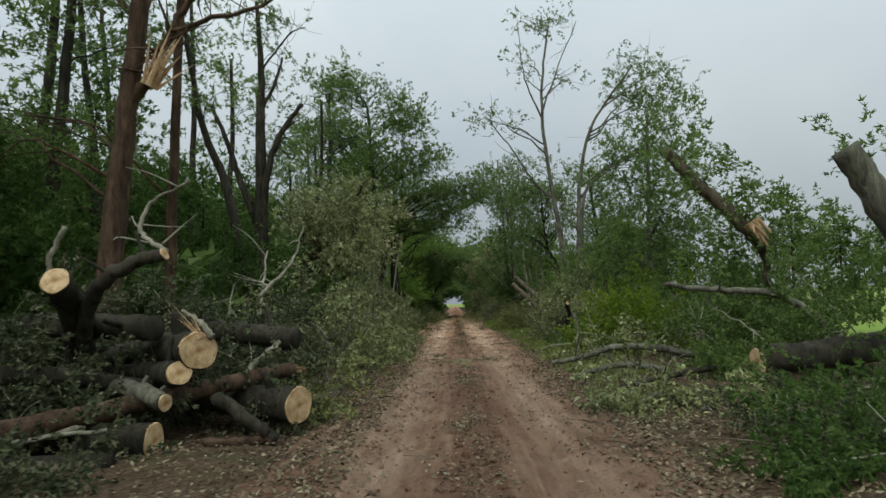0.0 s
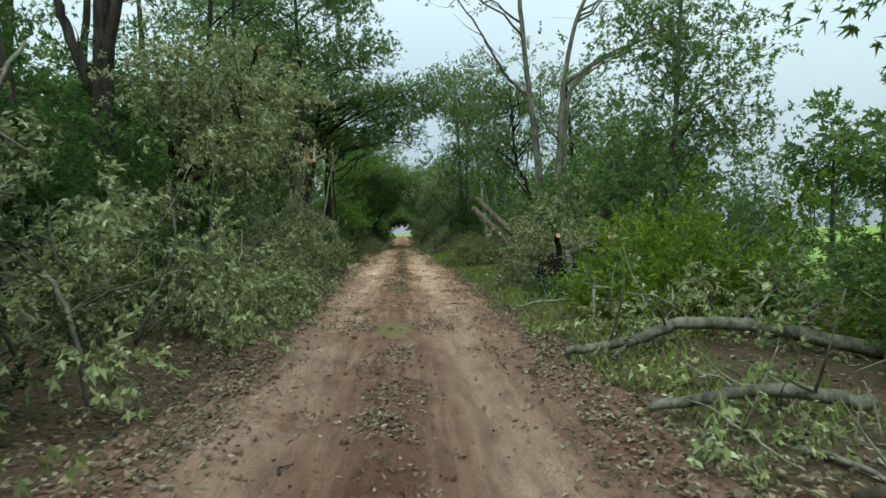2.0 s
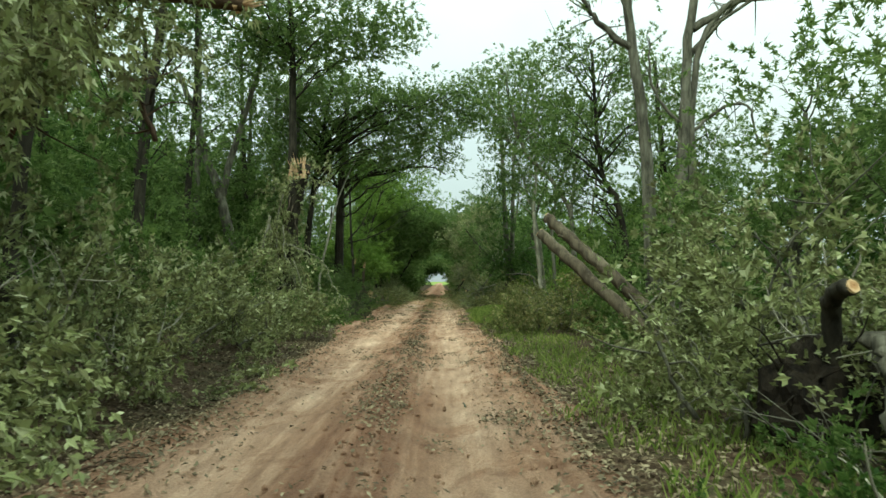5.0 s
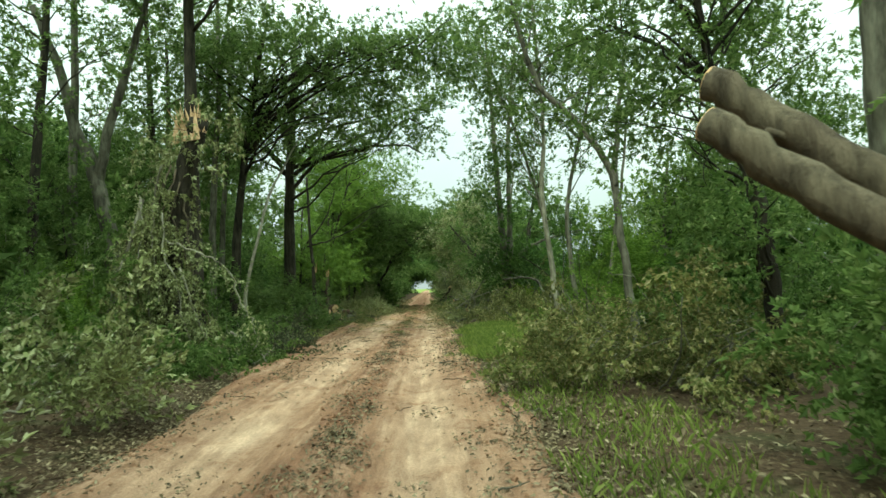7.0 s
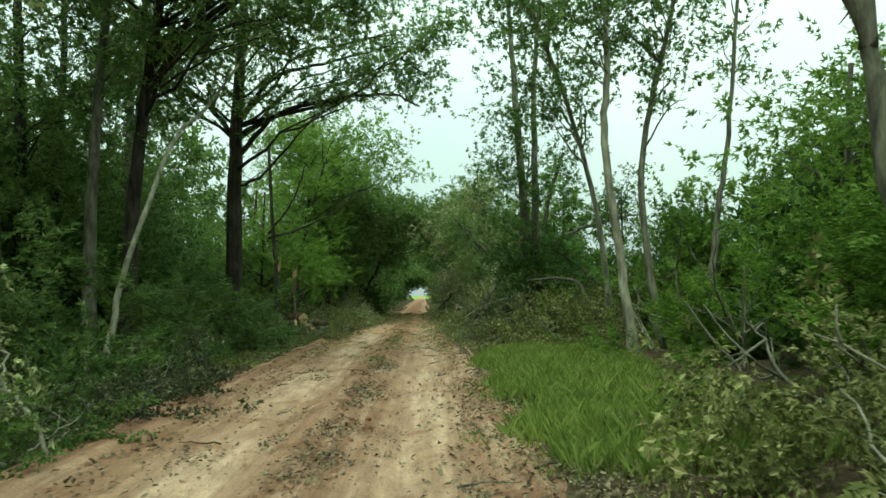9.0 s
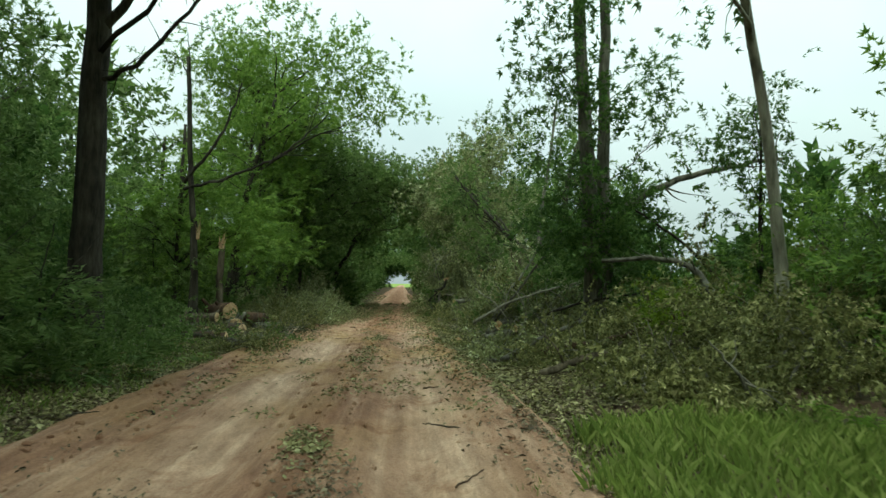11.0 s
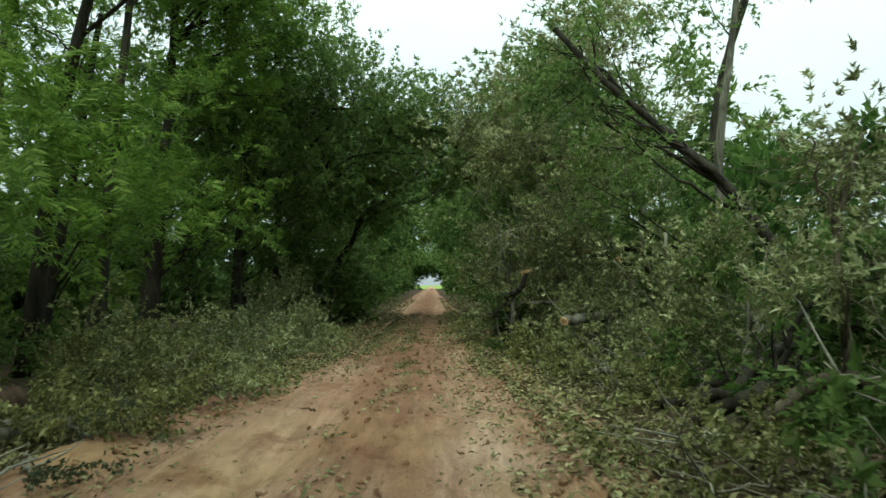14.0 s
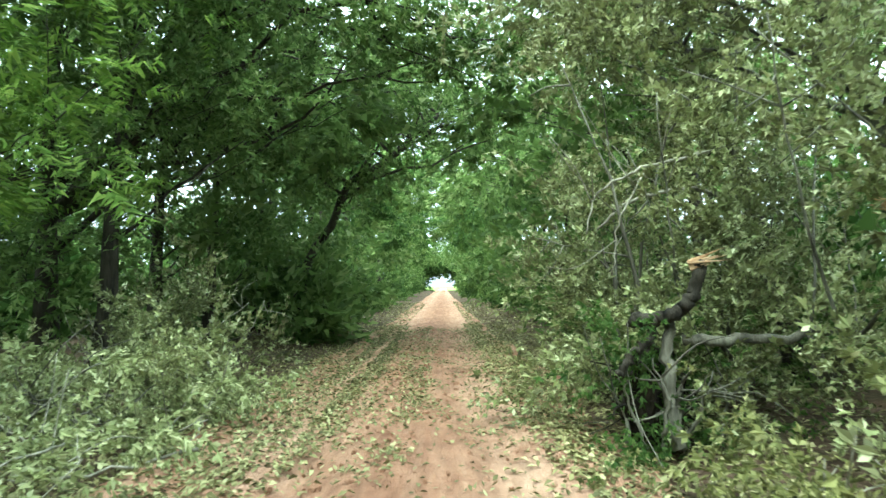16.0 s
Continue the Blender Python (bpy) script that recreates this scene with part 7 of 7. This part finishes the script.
# avenue and woods further out: a few kinds, each repeated with its parts
kinds = []
for k, (h, r, leaf, blobs) in enumerate((
        (12, 0.20, LEAF_DARK, [(0, 0, 3.6, 2.2, 2.4, 1.8, 60), (2.2, 0, 7.0, 2.2, 2.4, 1.3, 50), (4.0, 0.3, 8.4, 2.0, 2.4, 1.2, 50), (-1.0, 0.5, 8.0, 2.4, 2.4, 1.6, 50), (0.8, -0.5, 11, 2.6, 2.4, 1.4, 55)]),
        (13, 0.22, LEAF_OAK, [(0.1, 0, 4.0, 2.2, 2.4, 1.9, 60), (2.4, 0.3, 7.4, 2.2, 2.4, 1.3, 50), (4.4, 0, 9.2, 2.0, 2.4, 1.1, 45), (-1.0, 0, 9.0, 2.4, 2.4, 1.6, 50), (1.0, 0, 12, 2.4, 2.2, 1.2, 50)]),
        (11, 0.18, LEAF_OAK, [(0.2, 0, 3.2, 2.2, 2.4, 1.8, 60), (2.4, 0, 6.8, 2.0, 2.4, 1.2, 50), (3.8, -0.3, 7.8, 1.8, 2.2, 1.1, 45), (-0.6, 0.2, 7.4, 2.4, 2.4, 1.5, 50), (0.8, 0, 10.2, 2.2, 2.0, 1.1, 45)]))):
    kinds.append(tree("tree", [([(0, 0, 0), (0.2, 0.1, h * 0.4), (0.5, 0, h * 0.85)], r, r * 0.4)], blobs, leaf, BARK_DARK, "full dark green tree of the avenue", 450 + k, 1.7, "big", 0.3, group="avenue and wood beyond", density=0.45, heart=0.05))
low = [shrub("bush", (0, 0, 0), (2.2, 2.6, 3.4), 170, (LEAF_DARK, LEAF_OAK)[k], BARK_DARK, "dense dark bush filling the wood's edge", 460 + k, 1.6, "big", "bush", "bushes of the wood's edge", 2, True) for k in range(2)]
thick = [tree("understory_tree", [([(0, 0, 0), (0.15, 0.1, 2.6), (0.3, 0, 5.6)], 0.08, 0.03), ([(0.25, -0.2, 0), (0.6, -0.3, 2.0), (1.0, -0.4, 4.2)], 0.05, 0.02)],
              [(0.1, 0.2, 1.2, 1.9, 1.9, 1.0, 46), (-0.7, 0.3, 2.8, 1.5, 1.6, 1.0, 46), (0.8, -0.4, 3.4, 1.5, 1.5, 1.0, 46), (0.0, 0.2, 4.8, 1.5, 1.5, 0.9, 46), (0.5, 0.1, 6.1, 1.0, 1.0, 0.7, 32)],
              leaf, BARK_DARK, lab, 470 + k, 1.35, "broad", 0.25, group="understory trees of the wood", heart=0.2)
         for k, (leaf, lab) in enumerate(((LEAF_DARK, "dark leafy understory tree crowded in the wood"), (LEAF_OAK, "green leafy understory tree crowded in the wood")))]
srng = np.random.default_rng(12)
first = set()


def repeat(source, x, y, turn, scale):
    m = pose(x, y, 0, 0, 0, turn)
    key = source.name
    if key not in first:
        first.add(key)
        source.matrix_basis = m @ Matrix.Scale(scale, 4)
    else:
        c = copy_thing(source, m)
        c.scale = (scale, scale, scale)


y = 84.0
while y < 284:
    mid = float(road_middle(y))
    clear = 3.3 + 4.7 * y / 279
    for side in (-1, 1):
        turn = (0 if side < 0 else 180) + srng.uniform(-25, 25)
        repeat(kinds[srng.integers(0, 3)], mid + side * (max(5.0, clear) + srng.uniform(0, 0.9)), y + srng.uniform(-1.2, 1.2), turn, srng.uniform(0.95, 1.15) * (0.76 if y < 112 else 1.0))
        repeat(low[srng.integers(0, 2)], mid + side * (max(4.7, clear) + srng.uniform(0, 0.9)), y + srng.uniform(-2, 2), srng.uniform(0, 360), srng.uniform(0.7, 1.0))
    y += 5.2 if y < 120 else 8.5
for side in (-1, 1):
    for k, y in enumerate((262, 270, 278)):
        arch = [(side * 5.6, y, 6.4, 2.4, 2.0, 1.5, 60), (side * 3.2, y, 7.0, 2.2, 2.0, 1.3, 60), (side * 1.0, y, 7.2, 2.0, 2.0, 1.4, 60), (side * 6.4, y, 3.0, 1.6, 2.0, 2.0, 60), (side * 2.5, y, 9.6, 3.0, 2.0, 1.6, 60)]
        tree("tree", [([(side * 6.6, y, 0), (side * 6.2, y, 4), (side * 4.0, y, 9)], 0.25, 0.1)], arch, LEAF_DARK, BARK_DARK, "dark tree arching over the end of the avenue", 480 + k + side, 2.2, "big", 0.3, group=AVENUE, density=0.7)
# deeper wood behind the log-heap side, and the sparse tree line over the pasture
for k in range(16):
    repeat(kinds[srng.integers(0, 3)], -14.5 - 7 * srng.random(), 6 + k * 4.2 + srng.uniform(-1, 1), srng.uniform(0, 360), srng.uniform(0.62, 0.82) if k < 7 else srng.uniform(0.75, 1.0))
for k in range(13):
    repeat(low[k % 2], -12.4 - 1.2 * srng.random(), 12 + k * 4.6, srng.uniform(0, 360), srng.uniform(1.4, 1.8))
for k in range(11):
    repeat(low[k % 2], -13.5 - 3 * srng.random(), 87 + k * 4.5, srng.uniform(0, 360), srng.uniform(1.1, 1.6))
for k in range(30):
    repeat(low[k % 2], -10.2 - 1.6 * srng.random(), 5 + k * 3.0, srng.uniform(0, 360), srng.uniform(1.0, 1.5) if k < 20 else srng.uniform(0.8, 1.1))
for k in range(12):
    repeat(low[1], -13.0 - 1.6 * srng.random(), 62 + k * 2.6, srng.uniform(0, 360), srng.uniform(1.2, 1.6))
for k in range(19):
    y = 9.5 + k * 2.9
    repeat(thick[0 if y < 30 else 1], -8.3 - 1.0 * srng.random() - (0.8 if y < 20 else 0.0), y + srng.uniform(-0.6, 0.6), srng.uniform(0, 360), srng.uniform(0.8, 1.05) * (0.8 if 36 < y < 50 else 1.0))
for k in range(16):
    repeat(thick[k % 2], -11.4 - 1.2 * srng.random(), 11 + k * 3.9 + srng.uniform(-0.8, 0.8), srng.uniform(0, 360), srng.uniform(1.05, 1.35))
for x, y, s in ((-8.3, 66.8, 0.7), (-8.8, 69.4, 0.75), (-9.6, 72.0, 0.75), (-7.2, 69.8, 0.66), (-6.9, 67.4, 0.5), (-9.6, 62.6, 0.9)):
    repeat(thick[1], x, y, 47 * y, s)
for x, y, s in ((-15.0, 71.0, 1.0), (-13.6, 76.4, 0.8), (-12.2, 82.0, 0.85), (-10.4, 87.5, 0.85)):
    repeat(kinds[1], x, y, 31 * y, s)
for k in range(4):
    repeat(thick[k % 2], 9.2 + 1.2 * srng.random(), 74.5 + k * 3.2, srng.uniform(0, 360), srng.uniform(0.55, 0.7))
for x, y, s in ((11.7, 50.2, 1.0), (12.8, 52.8, 1.0), (8.6, 53.2, 0.5), (9.6, 55.0, 0.5), (13.0, 47.5, 0.9), (12.9, 31.0, 0.6)):
    repeat(thick[1], x, y, 61 * x, s)
for k in range(24):
    repeat(kinds[srng.integers(0, 3)], 95 + srng.uniform(-10, 12), 5 + k * 10 + srng.uniform(-2, 2), srng.uniform(0, 360), srng.uniform(0.7, 1.0))
for x, y, s in ((15.6, 31, 0.5), (18.6, 32.5, 0.46), (22, 30, 0.5)):
    repeat(kinds[2], x, y, 70 * s, s)
for k in range(8):
    repeat(low[k % 2], 9.0 + 2.0 * srng.random(), 63 + k * 3.4, srng.uniform(0, 360), srng.uniform(0.8, 1.1) * (0.55 if k < 2 else 1.0))
for k in range(6):
    repeat(kinds[srng.integers(0, 3)], 10.4 + 2 * srng.random(), 86 + k * 6, srng.uniform(0, 360), srng.uniform(0.7, 0.95))

for k in range(1, 11):
    repeat(low[k % 2], 11.2 + 1.0 * srng.random(), 28.5 + k * 3.1, srng.uniform(0, 360), srng.uniform(0.8, 1.05))

for k, (x, y, s) in enumerate(((8.4, 66.8, 0.85), (8.7, 70.6, 0.95), (9.4, 75.2, 1.0), (9.1, 42.6, 0.8), (10.2, 47.6, 0.95))):
    repeat(low[0], x, y, 67 * k, s)

# ---- litter, grass and twigs ----
def flat_leaves(n, place, size, material, name, label, seed, lift=0.02):
    rng = np.random.default_rng(seed)
    xy = place(rng, n)
    z = np.where(np.abs(xy[:, 0] - road_middle(xy[:, 1])) < 2.0, road_height(xy[:, 0] - road_middle(xy[:, 1]) + 0.62, xy[:, 1]), height(xy[:, 0], xy[:, 1]))
    z = np.maximum(z, height(xy[:, 0], xy[:, 1]) - 0.03) + lift * rng.random(n) + 0.008
    t = rng.uniform(0, 2 * np.pi, n)
    d = np.stack([np.cos(t), np.sin(t), rng.normal(0.05, 0.3, n)], -1)
    s = rng.uniform(0.6, 1.3, n)[:, None] * size
    a = np.stack([-np.sin(t), np.cos(t), rng.normal(0, 0.35, n)], -1)
    up = np.array([0, 0, 1.0])
    c = np.column_stack([xy, z])
    curl = rng.uniform(-0.1, 0.25, n)[:, None]
    v = np.stack([c - d * s * 0.5, c + a * s * 0.24 + up * s * curl, c + d * s * 0.5, c - a * s * 0.24 + up * s * curl], 1).reshape(-1, 3)
    o = leaf_object(name, v, material)
    return tagged(o, label, "leaf litter", kind="stuff")


def both_edges(y0, y1, inner, spread):
    def place(rng, n):
        yy = rng.uniform(y0, y1, n)
        side = np.where(rng.random(n) < 0.5, -1, 1)
        clump = 0.5 + 0.5 * np.sin(2.3 * yy + 3 * side) * np.sin(0.9 * yy)
        d = bare_width(side, yy) + inner - 0.25 * clump + np.abs(rng.normal(0, spread, n)) * (0.6 + 0.6 * rng.random(n))
        return np.column_stack([road_middle(yy) + side * d, yy])
    return place


def on_road(y0, y1):
    def place(rng, n):
        yc = rng.uniform(y0, y1, n // 55 + 1)
        middle = rng.random(len(yc)) < 0.66
        xc = np.where(middle, rng.normal(0.02, 0.14, len(yc)), rng.uniform(-1.7, 1.6, len(yc)))
        k = (rng.random(n) ** 1.4 * len(yc)).astype(int)
        yy = yc[k] + rng.normal(0, 0.24, n)
        xx = road_middle(yy) + xc[k] + rng.normal(0, 0.11, n)
        wet = ((xx - 0.63) / 0.42) ** 2 + ((yy - 19.75) / 1.5) ** 2 < 1  # the puddle drowns most leaves
        return np.column_stack([xx + np.where(wet & (rng.random(n) < 0.96), np.where(rng.random(n) < 0.5, -0.75, 0.6), 0.0), yy])
    return place


flat_leaves(26000, both_edges(2, 36, 0.05, 1.0), 0.06, LEAF_LITTER, "leaf_litter", "dry tan leaves strewn along the road edges", 500)
flat_leaves(13000, both_edges(36, 54, 0.05, 0.9), 0.06, LEAF_LITTER, "leaf_litter", "dry tan leaves strewn along the road edges", 501)
flat_leaves(34000, both_edges(52, 92, 0.05, 1.0), 0.072, LITTER_GREEN, "leaf_litter", "thick olive and tan leaf litter under the trees", 502)
flat_leaves(13000, on_road(2, 50), 0.05, LEAF_LITTER, "leaf_litter", "brown leaf scraps down the middle of the road", 503)
def verge(y0, y1, near, far):
    def place(rng, n):
        yy = rng.uniform(y0, y1, n)
        side = np.where(rng.random(n) < 0.5, -1, 1)
        start = bare_width(side, yy) + near
        return np.column_stack([road_middle(yy) + side * (start + (far - start) * rng.random(n) ** 1.3), yy])
    return place


flat_leaves(26000, verge(4, 50, 0.1, 5.0), 0.065, LEAF_LITTER, "leaf_litter", "dead brown leaves covering the ground under the brush", 505)
flat_leaves(46000, verge(50, 86, 0.1, 4.8), 0.075, LITTER_GREEN, "leaf_litter", "deep carpet of torn olive leaves on the verges", 506)
def spilling(y0, y1, reach):
    def place(rng, n):
        yy = rng.uniform(y0, y1, n)
        side = np.where(rng.random(n) < 0.5, -1, 1)
        return np.column_stack([road_middle(yy) + side * (bare_width(side, yy) + 0.15 - np.abs(rng.normal(0, reach, n))), yy])
    return place


flat_leaves(2600, spilling(39, 47, 0.7), 0.06, LEAF_LITTER, "leaf_litter", "brown leaf scraps washed along the road edge", 514)
flat_leaves(9000, spilling(3, 52, 0.4), 0.055, LEAF_LITTER, "leaf_litter", "brown leaf scraps spilling onto the road", 507)
flat_leaves(11000, spilling(52, 90, 0.5), 0.065, LITTER_GREEN, "leaf_litter", "torn leaves spilling from the verge onto the road", 508)
flat_leaves(9000, verge(86, 125, 0.1, 5.0), 0.12, LITTER_GREEN, "leaf_litter", "leaf litter under the avenue trees", 509)
flat_leaves(6500, on_road(50, 90), 0.06, LITTER_GREEN, "leaf_litter", "torn green and tan leaves scattered on the road", 504)


def blades(n, place, tall, material, label, seed):
    rng = np.random.default_rng(seed)
    xy = place(rng, n)
    c = np.column_stack([xy, height(xy[:, 0], xy[:, 1]) - 0.03])
    t = rng.uniform(0, 2 * np.pi, n)
    h = tall * rng.uniform(0.45, 1.2, n)[:, None]
    a = np.stack([np.cos(t), np.sin(t), 0 * t], -1) * 0.007
    lean = rng.normal(0, 0.35, (n, 3)) * (1, 1, 0) * h
    up = np.array([0, 0, 1.0])
    v = np.stack([c - a, c + a, c + a * 0.7 + up * h * 0.6 + lean * 0.4, c + up * h * 0.95 + lean], 1).reshape(-1, 3)
    return tagged(leaf_object("grass", v, material), label, "grass", kind="stuff")


def patch(x0, x1, y0, y1):
    def place(rng, n):
        yy = rng.uniform(y0, y1, n)
        u = rng.random(n) ** 1.2
        edge = x0 + 0.25 * np.sin(1.9 * yy) + 0.15 * np.sin(5.3 * yy)
        return np.column_stack([edge + u * (x1 - x0), yy])
    return place


blades(15000, patch(2.75, 5.2, 40.5, 51), 0.25, GRASS, "bright green roadside grass", 510)
blades(1500, patch(2.3, 2.95, 40.5, 51), 0.13, GRASS, "thin grass creeping onto the road edge", 515)
blades(4000, patch(2.85, 4.2, 26, 40), 0.15, GRASS, "short green roadside grass", 511)
blades(3500, patch(2.85, 4.2, 13, 26), 0.15, GRASS, "short green roadside grass among litter", 512)
blades(4500, patch(-2.3, -4.2, 44, 60), 0.14, GRASS, "thin grass below the wood", 513)

def clods(n, seed):
    """Loose lumps of soil on the road, thickest beside the wheel tracks and along the edges."""
    rng = np.random.default_rng(seed)
    bm = bmesh.new()
    bmesh.ops.create_icosphere(bm, subdivisions=1, radius=1.0)
    ball = np.array([v.co for v in bm.verts])
    tri = np.array([[v.index for v in f.verts] for f in bm.faces])
    bm.free()
    yy = 4 + 84 * rng.random(n)
    side = np.where(rng.random(n) < 0.5, -1.0, 1.0)
    u = np.where(rng.random(n) < 0.45, rng.normal(0, 0.35, n), side * (bare_width(side, yy) - np.abs(rng.normal(0, 0.35, n))))
    x = road_middle(yy) + u
    z = np.maximum(road_height(u + 0.62, yy), height(x, yy) - 0.03)
    s = 0.010 + 0.028 * rng.random(n) ** 3
    c = np.column_stack([x, yy, z + 0.3 * s])
    shape = ball[None] * rng.uniform(0.7, 1.3, (n, len(ball), 1)) * (s[:, None] * rng.uniform(0.7, 1.4, (n, 3)))[:, None]
    v = (c[:, None] + shape).reshape(-1, 3)
    f = (tri[None] + (np.arange(n) * len(ball))[:, None, None]).reshape(-1, 3)
    return tagged(mesh_object("soil_crumbs", v, f, DIRT), "loose lumps of red-tan soil on the road", "soil", kind="stuff")


clods(3500, 520)
TWIGS = "twigs dropped on the road"
for k in range(110):
    rng = np.random.default_rng(600 + k)
    yy = rng.uniform(7, 80)
    u = rng.choice([-1, 1]) * abs(rng.normal(1.75, 0.6))
    x = float(road_middle(yy)) + u
    t, ln = rng.uniform(0, 3.14), rng.uniform(0.15, 0.55)
    z = max(float(road_height(np.array(x - float(road_middle(yy)) + 0.62), np.array(yy))), float(height(np.array(x), np.array(yy))) - 0.03) + 0.012
    dx, dy = math.cos(t) * ln / 2, math.sin(t) * ln / 2
    o = stem_object("twig", [tube(curve([(x - dx, yy - dy, z), (x + rng.normal(0, 0.03), yy + rng.normal(0, 0.03), z + 0.015), (x + dx, yy + dy, z + 0.01)], 4, rng, 0.006), rng.uniform(0.006, 0.016), 0.004, 6, rng)], (BARK_DARK, BARK_RED, BARK_GREY)[k % 3])
    tagged(o, "broken twig lying on the dirt road", "twig", TWIGS)
